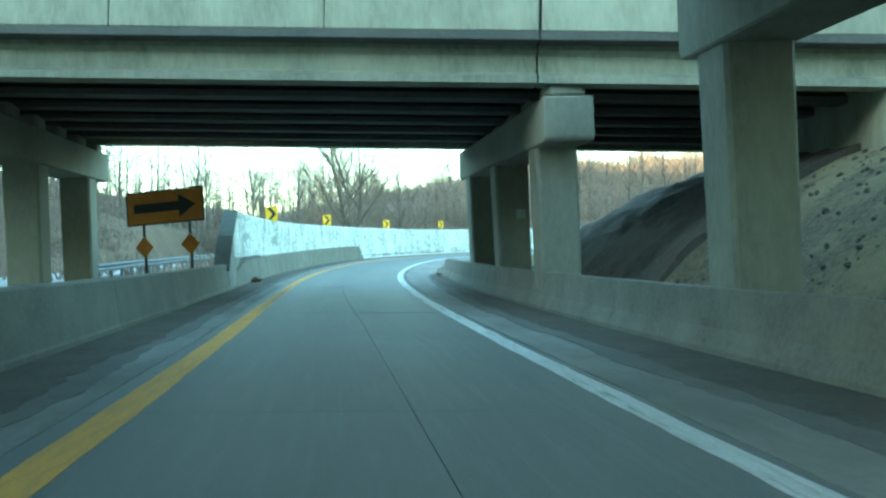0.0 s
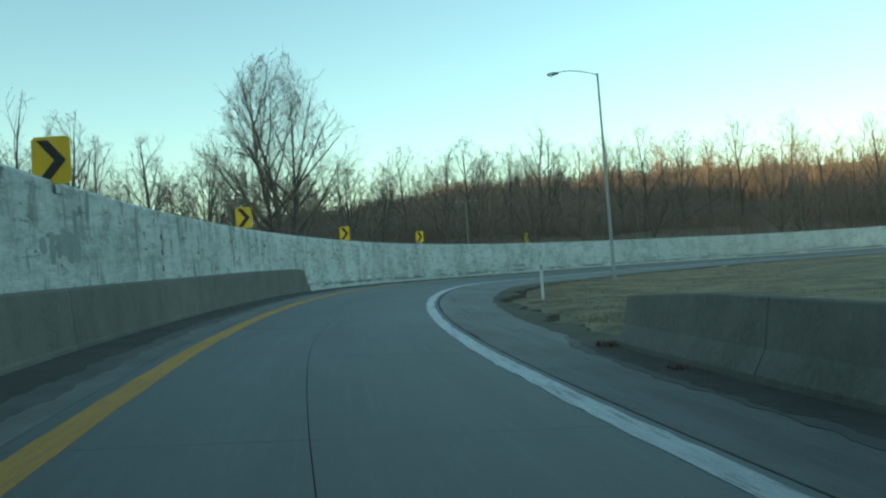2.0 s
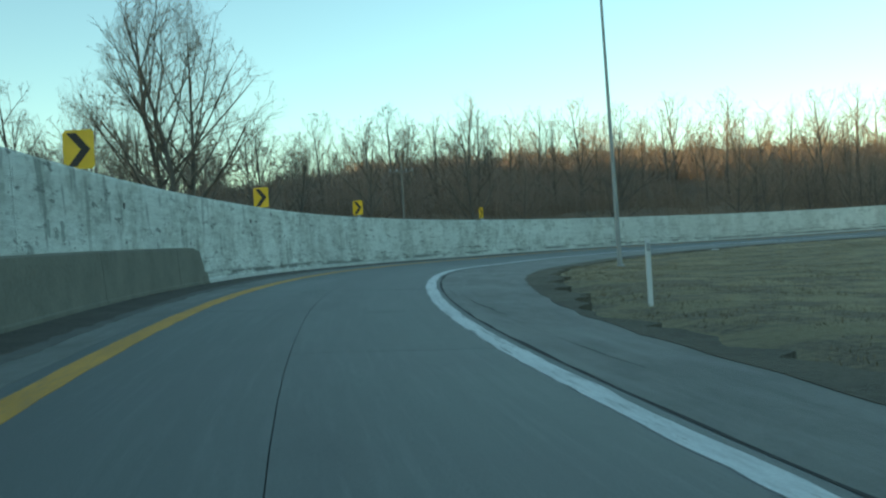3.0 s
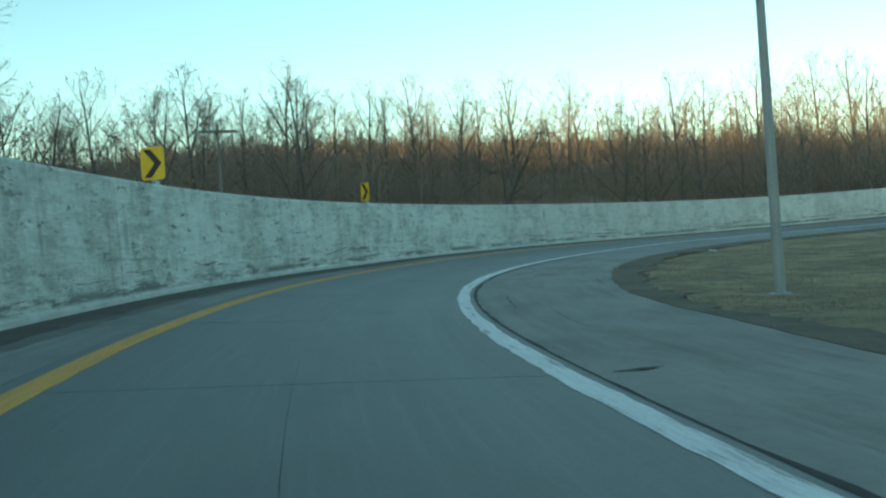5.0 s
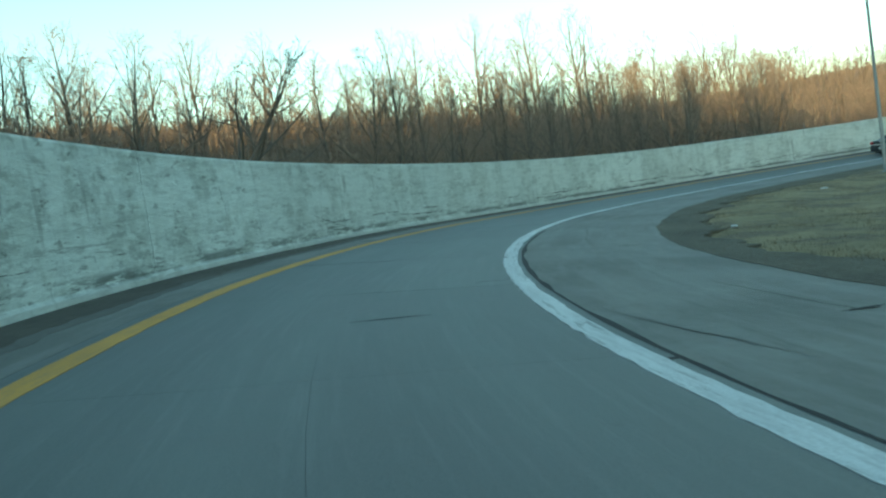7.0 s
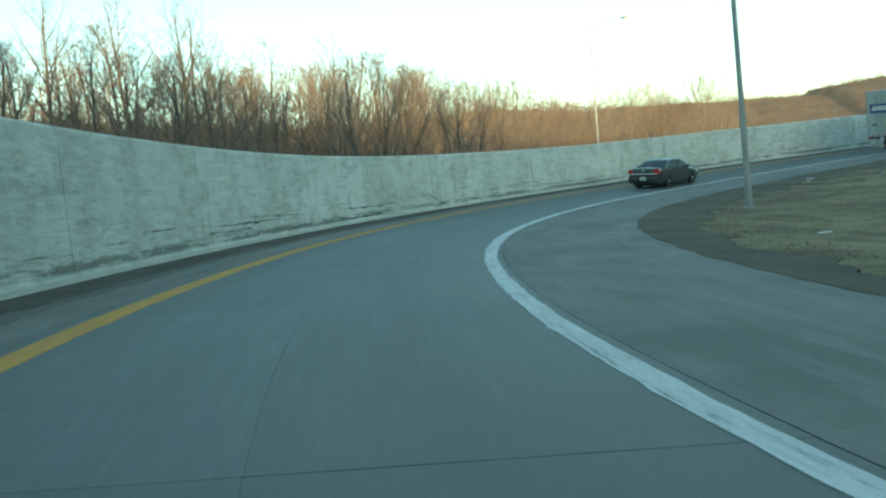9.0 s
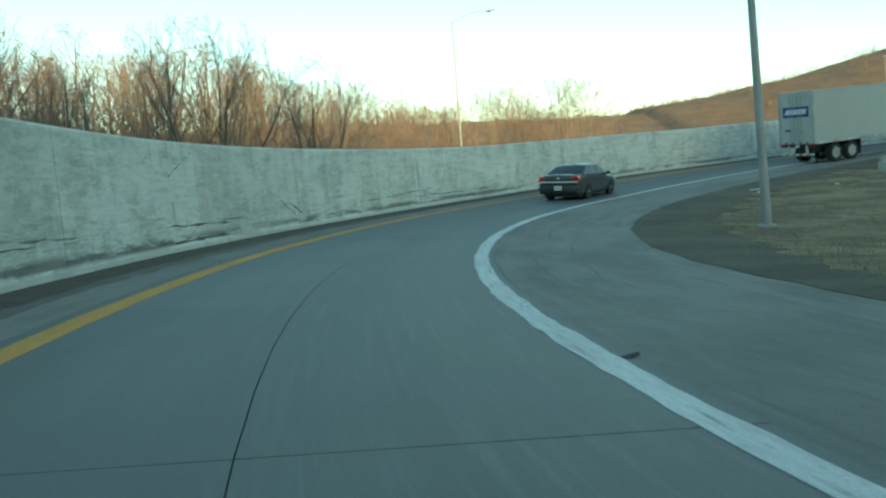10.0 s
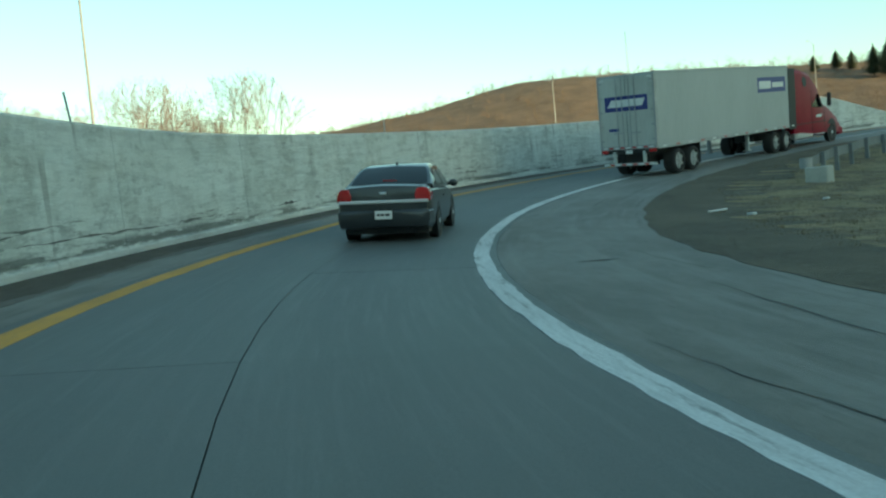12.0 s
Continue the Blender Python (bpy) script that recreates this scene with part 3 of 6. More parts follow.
def make_road():
    road = setting("road", "grey concrete ramp lane curving to the right", "road")
    s = -60.0
    while s < 262:
        length = 6.1
        for a, b in ((lambda q: yellow_at(q) - 0.32, lambda q: joint_at(q) - open_joint(q)), (lambda q: joint_at(q) + open_joint(q), lambda q: white_at(q) + 0.22)):
            obj("slab", flat(a, b, s + 0.006, s + length - 0.006, up=rng.uniform(-0.002, 0.002)), LANE, road)
        s += length
    obj("bed", flat(lambda q: yellow_at(q) - 0.3, lambda q: white_at(q) + 0.25, -60, 262, up=-0.02, thick=0.2, step=2), JOINT, road)
    left = setting("shoulder_left", "narrow dirty asphalt shoulder strewn with grit", "road shoulder")
    obj("asphalt", flat(lambda q: foot_at(q) - 0.1, lambda q: yellow_at(q) - 0.34, -60, 262, up=-0.004), SHOULDER, left)
    obj("dust", flat(lambda q: foot_at(q) - 0.05, ragged(ragged(lambda q: foot_at(q) + 1.12, 0.12, 0.35), 0.09, 1.7), -60, 262, up=0.003, thick=0.02, step=0.25), DUST, left, "grey dust thinning out over the asphalt")
    obj("grit", flat(lambda q: foot_at(q) - 0.05, ragged(ragged(lambda q: foot_at(q) + 0.86, 0.14, 0.4), 0.1, 1.9), -60, 262, up=0.006, thick=0.02, step=0.25), GUTTER_AND_LEDGE_SHADE, left, "dark grit and dirt along the wall")
    right = setting("shoulder_right", "wide patched asphalt shoulder with tyre scrapes", "road shoulder")
    obj("asphalt", flat(lambda q: white_at(q) + edge_gap(q), ragged(lambda q: grass_at(q) + 0.1, 0.22, 0.35), -60, 262, up=-0.005, thick=0.3, step=0.8), SHOULDER, right)
    obj("dust", flat(ragged(ragged(lambda q: grass_at(q) - 1.25 * grit_to(q), 0.16, 0.4), 0.1, 2.1), lambda q: grass_at(q) + 0.1, -60, 46, up=0.003, thick=0.2, step=0.3), DUST, right, "grey dust thinning out over the asphalt")
    obj("grit", flat(ragged(ragged(lambda q: grass_at(q) - grit_to(q), 0.12, 0.5), 0.12, 2.3), lambda q: grass_at(q) + 0.1, -60, 45, up=0.006, thick=0.2, step=0.3), GUTTER_AND_LEDGE_SHADE, right, "dark grit along the barrier foot")
    obj("grit", flat(ragged(lambda q: grass_at(q) - 0.12, 0.12, 0.8), ragged(ragged(lambda q: grass_at(q) + dirt_to(q), 0.8, 0.35), 0.4, 2.1), 42.02, 262, up=0.004, thick=0.2, step=0.5), DIRT, right, "bare brown dirt by the grass edge")
    lines = setting("road_marking", "worn yellow and white edge lines", "road marking")
    obj("yellow_line", flat(ragged(lambda q: yellow_at(q) - 0.14, 0.02, 1.1), ragged(lambda q: yellow_at(q) + 0.14, 0.025, 1.7), -60, 262, up=0.006, thick=0.006, step=0.5), YELLOW, lines, "worn yellow line")
    obj("white_line", flat(ragged(ragged(lambda q: white_at(q) - 0.13, 0.025, 0.5), 0.032, 2.9), ragged(ragged(lambda q: white_at(q) + 0.12, 0.03, 0.7), 0.022, 3.3), -60, 262, up=0.006, thick=0.006, step=0.3), WHITE, lines, "scuffed white line")


make_road()


def jersey(face, back, height):
    """Barrier section: face and back are the lateral places of the foot."""
    d = 1 if back > face else -1
    w = abs(back - face)
    return [(face, -0.1), (face, 0.08), (face + d * 0.13, 0.33), (face + d * (w * 0.5 - 0.09), height - 0.02), (face + d * (w * 0.5 - 0.07), height), (face + d * (w * 0.5 + 0.07), height), (face + d * (w * 0.5 + 0.09), height - 0.02), (back - d * 0.13, 0.33), (back, 0.08), (back, -0.1)]


def leaning(face, height):
    """Steep barrier section with a leaning face."""
    return [(face, -0.1), (face, 0.07), (face - 0.02, 0.1), (face - 0.10, height - 0.03), (face - 0.13, height), (face - 0.34, height), (face - 0.36, height - 0.03), (face - 0.42, -0.1)]


ledge_at = along(-60, 0.82, 30.5, 0.84, 31.2, 0.34, 35.9, 0.92, 50, 0.98, 73, 1.07)  # height of the barrier


def make_barriers():
    left = setting("barrier_left", "weathered grey concrete safety barrier", "barrier")
    s = -58.0
    while s < 72:
        e = min(s + 6.1, 73.0)
        obj("segment", fixed(sweep(lambda q: leaning(foot_at(q) + 0.05, ledge_at(q) * min(1, (73.6 - q) / 1.3)), s + 0.008, e - 0.008, 0.6)), BARRIER, left)
        s = e
    right = setting("barrier_right", "weathered grey concrete safety barrier", "barrier")
    face = along(-60, 4.9, 8, 4.75, 20, 4.56, 32, 4.4, 44, 4.34)
    s = -58.0
    while s < 43:
        e = min(s + 6.1, 44.0)
        low = along(41.5, 0.85, 44.0, 0.74)
        obj("segment", fixed(sweep(lambda q: jersey(face(q), face(q) + 0.6, low(q)), s + 0.008, e - 0.008, 1.5)), BARRIER, right)
        s = e


make_barriers()


inset = along(30.3, -0.04, 31.6, -0.03, 35.8, 0.22, 62, 0.2, 74, 0.0)  # how far the wall stands back from the barrier


def make_wall():
    wall = setting("wall_outer", "tall pale whitewashed concrete wall, flaked and streaked", "wall")
    top = along(0, 2.75, 15, 2.75, 30, 2.75, 37, 2.75, 45, 2.68, 60, 2.61, 72, 2.55, 84, 2.50, 96, 2.48, 108, 2.49, 120, 2.47, 132, 2.47, 144, 2.46, 156, 2.40, 168, 2.42, 180, 2.42, 192, 2.43, 206, 2.41, 222, 2.40, 225, 2.51, 229, 2.58, 236, 0.30, 240, 0.25)

    def section(q):
        f = foot_at(q) - inset(q)
        h = top(q)
        return [(f + 0.05, -0.15), (f + 0.05, 0.1), (f, 0.16), (f - 0.07, h - 0.05), (f - 0.1, h), (f - 0.42, h), (f - 0.45, h - 0.05), (f - 0.45, -0.3)]
    s = 35.8
    while s < 238:
        e = min(s + 6.1, 240)
        obj("panel", fixed(sweep(section, s + 0.007, e - 0.007, 1.2, upright=True)), WALL, wall)
        s = e

    # the end of the wall falls back in two slants
    def end_panel(q):
        f = foot_at(q) - inset(q)
        h = 1.7 + 1.05 * (q - 32.4) / 3.4
        return [(f + 0.05, -0.15), (f + 0.05, 0.1), (f, 0.16), (f - 0.03 * h, h), (f - 0.4, h), (f - 0.44, -0.3)]
    obj("panel", fixed(sweep(end_panel, 32.4, 35.79, 0.5, upright=True)), WALL, wall)

    def cap(profile, out, lean):
        """A slab across the end of the wall between two lines of its profile."""
        verts = []
        for d in (0.0, 0.1):
            for q, h in profile:
                f = foot_at(q) - inset(q) - 0.03 * h
                verts += [on(q - d, f + out, h + d * lean), on(q - d, f - 0.5, h + d * lean)]
        k = len(profile) * 2
        faces = []
        for i in range(len(profile) - 1):
            a = 2 * i
            faces += [(a, a + 1, a + 3, a + 2), (k + a, k + a + 2, k + a + 3, k + a + 1), (a, a + 2, k + a + 2, k + a), (a + 1, k + a + 1, k + a + 3, a + 3)]
        faces += [(0, k, k + 1, 1), (k - 2, k - 1, 2 * k - 1, 2 * k - 2)]
        return fixed(mesh_of(verts, faces))
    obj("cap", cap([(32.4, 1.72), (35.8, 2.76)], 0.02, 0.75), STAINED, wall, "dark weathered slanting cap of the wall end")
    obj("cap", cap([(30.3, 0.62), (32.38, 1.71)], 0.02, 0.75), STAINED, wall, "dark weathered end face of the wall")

    def nose(q):
        f = foot_at(q) - inset(q)
        h = 0.6 + 1.09 * (q - 30.3) / 2.09
        k = 0.12 - 0.09 * (q - 30.3) / 2.09
        return [(f + 0.02, -0.15), (f + 0.02 - k * h, h), (f - 0.42, h - 0.02), (f - 0.5, -0.3)]
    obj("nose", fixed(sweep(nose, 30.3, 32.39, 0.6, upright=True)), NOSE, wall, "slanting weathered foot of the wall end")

    def bare(q):
        f = foot_at(q) - inset(q) + 0.012
        h = 1.06 - 0.02 * (q - 32.4)
        return [(f + 0.05, -0.15), (f + 0.05, 0.1), (f, 0.16), (f - 0.03 * h, h), (f - 0.2, h), (f - 0.2, -0.15)]
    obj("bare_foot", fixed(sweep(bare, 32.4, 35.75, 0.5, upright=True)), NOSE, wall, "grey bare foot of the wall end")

    # dark wedge stands in for the shadow in the recess above the ledge
    def shade_wedge(q):
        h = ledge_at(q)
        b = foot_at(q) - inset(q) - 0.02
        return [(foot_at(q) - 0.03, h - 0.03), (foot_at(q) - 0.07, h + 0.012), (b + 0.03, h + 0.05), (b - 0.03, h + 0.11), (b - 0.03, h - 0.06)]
    obj("ledge_shadow", fixed(sweep(shade_wedge, 31.9, 41.0, 0.4, upright=True)), GUTTER_AND_LEDGE_SHADE, wall, "dark wedge standing in for the shadow on the barrier ledge")
    # small square drain holes in stacks
    for s, ups in ((42.6, (0.98, 1.31, 1.72)), (53.2, (1.25, 1.63, 2.0)), (66.3, (2.0,)), (78.5, (1.5, 1.95))):
        for up in ups:
            c = on(s, foot_at(s) - inset(s) - 0.07 * up / 2.5, up)
            bm = bmesh.new()
            box(bm, (-0.02, -0.06, -0.065), (0.012, 0.06, 0.065), Matrix.Translation(c) @ pose(0, 0, 0, 0, 0, heading(s)))
            part("drain_hole", bm, BLACK, wall, "small dark square drain hole")
    # gouges and scuffs left by lorries: way and height of both ends, and width
    r = random.Random(17)
    for s0, h0, s1, h1, wide in ((146.3, 0.55, 150.7, 0.54, 0.035), (155.5, 0.58, 160.0, 0.48, 0.03), (155.5, 0.2, 159.8, 0.19, 0.06), (162.7, 0.9, 163.6, 0.44, 0.05), (163.3, 0.8, 164.2, 0.4, 0.04), (124.9, 0.88, 127.6, 0.3, 0.02), (119.0, 1.8, 119.4, 0.63, 0.014), (104.8, 0.5, 107.3, 0.78, 0.022), (156.2, 1.57, 157.7, 2.19, 0.018), (183.7, 0.42, 185.4, 0.47, 0.05), (172.3, 0.46, 179.0, 0.43, 0.022), (102.4, 2.2, 102.3, 0.6, 0.014), (102.2, 1.36, 103.6, 1.37, 0.016), (132.0, 0.5, 136.5, 0.42, 0.03), (95.0, 0.62, 97.8, 0.5, 0.02)):
        n = 14
        verts = []
        for i in range(n + 1):
            u = i / n
            a, h = s0 + (s1 - s0) * u, h0 + (h1 - h0) * u + r.uniform(-0.02, 0.02)
            k = wide * math.sin(math.pi * (0.05 + 0.9 * u)) * r.uniform(0.3, 1.2)
            steep = abs(h1 - h0) > abs(s1 - s0)
            for d, out in ((-k, 0.002), (0, 0.005), (k, 0.002)):
                ss, hh = (a + d, h) if steep else (a, h + d)
                f = foot_at(ss) - inset(ss)
                verts.append(on(ss, f - 0.07 * max(0.0, hh - 0.16) / (top(ss) - 0.21) + out, hh))
        faces = [(3 * i + j, 3 * i + j + 1, 3 * i + j + 4, 3 * i + j + 3) for i in range(n) for j in (0, 1)]
        faces += [(3 * i, 3 * i + 3, 3 * i + 5, 3 * i + 2) for i in range(n)]
        obj("gouge", fixed(mesh_of(verts, faces)), GIRDER_SHADE_AND_GOUGE, wall, "dark gouge scraped into the coating")

    # old daubings rolled over with grey paint
    for s0, s1, h0, h1, n in ((36.5, 39.1, 1.5, 2.05, 7), (45.1, 47.1, 1.3, 1.95, 6), (61.2, 62.6, 1.2, 1.7, 4)):
        for i in range(n):
            mid, wide = s0 + (s1 - s0) * (i + 0.5 + r.uniform(-0.3, 0.3)) / n, r.uniform(0.1, 0.22)
            lo, hi = h0 + r.uniform(0, 0.25), h1 - r.uniform(0, 0.25)
            verts = []
            for j in range(9):
                h = lo + (hi - lo) * j / 8
                k = wide * (1 if 0 < j < 8 else 0.55) * r.uniform(0.7, 1.15)
                c = mid + r.uniform(-0.03, 0.03)
                for a in (c - k, c + k):
                    verts.append(on(a, foot_at(a) - inset(a) - 0.07 * (h - 0.16) / (top(a) - 0.21) + 0.003 + 0.0012 * i, h))
            faces = [(2 * j, 2 * j + 1, 2 * j + 3, 2 * j + 2) for j in range(8)]
            obj("paint_patch", fixed(mesh_of(verts, faces)), OVERPAINT, wall, "grey paint rolled over the coating")


make_wall()

# ---------------------------------------------------------------- the twin bridges
def make_bridge(name, mid_y, up, end, label):
    """Local x runs along the bridge, which crosses the ramp; z = 0 is the underside of the beams."""
    m = Matrix.Translation((0, mid_y, up)) @ pose(0, 0, 0, 0, 3.2, -6.5)
    br = thing(name, m, label, "bridge")
    spans = ((-31.0, -8.42), (-8.38, 5.08), (5.12, 26.0))
    half = 6.3
    for a, b in spans:
        for i in range(7):
            y = -half + 0.35 + i * (2 * half - 0.7) / 6
            ring = [(-0.3, 0), (0.3, 0), (0.3, 0.14), (0.09, 0.26), (0.09, 0.62), (0.22, 0.72), (0.22, 0.82), (-0.22, 0.82), (-0.22, 0.72), (-0.09, 0.62), (-0.09, 0.26), (-0.3, 0.14)]
            k = len(ring)
            verts = [(x, y + p, q) for x in (a, b) for p, q in ring]
            faces = [(j, (j + 1) % k, (j + 1) % k + k, j + k) for j in range(k)] + [tuple(range(k)), tuple(range(k, 2 * k))]
            # inner beams take the colour darkened for shade, edge beams the lighter one
            obj("girder", fixed(mesh_of(verts, faces)), BRIDGE if i in (0, 6) else GIRDER_SHADE_AND_GOUGE, br)
        part("deck", boxes(((a, -half - 0.35, 0.82), (b, half + 0.35, 1.06)), bevel=0.02), GIRDER_SHADE_AND_GOUGE, br)
        n = round((b - a) / 4.8)
        for side in (-1, 1):
            y0 = side * (half + 0.37)
            for i in range(n):
                x0, x1 = a + (b - a) * i / n, a + (b - a) * (i + 1) / n
                part("parapet", boxes(((x0 + 0.012, min(y0, y0 - side * 0.32), 1.0), (x1 - 0.012, max(y0, y0 - side * 0.32), 2.1)), bevel=0.025), BRIDGE, br)
    for y in np.linspace(-half + 1.4, half - 1.4, 4):
        part("diaphragm", boxes(((-1.9, y - 1.0, 0.3), (-1.7, y + 1.0, 0.82))), GIRDER_SHADE_AND_GOUGE, br)
    for x in (-8.4, 5.1):
        part("joint_seal", boxes(((x - 0.018, -half - 0.3, 0.84), (x + 0.018, half + 0.3, 2.04))), JOINT, br)
    part("abutment", boxes(((end, -half, -3.2), (end + 1.2, half, 0.9)), bevel=0.03), BRIDGE, br)
    part("abutment", boxes(((-31.6, -half, -4.9), (-30.4, half, 0.9))), BRIDGE, br)
    return br


make_bridge("overpass_bridge", 25.7, 4.98, 12.6, "grey concrete beam bridge crossing over the ramp")
make_bridge("overpass_bridge", 5.9, 5.1, 13.5, "grey concrete beam bridge, its twin beside it")


def make_bent(x, ys, lo, hi, cap_z, far_z, name="bridge_pier"):
    """A row of columns under a sloping cap beam that runs along the ramp."""
    e = thing(name, Matrix.Translation((x, (lo + hi) / 2, ground_at(x, ys[0]))), "grey concrete pier with tapered columns under a cap beam", "bridge pier", "bridge piers")
    base = e.matrix_basis.translation
    cap_at = lambda y: cap_z + (far_z - cap_z) * (y - lo) / (hi - lo) - base.z
    for y in ys:
        bm = bmesh.new()
        v = box(bm, (-0.48, y - base.y - 0.46, -0.6), (0.48, y - base.y + 0.46, cap_at(y) + 0.1))
        for q in v:
            if q.co.z < 0:
                q.co.x *= 0.94
                q.co.y = (q.co.y - (y - base.y)) * 0.94 + y - base.y
        bmesh.ops.bevel(bm, geom=bm.edges[:], offset=0.06, segments=1, affect="EDGES")
        part("column", bm, PIER, e)
    bm = bmesh.new()
    z0, z1 = cap_at(lo), cap_at(hi)
    a, b = lo - base.y, hi - base.y
    profile = [(a, z0 + 0.1), (a + 0.1, z0), (b - 0.1, z1), (b, z1 + 0.1), (b, z1 + 0.98), (a, z0 + 0.98)]
    left = [bm.verts.new((-0.55, y, z)) for y, z in profile]
    right = [bm.verts.new((0.55, y, z)) for y, z in profile]
    bm.faces.new(left)
    bm.faces.new(right[::-1])
    for i in range(6):
        bm.faces.new((left[i], left[(i + 1) % 6], right[(i + 1) % 6], right[i]))
    bmesh.ops.bevel(bm, geom=bm.edges[:], offset=0.035, segments=1, affect="EDGES")
    part("cap_beam", bm, PIER, e)
    n = 7
    for i in range(n):
        y = a + 0.5 + (b - a - 1.0) * i / (n - 1)
        up = 5.0 - math.tan(radians(3.2)) * x - base.z + 0.02
        seat = cap_at(y + base.y) + 0.96
        part("pedestal", boxes(((-0.42, y - 0.4, seat), (0.42, y + 0.4, max(up, seat + 0.1))), bevel=0.08), PIER, e)
    return e


make_bent(5.0, (20.55, 25.9, 30.9), 18.9, 32.3, 3.43, 3.77)
make_bent(-8.45, (21.0, 26.1, 31.2), 19.6, 33.0, 4.0, 4.2)
make_bent(5.4, (1.2, 6.2, 11.4), -0.5, 12.3, 3.4, 3.7)
make_bent(-8.45, (2.0, 7.0, 11.9), 0.2, 13.3, 4.0, 4.2)
placard = boxes(((-0.13, -0.012, -0.13), (0.13, 0.0, 0.13)), bevel=0.003)
pl = thing("placard", Matrix.Translation((5.2, 25.45, 2.2)), "small pale metal placard on a bridge column", "placard")
part("plate", placard, STEEL, pl)

# ---------------------------------------------------------------- signs, posts and lamps
def chevron_strokes(w, h, t):
    """The two slanting strokes of a chevron that points to +x."""
    a, up = w * 0.38, h * 0.43
    return [[(-a, k * up), (-a + t, k * up), (a, 0), (a - t, 0)] for k in (1, -1)]


def flat_shape(points, y, depth):
    bm = bmesh.new()
    f = [bm.verts.new((x, y, z)) for x, z in points]
    b = [bm.verts.new((x, y + depth, z)) for x, z in points]
    bm.faces.new(f)
    bm.faces.new(b[::-1])
    n = len(points)
    for i in range(n):
        bm.faces.new((f[i], b[i], b[(i + 1) % n], f[(i + 1) % n]))
    bmesh.ops.triangulate(bm, faces=bm.faces[:])
    return bm


def make_chevron(s, lat, up, turn):
    """Faces -y in its own frame."""
    foot = on(s, lat, 2.3)
    e = thing("chevron_sign", Matrix.Translation(foot) @ pose(0, 0, 0, 0, 0, heading(s) + turn), "yellow curve sign with a black chevron on the wall top", "road sign", "chevron signs along the wall")
    w, h = 0.62, 0.76
    z = up - 2.3
    bm = boxes(((-w / 2, 0, z - h / 2), (w / 2, 0.004, z + h / 2)))
    bmesh.ops.bevel(bm, geom=[ed for ed in bm.edges if abs(ed.verts[0].co.y - ed.verts[1].co.y) > 0.001], offset=0.04, segments=3, affect="EDGES")
    part("panel", bm, SIGN_YELLOW, e)
    for stroke in chevron_strokes(w, h, 0.19):
        part("chevron_stroke", flat_shape([(x, zz + z) for x, zz in stroke], -0.004, 0.003), BLACK, e, "black chevron stroke")
    part("post", boxes(((-0.03, 0.006, z - h / 2 - 0.12), (0.03, 0.05, z + h / 2 - 0.05)), bevel=0.004), STEEL, e)
    part("bracket", boxes(((-0.05, 0.006, z - h / 2 - 0.14), (0.05, 0.16, z - h / 2 - 0.02)), bevel=0.004), STEEL, e)


for s, lat, up, turn in ((45.9, -4.0, 2.98, -6), (64.15, -4.38, 3.0, -8), (80.3, -4.5, 2.9, -10), (93.6, -4.75, 3.0, -12), (110.05, -4.85, 2.98, -32)):
    make_chevron(s, lat, up, turn)


def make_arrow_sign():
    foot = Vector((-5.5, 30.45, ground_at(-5.5, 30.5)))
    e = thing("arrow_sign", Matrix.Translation(foot) @ pose(0, 0, 0, 0, -1.5, -26), "large orange sign with a black arrow on two posts", "road sign")
    lo, hi = 2.55 - foot.z, 3.66 - foot.z
    w = 1.5
    bm = boxes(((-w, 0, lo), (w, 0.012, hi)))
    part("panel", bm, SIGN_ORANGE, e)
    z = (lo + hi) / 2
    part("arrow", flat_shape([(-1.2, z - 0.15), (0.55, z - 0.15), (0.55, z - 0.38), (1.2, z), (0.55, z + 0.38), (0.55, z + 0.15), (-1.2, z + 0.15)], -0.005, 0.004), BLACK, e, "black arrow pointing right")
    for a, b in (((-w, lo), (w, lo + 0.05)), ((-w, hi - 0.05), (w, hi)), ((-w, lo + 0.051), (-w + 0.05, hi - 0.051)), ((w - 0.05, lo + 0.051), (w, hi - 0.051))):
        part("border", boxes(((a[0], -0.005, a[1]), (b[0], -0.001, b[1]))), BLACK, e, "black border")
    for x in (-0.88, 0.9):
        part("post", boxes(((x - 0.04, 0.015, -0.4), (x + 0.04, 0.08, hi - 0.1)), bevel=0.005), POST_GREEN, e)
        d = 0.36
        c = 1.83 - foot.z
        part("marker", flat_shape([(x - d, c), (x, c - d), (x + d, c), (x, c + d)], 0.0, 0.01), SIGN_ORANGE, e, "orange diamond marker")


make_arrow_sign()


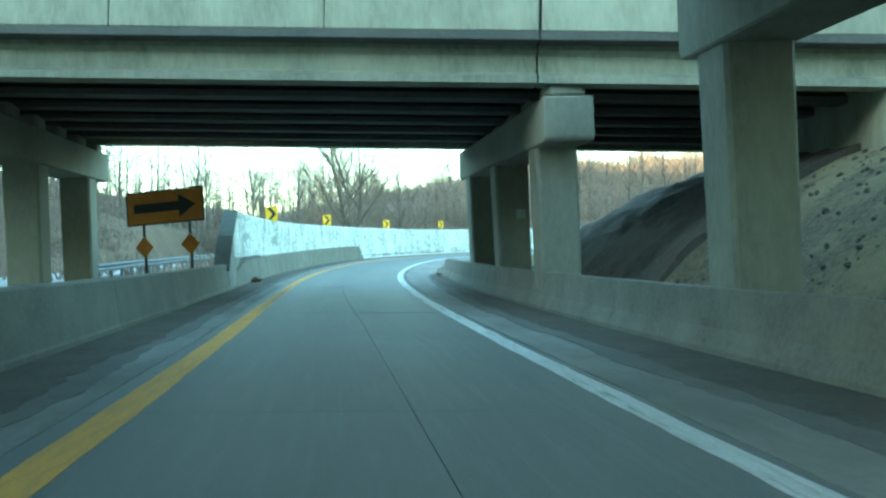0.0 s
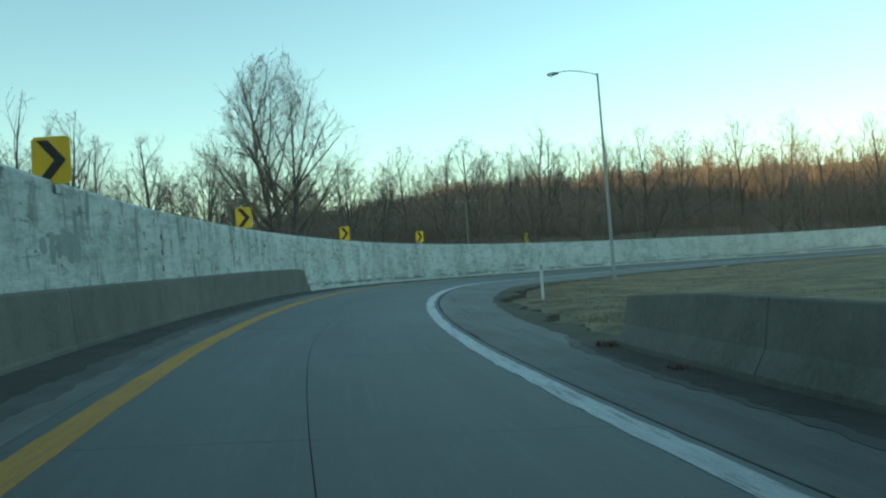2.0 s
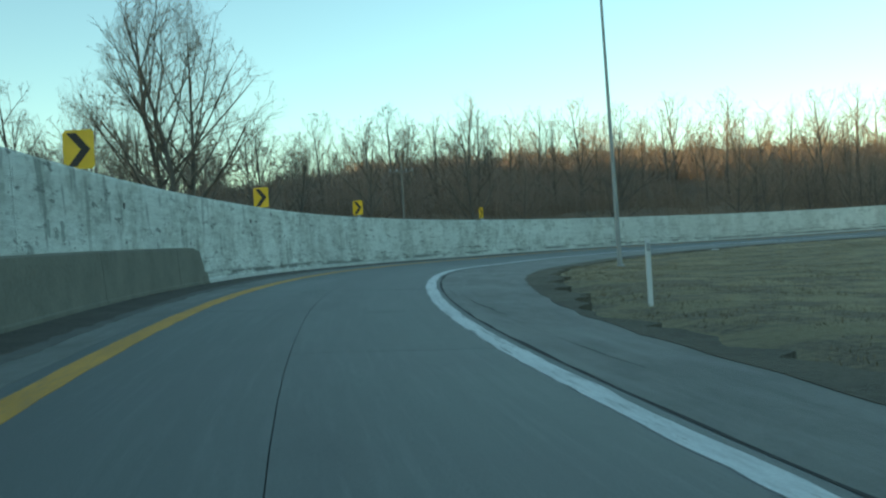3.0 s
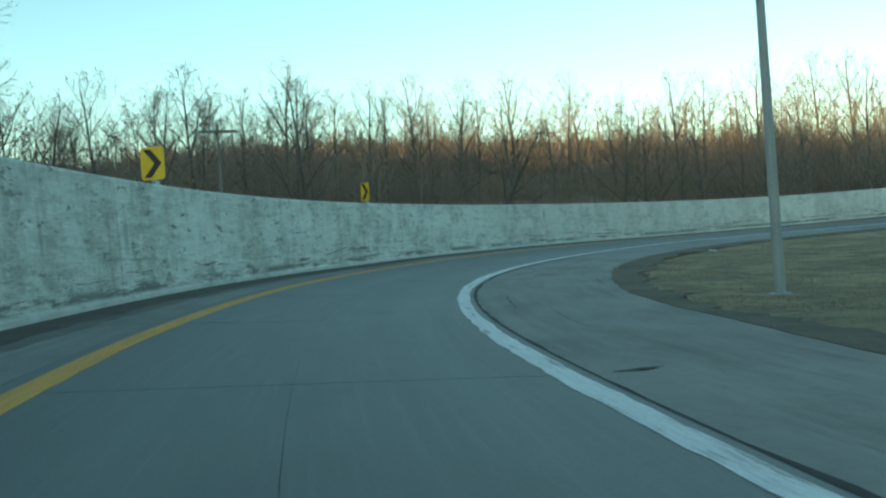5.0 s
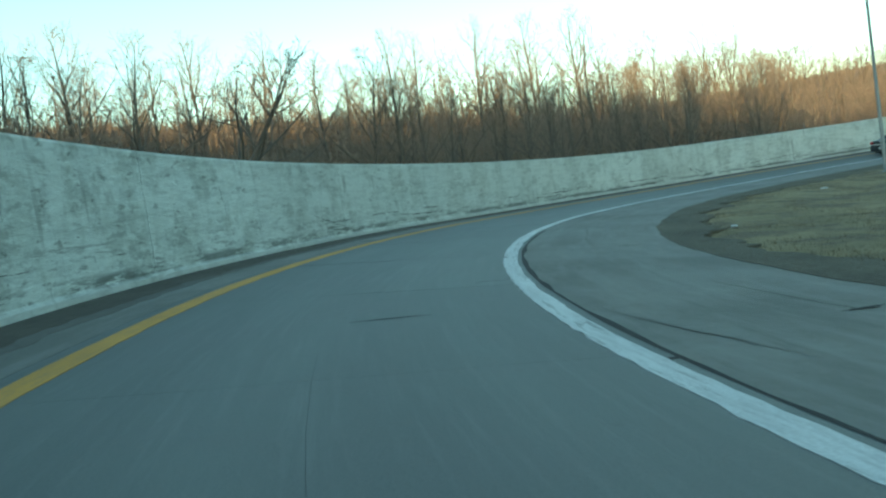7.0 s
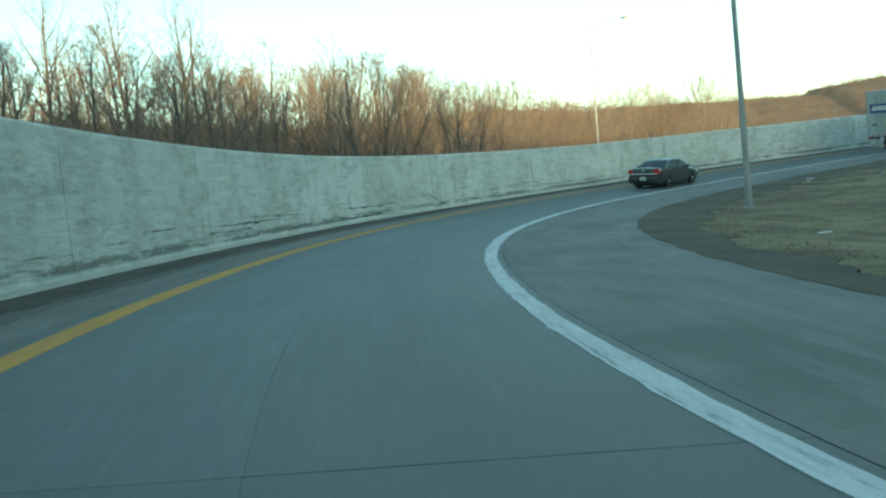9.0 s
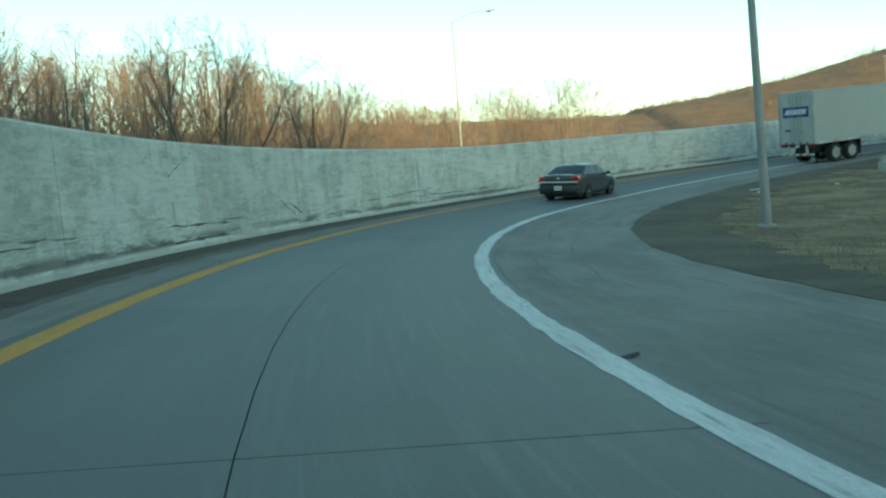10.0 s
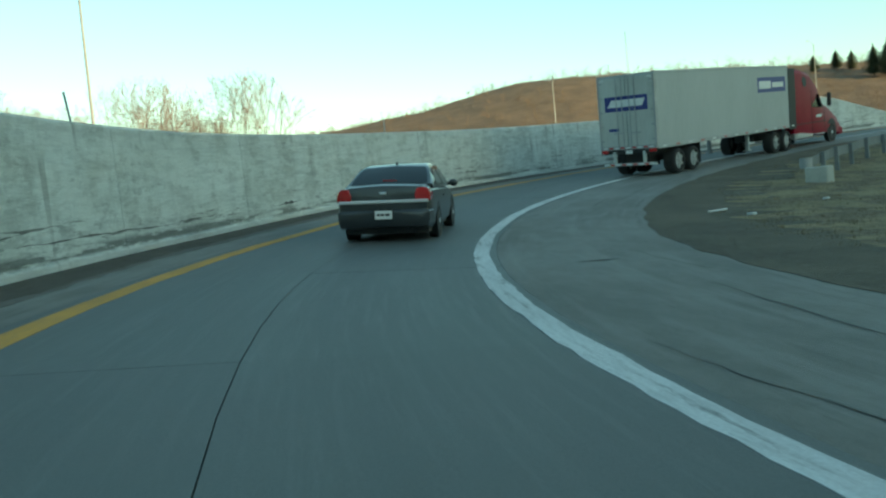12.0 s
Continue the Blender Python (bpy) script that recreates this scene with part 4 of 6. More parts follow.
def make_lamp(base, top_h, arm, turn, label, tip=(0, 0)):
    """Tapered pole, curved arm and cobra head; the arm goes to -x of its frame."""
    e = thing("street_lamp", Matrix.Translation(base) @ pose(0, 0, 0, *tip, 0) @ pose(0, 0, 0, 0, 0, turn), label, "street lamp", "street lamps")
    bm = bmesh.new()
    rod(bm, (0, 0, -0.3), (0, 0, top_h), 0.12, 0.06, 12)
    part("pole", bm, LAMP_STEEL, e)
    part("base_plate", boxes(((-0.2, -0.2, -0.1), (0.2, 0.2, 0.06)), bevel=0.02), LAMP_STEEL, e)
    pts = [Vector((-arm * u, 0, top_h - 0.1 + 0.55 * math.sin(u * 1.9))) for u in (0, 0.2, 0.4, 0.6, 0.8, 1.0)]
    bm = bmesh.new()
    for a, b in zip(pts, pts[1:]):
        rod(bm, a, b, 0.032, 0.028, 8)
    part("arm", bm, LAMP_STEEL, e)
    bm = bmesh.new()
    bmesh.ops.create_uvsphere(bm, u_segments=14, v_segments=8, radius=1, matrix=Matrix.Translation(pts[-1] + Vector((-0.25, 0, -0.03))) @ Matrix.Diagonal((0.42, 0.16, 0.11, 1)))
    part("lamp_head", bm, LAMP_STEEL, e)
    bm = bmesh.new()
    bmesh.ops.create_uvsphere(bm, u_segments=12, v_segments=8, radius=1, matrix=Matrix.Translation(pts[-1] + Vector((-0.36, 0, -0.12))) @ Matrix.Diagonal((0.19, 0.12, 0.07, 1)))
    part("lens", bm, PAPER, e, "frosted lamp lens")
    return e


def grounded(x, y):
    return Vector((x, y, ground_at(x, y)))


b1 = grounded(21.5, 85.05)
make_lamp(b1, 13.55 - b1.z, 2.6, -32, "tall grey steel street lamp standing in the grass island", (0, -0.9))
b2 = grounded(72.9, 108.2)
make_lamp(b2, 13.0, 2.6, -100, "tall grey steel street lamp standing in the grass island", (-1.1, 0))
b3 = grounded(128.7, 116.7)
make_lamp(b3, 17.3 - b3.z, 3.2, 72, "tall grey street lamp behind the wall")
b4 = grounded(189.0, 53.6)
make_lamp(b4, 18.4 - b4.z, 2.6, 160, "distant street lamp behind the wall")


b5 = grounded(229, -33)
make_lamp(b5, 29.0 - b5.z, 4.0, 300, "distant street lamp on the hillside road")


def make_mast(x, y, top):
    g = grounded(x, y)
    e = thing("radio_mast", Matrix.Translation(g), "thin grey lattice mast on the distant hill crest", "mast")
    h = top - g.z
    for i in range(3):
        bm = bmesh.new()
        c, s = math.cos(i * 2.094), math.sin(i * 2.094)
        rod(bm, (0.5 * c, 0.5 * s, -0.4), (0.3 * c, 0.3 * s, h), 0.07, 0.05, 6)
        part("leg", bm, STEEL, e)
    bm = bmesh.new()
    for k in range(int(h / 1.5)):
        for i in range(3):
            a, b = i * 2.094, (i + 1) * 2.094
            rod(bm, (0.42 * math.cos(a), 0.42 * math.sin(a), k * 1.5), (0.42 * math.cos(b), 0.42 * math.sin(b), k * 1.5 + 1.5), 0.03, n=4)
    part("bracing", bm, STEEL, e)


make_mast(68 + 450 * math.sin(radians(122.8)), 117 + 450 * math.cos(radians(122.8)), 75.0)


def make_stub(s, lean):
    """A bare signpost stub on the wall top."""
    e = thing("sign_stub", Matrix.Translation(on(s, foot_at(s) - 0.28, 2.36)) @ pose(0, 0, 0, 0, lean, heading(s)), "bare rusty signpost stub on the wall top", "signpost", "signpost stubs")
    part("stub", boxes(((-0.018, -0.018, -0.1), (0.018, 0.018, 0.62)), bevel=0.006), LAMP_STEEL, e)
    part("clamp", boxes(((-0.06, -0.06, -0.02), (0.06, 0.06, 0.06)), bevel=0.006), STEEL, e)


make_stub(175.1, -8)
make_stub(192.2, 0)


def make_delineator(x, y):
    e = thing("delineator_post", Matrix.Translation(grounded(x, y)), "thin white flexible marker post in the grass", "marker post")
    part("stake", boxes(((-0.05, -0.015, -0.3), (0.05, 0.015, 1.22)), bevel=0.01), PAPER, e)
    part("reflector", boxes(((-0.035, -0.022, 1.0), (0.035, -0.016, 1.15))), STEEL, e)


make_delineator(9.2, 60.8)


def make_utility_pole(x, y, top, turn):
    g = grounded(x, y)
    e = thing("utility_pole", Matrix.Translation(g) @ pose(0, 0, 0, 0, 0, turn), "weathered wooden utility pole with a crossarm", "utility pole", "utility poles")
    h = top - g.z
    bm = bmesh.new()
    rod(bm, (0, 0, -0.3), (0, 0, h), 0.12, 0.08, 10)
    part("pole", bm, WOOD_POLE, e)
    part("crossarm", boxes(((-1.05, -0.2, h - 0.55), (1.05, -0.08, h - 0.4)), bevel=0.01), WOOD_POLE, e)
    for x0 in (-0.95, -0.4, 0.4, 0.95):
        bm = bmesh.new()
        rod(bm, (x0, -0.14, h - 0.4), (x0, -0.14, h - 0.2), 0.05, 0.03, 8)
        part("insulator", bm, STEEL, e)


make_utility_pole(20.5, 121.3, 9.2, -10)


def make_guardrail(points, label, group="", block=False):
    """A W-beam on posts through the points."""
    e = thing("guardrail", Matrix.Translation(points[0]), label, "guardrail", group)
    o = Vector(points[0])
    pts = [Vector(p) - o for p in points]
    wave = [(0.0, 0.42), (0.05, 0.47), (0.05, 0.52), (0.0, 0.57), (0.0, 0.6), (0.05, 0.65), (0.05, 0.70), (0.0, 0.75)]
    wave = wave + [(-0.008, z) for _, z in wave[::-1]]
    side = [(b - a).cross(Vector((0, 0, 1))).normalized() for a, b in zip(pts, pts[1:])]
    side = [side[0], *[(p + q).normalized() for p, q in zip(side, side[1:])], side[-1]]
    verts = [p + n * (d + 0.06) + Vector((0, 0, z)) for p, n in zip(pts, side) for d, z in wave]
    k = len(wave)
    faces = [(i * k + j, i * k + (j + 1) % k, (i + 1) * k + (j + 1) % k, (i + 1) * k + j) for i in range(len(pts) - 1) for j in range(k)]
    obj("rail", fixed(mesh_of(verts, faces + [tuple(range(k)), tuple(range((len(pts) - 1) * k, len(pts) * k))])), RAIL_STEEL, e)
    for p, n in zip(pts, side):
        bm = bmesh.new()
        box(bm, (-0.06, -0.09, -0.3), (0.06, 0.05, 0.78), Matrix.Translation(p) @ n.to_track_quat("Y", "Z").to_matrix().to_4x4(), 0.006)
        part("post", bm, RAIL_STEEL, e)
    return e


RAIL = [(94.9 + 1.35 * i - 0.05 * i * i if i < 13 else 104.0, 95.4 - 1.75 * i - 0.012 * i * i) for i in range(14)]
rail = make_guardrail([Vector((x, y, ground_at(x, y) + 0.02)) for x, y in RAIL[::-1]], "grey steel guardrail beside the grass")
bm = bmesh.new()
bmesh.ops.create_cone(bm, cap_ends=True, segments=20, radius1=0.2, radius2=0.2, depth=0.34, matrix=Matrix.Translation((RAIL[0][0] - RAIL[-1][0] - 0.12, RAIL[0][1] - RAIL[-1][1] + 0.28, ground_at(*RAIL[0]) - ground_at(*RAIL[-1]) + 0.6)))
part("rounded_end", bm, LAMP_STEEL, rail, "rounded steel end of the rail")
bm = bmesh.new()
box(bm, (-0.36, -0.3, -0.3), (0.36, 0.3, 0.5), bevel=0.04)
blk = thing("end_block", Matrix.Translation((94.15, 95.75, ground_at(94.15, 95.75))) @ pose(0, 0, 0, 0, 0, 28), "pale concrete block at the guardrail end", "concrete block")
part("block", bm, WALL_END, blk)
left_pts = [Vector((-9.6 - 0.0 * i, 36 + 2.0 * i, ground_at(-9.6, 36 + 2.0 * i))) for i in range(22)]
make_guardrail(left_pts, "grey steel guardrail along the neighbouring road")

# the neighbouring carriageway on the far side of the wall
def make_side_road():
    ys = np.arange(-80, 165, 3.0)
    e = setting("side_road", "pale worn neighbouring road beyond the barrier", "road")
    verts, faces = [], []
    for y in ys:
        for x in (-20.5, -17.5, -14.5, -11.2):
            verts.append((x, y, ground_at(x, y) + 0.07))
    for i in range(len(ys) - 1):
        for j in range(3):
            a = i * 4 + j
            faces.append((a, a + 1, a + 5, a + 4))
    me = mesh_of(verts, faces)
    ob = obj("asphalt", me, PALE_ROAD, e)
    md = ob.modifiers.new("depth", "SOLIDIFY")
    md.thickness, md.offset = 0.12, -1


make_side_road()


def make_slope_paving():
    """Stone slope under the further bridge, its colour darkened for the bridge's shade."""
    e = setting("slope_paving", "stone slope coloured dark for the shade under the bridge", "slope")
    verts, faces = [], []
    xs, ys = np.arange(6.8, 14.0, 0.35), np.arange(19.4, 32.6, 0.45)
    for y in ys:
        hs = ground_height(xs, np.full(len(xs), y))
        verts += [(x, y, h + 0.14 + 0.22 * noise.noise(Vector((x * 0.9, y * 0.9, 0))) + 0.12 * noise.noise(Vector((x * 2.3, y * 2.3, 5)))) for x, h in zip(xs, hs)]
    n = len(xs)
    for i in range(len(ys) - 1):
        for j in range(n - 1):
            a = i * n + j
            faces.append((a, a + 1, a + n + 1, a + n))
    ob = obj("stonework", mesh_of(verts, faces), SHADED_PAVING, e)
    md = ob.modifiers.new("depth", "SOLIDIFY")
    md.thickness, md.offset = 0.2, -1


make_slope_paving()


def make_rubble():
    """Loose stones and clods on the bank between the bridges."""
    r = random.Random(62)
    bm = bmesh.new()
    spots = [(r.uniform(7.0, 15.5), r.uniform(11.5, 20.5)) for _ in range(420)]
    gz = surface_at([p[0] for p in spots], [p[1] for p in spots])
    for (x, y), z in zip(spots, gz):
        k = r.choice((0.025, 0.035, 0.05, 0.08))
        m = Matrix.Translation((x, y, float(z) + k * 0.2)) @ pose(0, 0, 0, r.uniform(0, 360), r.uniform(0, 360), 0) @ Matrix.Diagonal((k, k * r.uniform(0.6, 1.1), k * r.uniform(0.4, 0.8), 1))
        bmesh.ops.create_icosphere(bm, subdivisions=1, radius=1, matrix=m)
    for v in bm.verts:
        v.co += Vector((r.uniform(-1, 1), r.uniform(-1, 1), r.uniform(-1, 1))) * 0.015
    me = bpy.data.meshes.new("rubble")
    bm.to_mesh(me)
    bm.free()
    tagged(obj("rubble", me, DIRT), "loose stones and clods on the bank", "rubble", kind="stuff")


make_rubble()


def make_cracks():
    """Wandering open cracks and dark repairs of the pavement."""
    r = random.Random(91)
    host = bpy.data.objects["shoulder_right"]
    lane = bpy.data.objects["road"]

    def strip(parent, name, s, lat, run, drift, width, material=JOINT):
        n = max(8, round(run / 0.35))
        pts, d = [], 0.0
        for i in range(n + 1):
            u = i / n
            d += r.uniform(-1, 1) * 0.035
            w = width * math.sin(math.pi * (0.06 + 0.88 * u)) * r.uniform(0.5, 1.2)
            pts.append((s + run * u, lat + drift * u + d, w))
        across = abs(drift) > run
        verts = [on(a + (k * c if across else 0), b + (0 if across else k * c), 0.004 if k else 0.006) for a, b, c in pts for k in (-1, 0, 1)]
        faces = [(3 * i + j, 3 * i + j + 1, 3 * i + j + 4, 3 * i + j + 3) for i in range(n) for j in (0, 1)]
        faces += [(3 * i, 3 * i + 3, 3 * i + 5, 3 * i + 2) for i in range(n)]
        obj(name, fixed(mesh_of(verts, faces)), material, parent)
    for _ in range(26):
        s = r.uniform(46, 215)
        lat = r.uniform(white_at(s) + 0.6, grass_at(s) - 0.3)
        strip(host, "crack", s, lat, r.uniform(2.0, 5.5), r.uniform(-0.4, 0.4), r.uniform(0.006, 0.014))
    for _ in range(9):
        s = r.uniform(60, 200)
        strip(lane, "crack", s, r.uniform(-1.9, 1.9), r.uniform(0.15, 0.5), r.uniform(-0.7, 0.7), r.uniform(0.006, 0.012))
    for s, run, wide in ((46, 26, 0.035), (74, 24, 0.05), (99, 26, 0.05)):
        n = round(run / 0.5)
        pts = [(s + run * i / n, 0.02 + wide * abs(noise.noise(Vector((s + i * 0.37, 1.5, 0)))) * 2) for i in range(n + 1)]
        verts = [on(a, white_at(a) + 0.225 + k * c, 0.0 if k else 0.007) for a, c in pts for k in (-0.3, 0.35, 1)]
        verts = [v + Vector((0, 0, 0.004)) for v in verts]
        faces = [(3 * i + j, 3 * i + j + 1, 3 * i + j + 4, 3 * i + j + 3) for i in range(n) for j in (0, 1)]
        obj("tar_seam", fixed(mesh_of(verts, faces)), JOINT, host, "black ragged tar seam beside the line")
    # rubbed tyre tracks over the wide shoulder
    for _ in range(12):
        s = r.uniform(76, 196)
        span = grass_at(s) - white_at(s)
        lat = white_at(s) + span * r.uniform(0.12, 0.85)
        strip(host, "tyre_mark", s, lat, r.uniform(3, 8), r.uniform(-0.9, 0.5), r.uniform(0.01, 0.028), TYRE_MARK)
    # tar and marks in the lane
    strip(lane, "patch", 107.8, 0.1, 0.2, 0.95, 0.045)
    strip(lane, "patch", 103.3, -2.2, 0.12, 0.3, 0.05)
    strip(lane, "crack", 154.2, -0.95, 0.5, 0.2, 0.03, TYRE_MARK)
    strip(bpy.data.objects["shoulder_left"], "patch", 154.0, -2.75, 0.55, -0.45, 0.03)
    for s, lat in ((106.1, 4.6), (106.4, 5.8), (117.5, 4.4), (80.4, 2.75), (96.5, 4.9), (172.0, 3.3)):
        strip(host, "patch", s, lat, 0.25, 0.55, 0.06)
    # dark repairs that cut the white line
    for s, run in ((91.8, 0.5), (85.5, 0.22), (104.2, 0.28), (143.0, 0.45)):
        strip(host, "patch", s, white_at(s) - 0.08, run, 0.42, 0.08)


make_cracks()


def make_litter(p, size, turn, label):
    e = thing("litter", Matrix.Translation(p) @ pose(0, 0, 0, 4, 3, turn), label, "litter", "litter on the grass")
    bm = bmesh.new()
    box(bm, (-size, -0.07, 0.0), (size, 0.07, 0.05), bevel=0.015)
    part("scrap", bm, PAPER, e)


for x, y, size, turn in ((39.1, 103.6, 0.35, 20), (89.15, 103.6, 0.22, 75), (87.6, 103.9, 0.09, 10), (89.5, 100.0, 0.08, 30), (60.2, 107.8, 0.15, 80)):
    g = grounded(x, y)
    make_litter(g + Vector((0, 0, 0.02)), size, turn, "white scrap of plastic lying on the grass")


def make_tufts():
    """Dry grass blades in tufts over the island."""
    r = random.Random(61)
    spots = []
    while len(spots) < 9000:
        s = r.uniform(44, 225)
        lat = grass_at(s) + 0.3 + 13 * r.random() ** 1.6
        p = on(s, lat)
        if noise.noise(Vector((p.x * 0.35, p.y * 0.35, 2.0))) + min(0.0, (lat - grass_at(s) - 1.6) * 0.5) > -0.12:
            spots.append((p.x, p.y))
    gz = ground_height([p[0] for p in spots], [p[1] for p in spots])
    verts, faces = [], []
    for (x, y), z in zip(spots, gz):
        for _ in range(7):
            a = r.uniform(0, 6.283)
            bx, by = x + r.gauss(0, 0.2), y + r.gauss(0, 0.2)
            h, w = r.uniform(0.02, 0.065), 0.011
            tip = (bx + math.cos(a) * h * 0.9, by + math.sin(a) * h * 0.9, z + h)
            k = len(verts)
            verts += [(bx - math.sin(a) * w, by + math.cos(a) * w, z - 0.02), (bx + math.sin(a) * w, by - math.cos(a) * w, z - 0.02), tip]
            faces.append((k, k + 1, k + 2))
    tagged(obj("grass", mesh_of(verts, faces, "grass"), STRAW), "tufts of dry straw-coloured winter grass", "grass", kind="stuff")


make_tufts()


def make_weed(s, lat, h, seed):
    r = random.Random(seed)
    p = on(s, lat)
    verts, faces = [], []
    for _ in range(90):
        a, t = r.uniform(0, 6.283), r.uniform(0.1, 1.2)
        b = Vector((r.uniform(-0.12, 0.12), r.uniform(-0.12, 0.12), -0.03))
        e = b + Vector((math.cos(a) * math.sin(t), math.sin(a) * math.sin(t), math.cos(t))) * (h * r.uniform(0.5, 1.0))
        n = Vector((-math.sin(a), math.cos(a), 0)) * 0.012
        k = len(verts)
        verts += [b - n, b + n, b.lerp(e, 0.6) + n * 1.2, e, b.lerp(e, 0.6) - n * 1.2]
        faces.append((k, k + 1, k + 2, k + 3, k + 4))
    e = thing("weed", Matrix.Translation(p), "withered clump of weeds at the barrier foot", "weed", "weeds by the barriers")
    obj("tuft", mesh_of(verts, faces), BRUSH, e)


for i, (s, lat, h) in enumerate(((36.3, -3.4, 0.34), (44.0, 4.2, 0.16), (36.8, -3.35, 0.24), (41.0, 4.12, 0.1))):
    make_weed(s, lat, h, 300 + i)

# ---------------------------------------------------------------- bare winter trees
class Limbs:
    """Collects tapered tubes that end in a point."""
    def __init__(self):
        self.verts, self.faces = [], []

    def tube(self, points, radii, n):
        base = len(self.verts)
        last = len(points) - 1
        for i in range(last):
            p, r = points[i], radii[i]
            d = (points[i + 1] - points[max(i - 1, 0)]).normalized()
            u = d.cross(Vector((0.3, 1, 0.2))).normalized()
            v = d.cross(u)
            for j in range(n):
                a = 2 * math.pi * j / n
                self.verts.append(p + (u * math.cos(a) + v * math.sin(a)) * r)
        self.verts.append(points[last].copy())
        for i in range(last):
            for j in range(n):
                a, b = base + i * n + j, base + i * n + (j + 1) % n
                self.faces.append((a, b, b + n, a + n) if i < last - 1 else (a, b, base + last * n))

    def mesh(self, name):
        me = mesh_of(self.verts, self.faces, name)
        me.shade_smooth()
        return me


PROFILES = {  # half width of a crown over its height, 0 at the foot and 1 at the top
    "egg": lambda u: math.sin(math.pi * u ** 0.62) ** 0.62,
    "oval": lambda u: math.sin(math.pi * u ** 0.85) ** 0.6,
    "vase": lambda u: math.sin(math.pi * min(1.0, u ** 1.35)) ** 0.55,
    "dome": lambda u: math.sqrt(max(0.0, 1 - u ** 2.4)) * (0.55 + 0.45 * min(1.0, u * 3)),
}


def grow(seed, height, base, wide, profile, limbs=13, counts=(5, 5, 2), stems=1, splay=0.4, angle=0.75, lift=0.16, girth=1.0, thin=0.018, lean=0.0, ragged=0.35, wiggle=1.0):
    """A bare tree whose branches end on the outline of its crown: trunk with limbs, and branches with twigs, as two meshes."""
    r = random.Random(seed)
    shape, ox = PROFILES[profile], r.uniform(0, 50)
    trunk, crown = Limbs(), Limbs()

    def inside(p):
        u = (p.z / height - base) / (1 - base)
        if u >= 1:
            return False
        x, y = p.x - lean * p.z, p.y
        a = math.atan2(y, x)
        edge = wide * height * (shape(u) if u > 0 else 0.5 * shape(0.12)) * (1 + ragged * noise.noise(Vector((math.cos(a) * 1.7 + ox, math.sin(a) * 1.7, u * 4.5))))
        return math.hypot(x, y) < edge

    def room(p, d, most):
        """How far a branch may go."""
        d = (d + Vector((0, 0, lift))).normalized()
        n, stride = 0, most / 12
        while n < 12 and inside(p + d * stride * (n + 1)):
            n += 1
        return stride * (n + r.random())

    def path(p, d, length, pieces, bend, rise):
        pts, d = [p.copy()], d.normalized()
        for _ in range(pieces):
            d = (d + Vector((r.uniform(-1, 1), r.uniform(-1, 1), r.uniform(-0.6, 0.6))) * bend + Vector((0, 0, rise))).normalized()
            pts.append(pts[-1] + d * (length / pieces))
        return pts

    def aside(d, tilt):
        u = d.cross(Vector((r.uniform(-1, 1), r.uniform(-1, 1), r.uniform(-0.6, 0.6)))).normalized()
        return (d * math.cos(tilt) + u * math.sin(tilt)).normalized()

    def along_path(pts, u):
        k = len(pts) - 1
        j = min(k - 1, int(u * k))
        return pts[j].lerp(pts[j + 1], u * k - j), (pts[j + 1] - pts[j]).normalized()

    def branch(p, d, length, radius, level):
        k = (6, 4, 2, 1)[level]
        pts = path(p, d, length, k, (0.13, 0.15, 0.16, 0.0)[level] * wiggle, lift * (0.5, 0.45, 0.3, 0)[level])
        radii = [max(radius * (1 - 0.8 * i / k), thin * 0.5) for i in range(k + 1)]
        (trunk if level == 0 else crown).tube(pts, radii, (5, 4, 3, 3)[level])
        if level > 2:
            return
        for i in range(counts[level]):
            u = 0.2 + 0.8 * (i + r.random()) / counts[level]
            q, way = along_path(pts, u)
            way = aside(way, r.uniform(0.45, 0.95) * (1 if level else angle + 0.2))
            most = length * (0.62, 0.55, 0.5)[level] * (1.15 - 0.45 * u)
            size = min(most, max(room(q, way, most), 0.35 * most)) * r.uniform(0.7, 1.05)
            branch(q, way, size, max(radius * (1 - 0.8 * u) * 0.6, thin * (1.3, 1.0, 0.8)[level]), level + 1)

    for i in range(stems):
        a = 6.283 * i / stems + r.uniform(-0.5, 0.5)
        t = splay * r.uniform(0.3, 1.1) if stems > 1 else 0.0
        d = Vector((math.cos(a) * math.sin(t) + lean, math.sin(a) * math.sin(t), math.cos(t)))
        foot = Vector((math.cos(a), math.sin(a), 0)) * (0.014 * height * (stems - 1) ** 0.5) + Vector((0, 0, -0.03 * height))
        tall = (max(room(foot + Vector((0, 0, 0.05 * height)), d, height * 1.05), 0.5 * height) if stems > 1 else 0.95 * height)
        thick = 0.0135 * height * girth / stems ** 0.4
        pts = path(foot, d, tall, 8, 0.07 if stems == 1 else 0.09, 0.03 + 0.05 * (stems > 1))
        radii = [thick * (1.25 if k == 0 else 1) * (1 - 0.88 * k / 8) + thin * 0.6 for k in range(9)]
        trunk.tube(pts, radii, 7)
        own = max(4, round(limbs / stems))
        for j in range(own):
            u = (base if stems == 1 else max(base, 0.12)) + (0.97 - base) * (j + 0.6 * r.random()) / own
            q, way = along_path(pts, min(u, 0.98))
            az = j * 2.4 + r.uniform(-0.5, 0.5) + a
            tilt = angle * (1.25 - 0.7 * u)
            side = Vector((math.cos(az) * math.sin(tilt), math.sin(az) * math.sin(tilt), math.cos(tilt)))
            side = (side + way * 0.25).normalized()
            branch(q, side, max(room(q, side, height * 0.62), 0.06 * height) * r.uniform(0.85, 1.05), max(thick * (1 - 0.88 * u) * 0.62, thin * 1.6), 0)
    return trunk.mesh("trunk"), crown.mesh("crown")


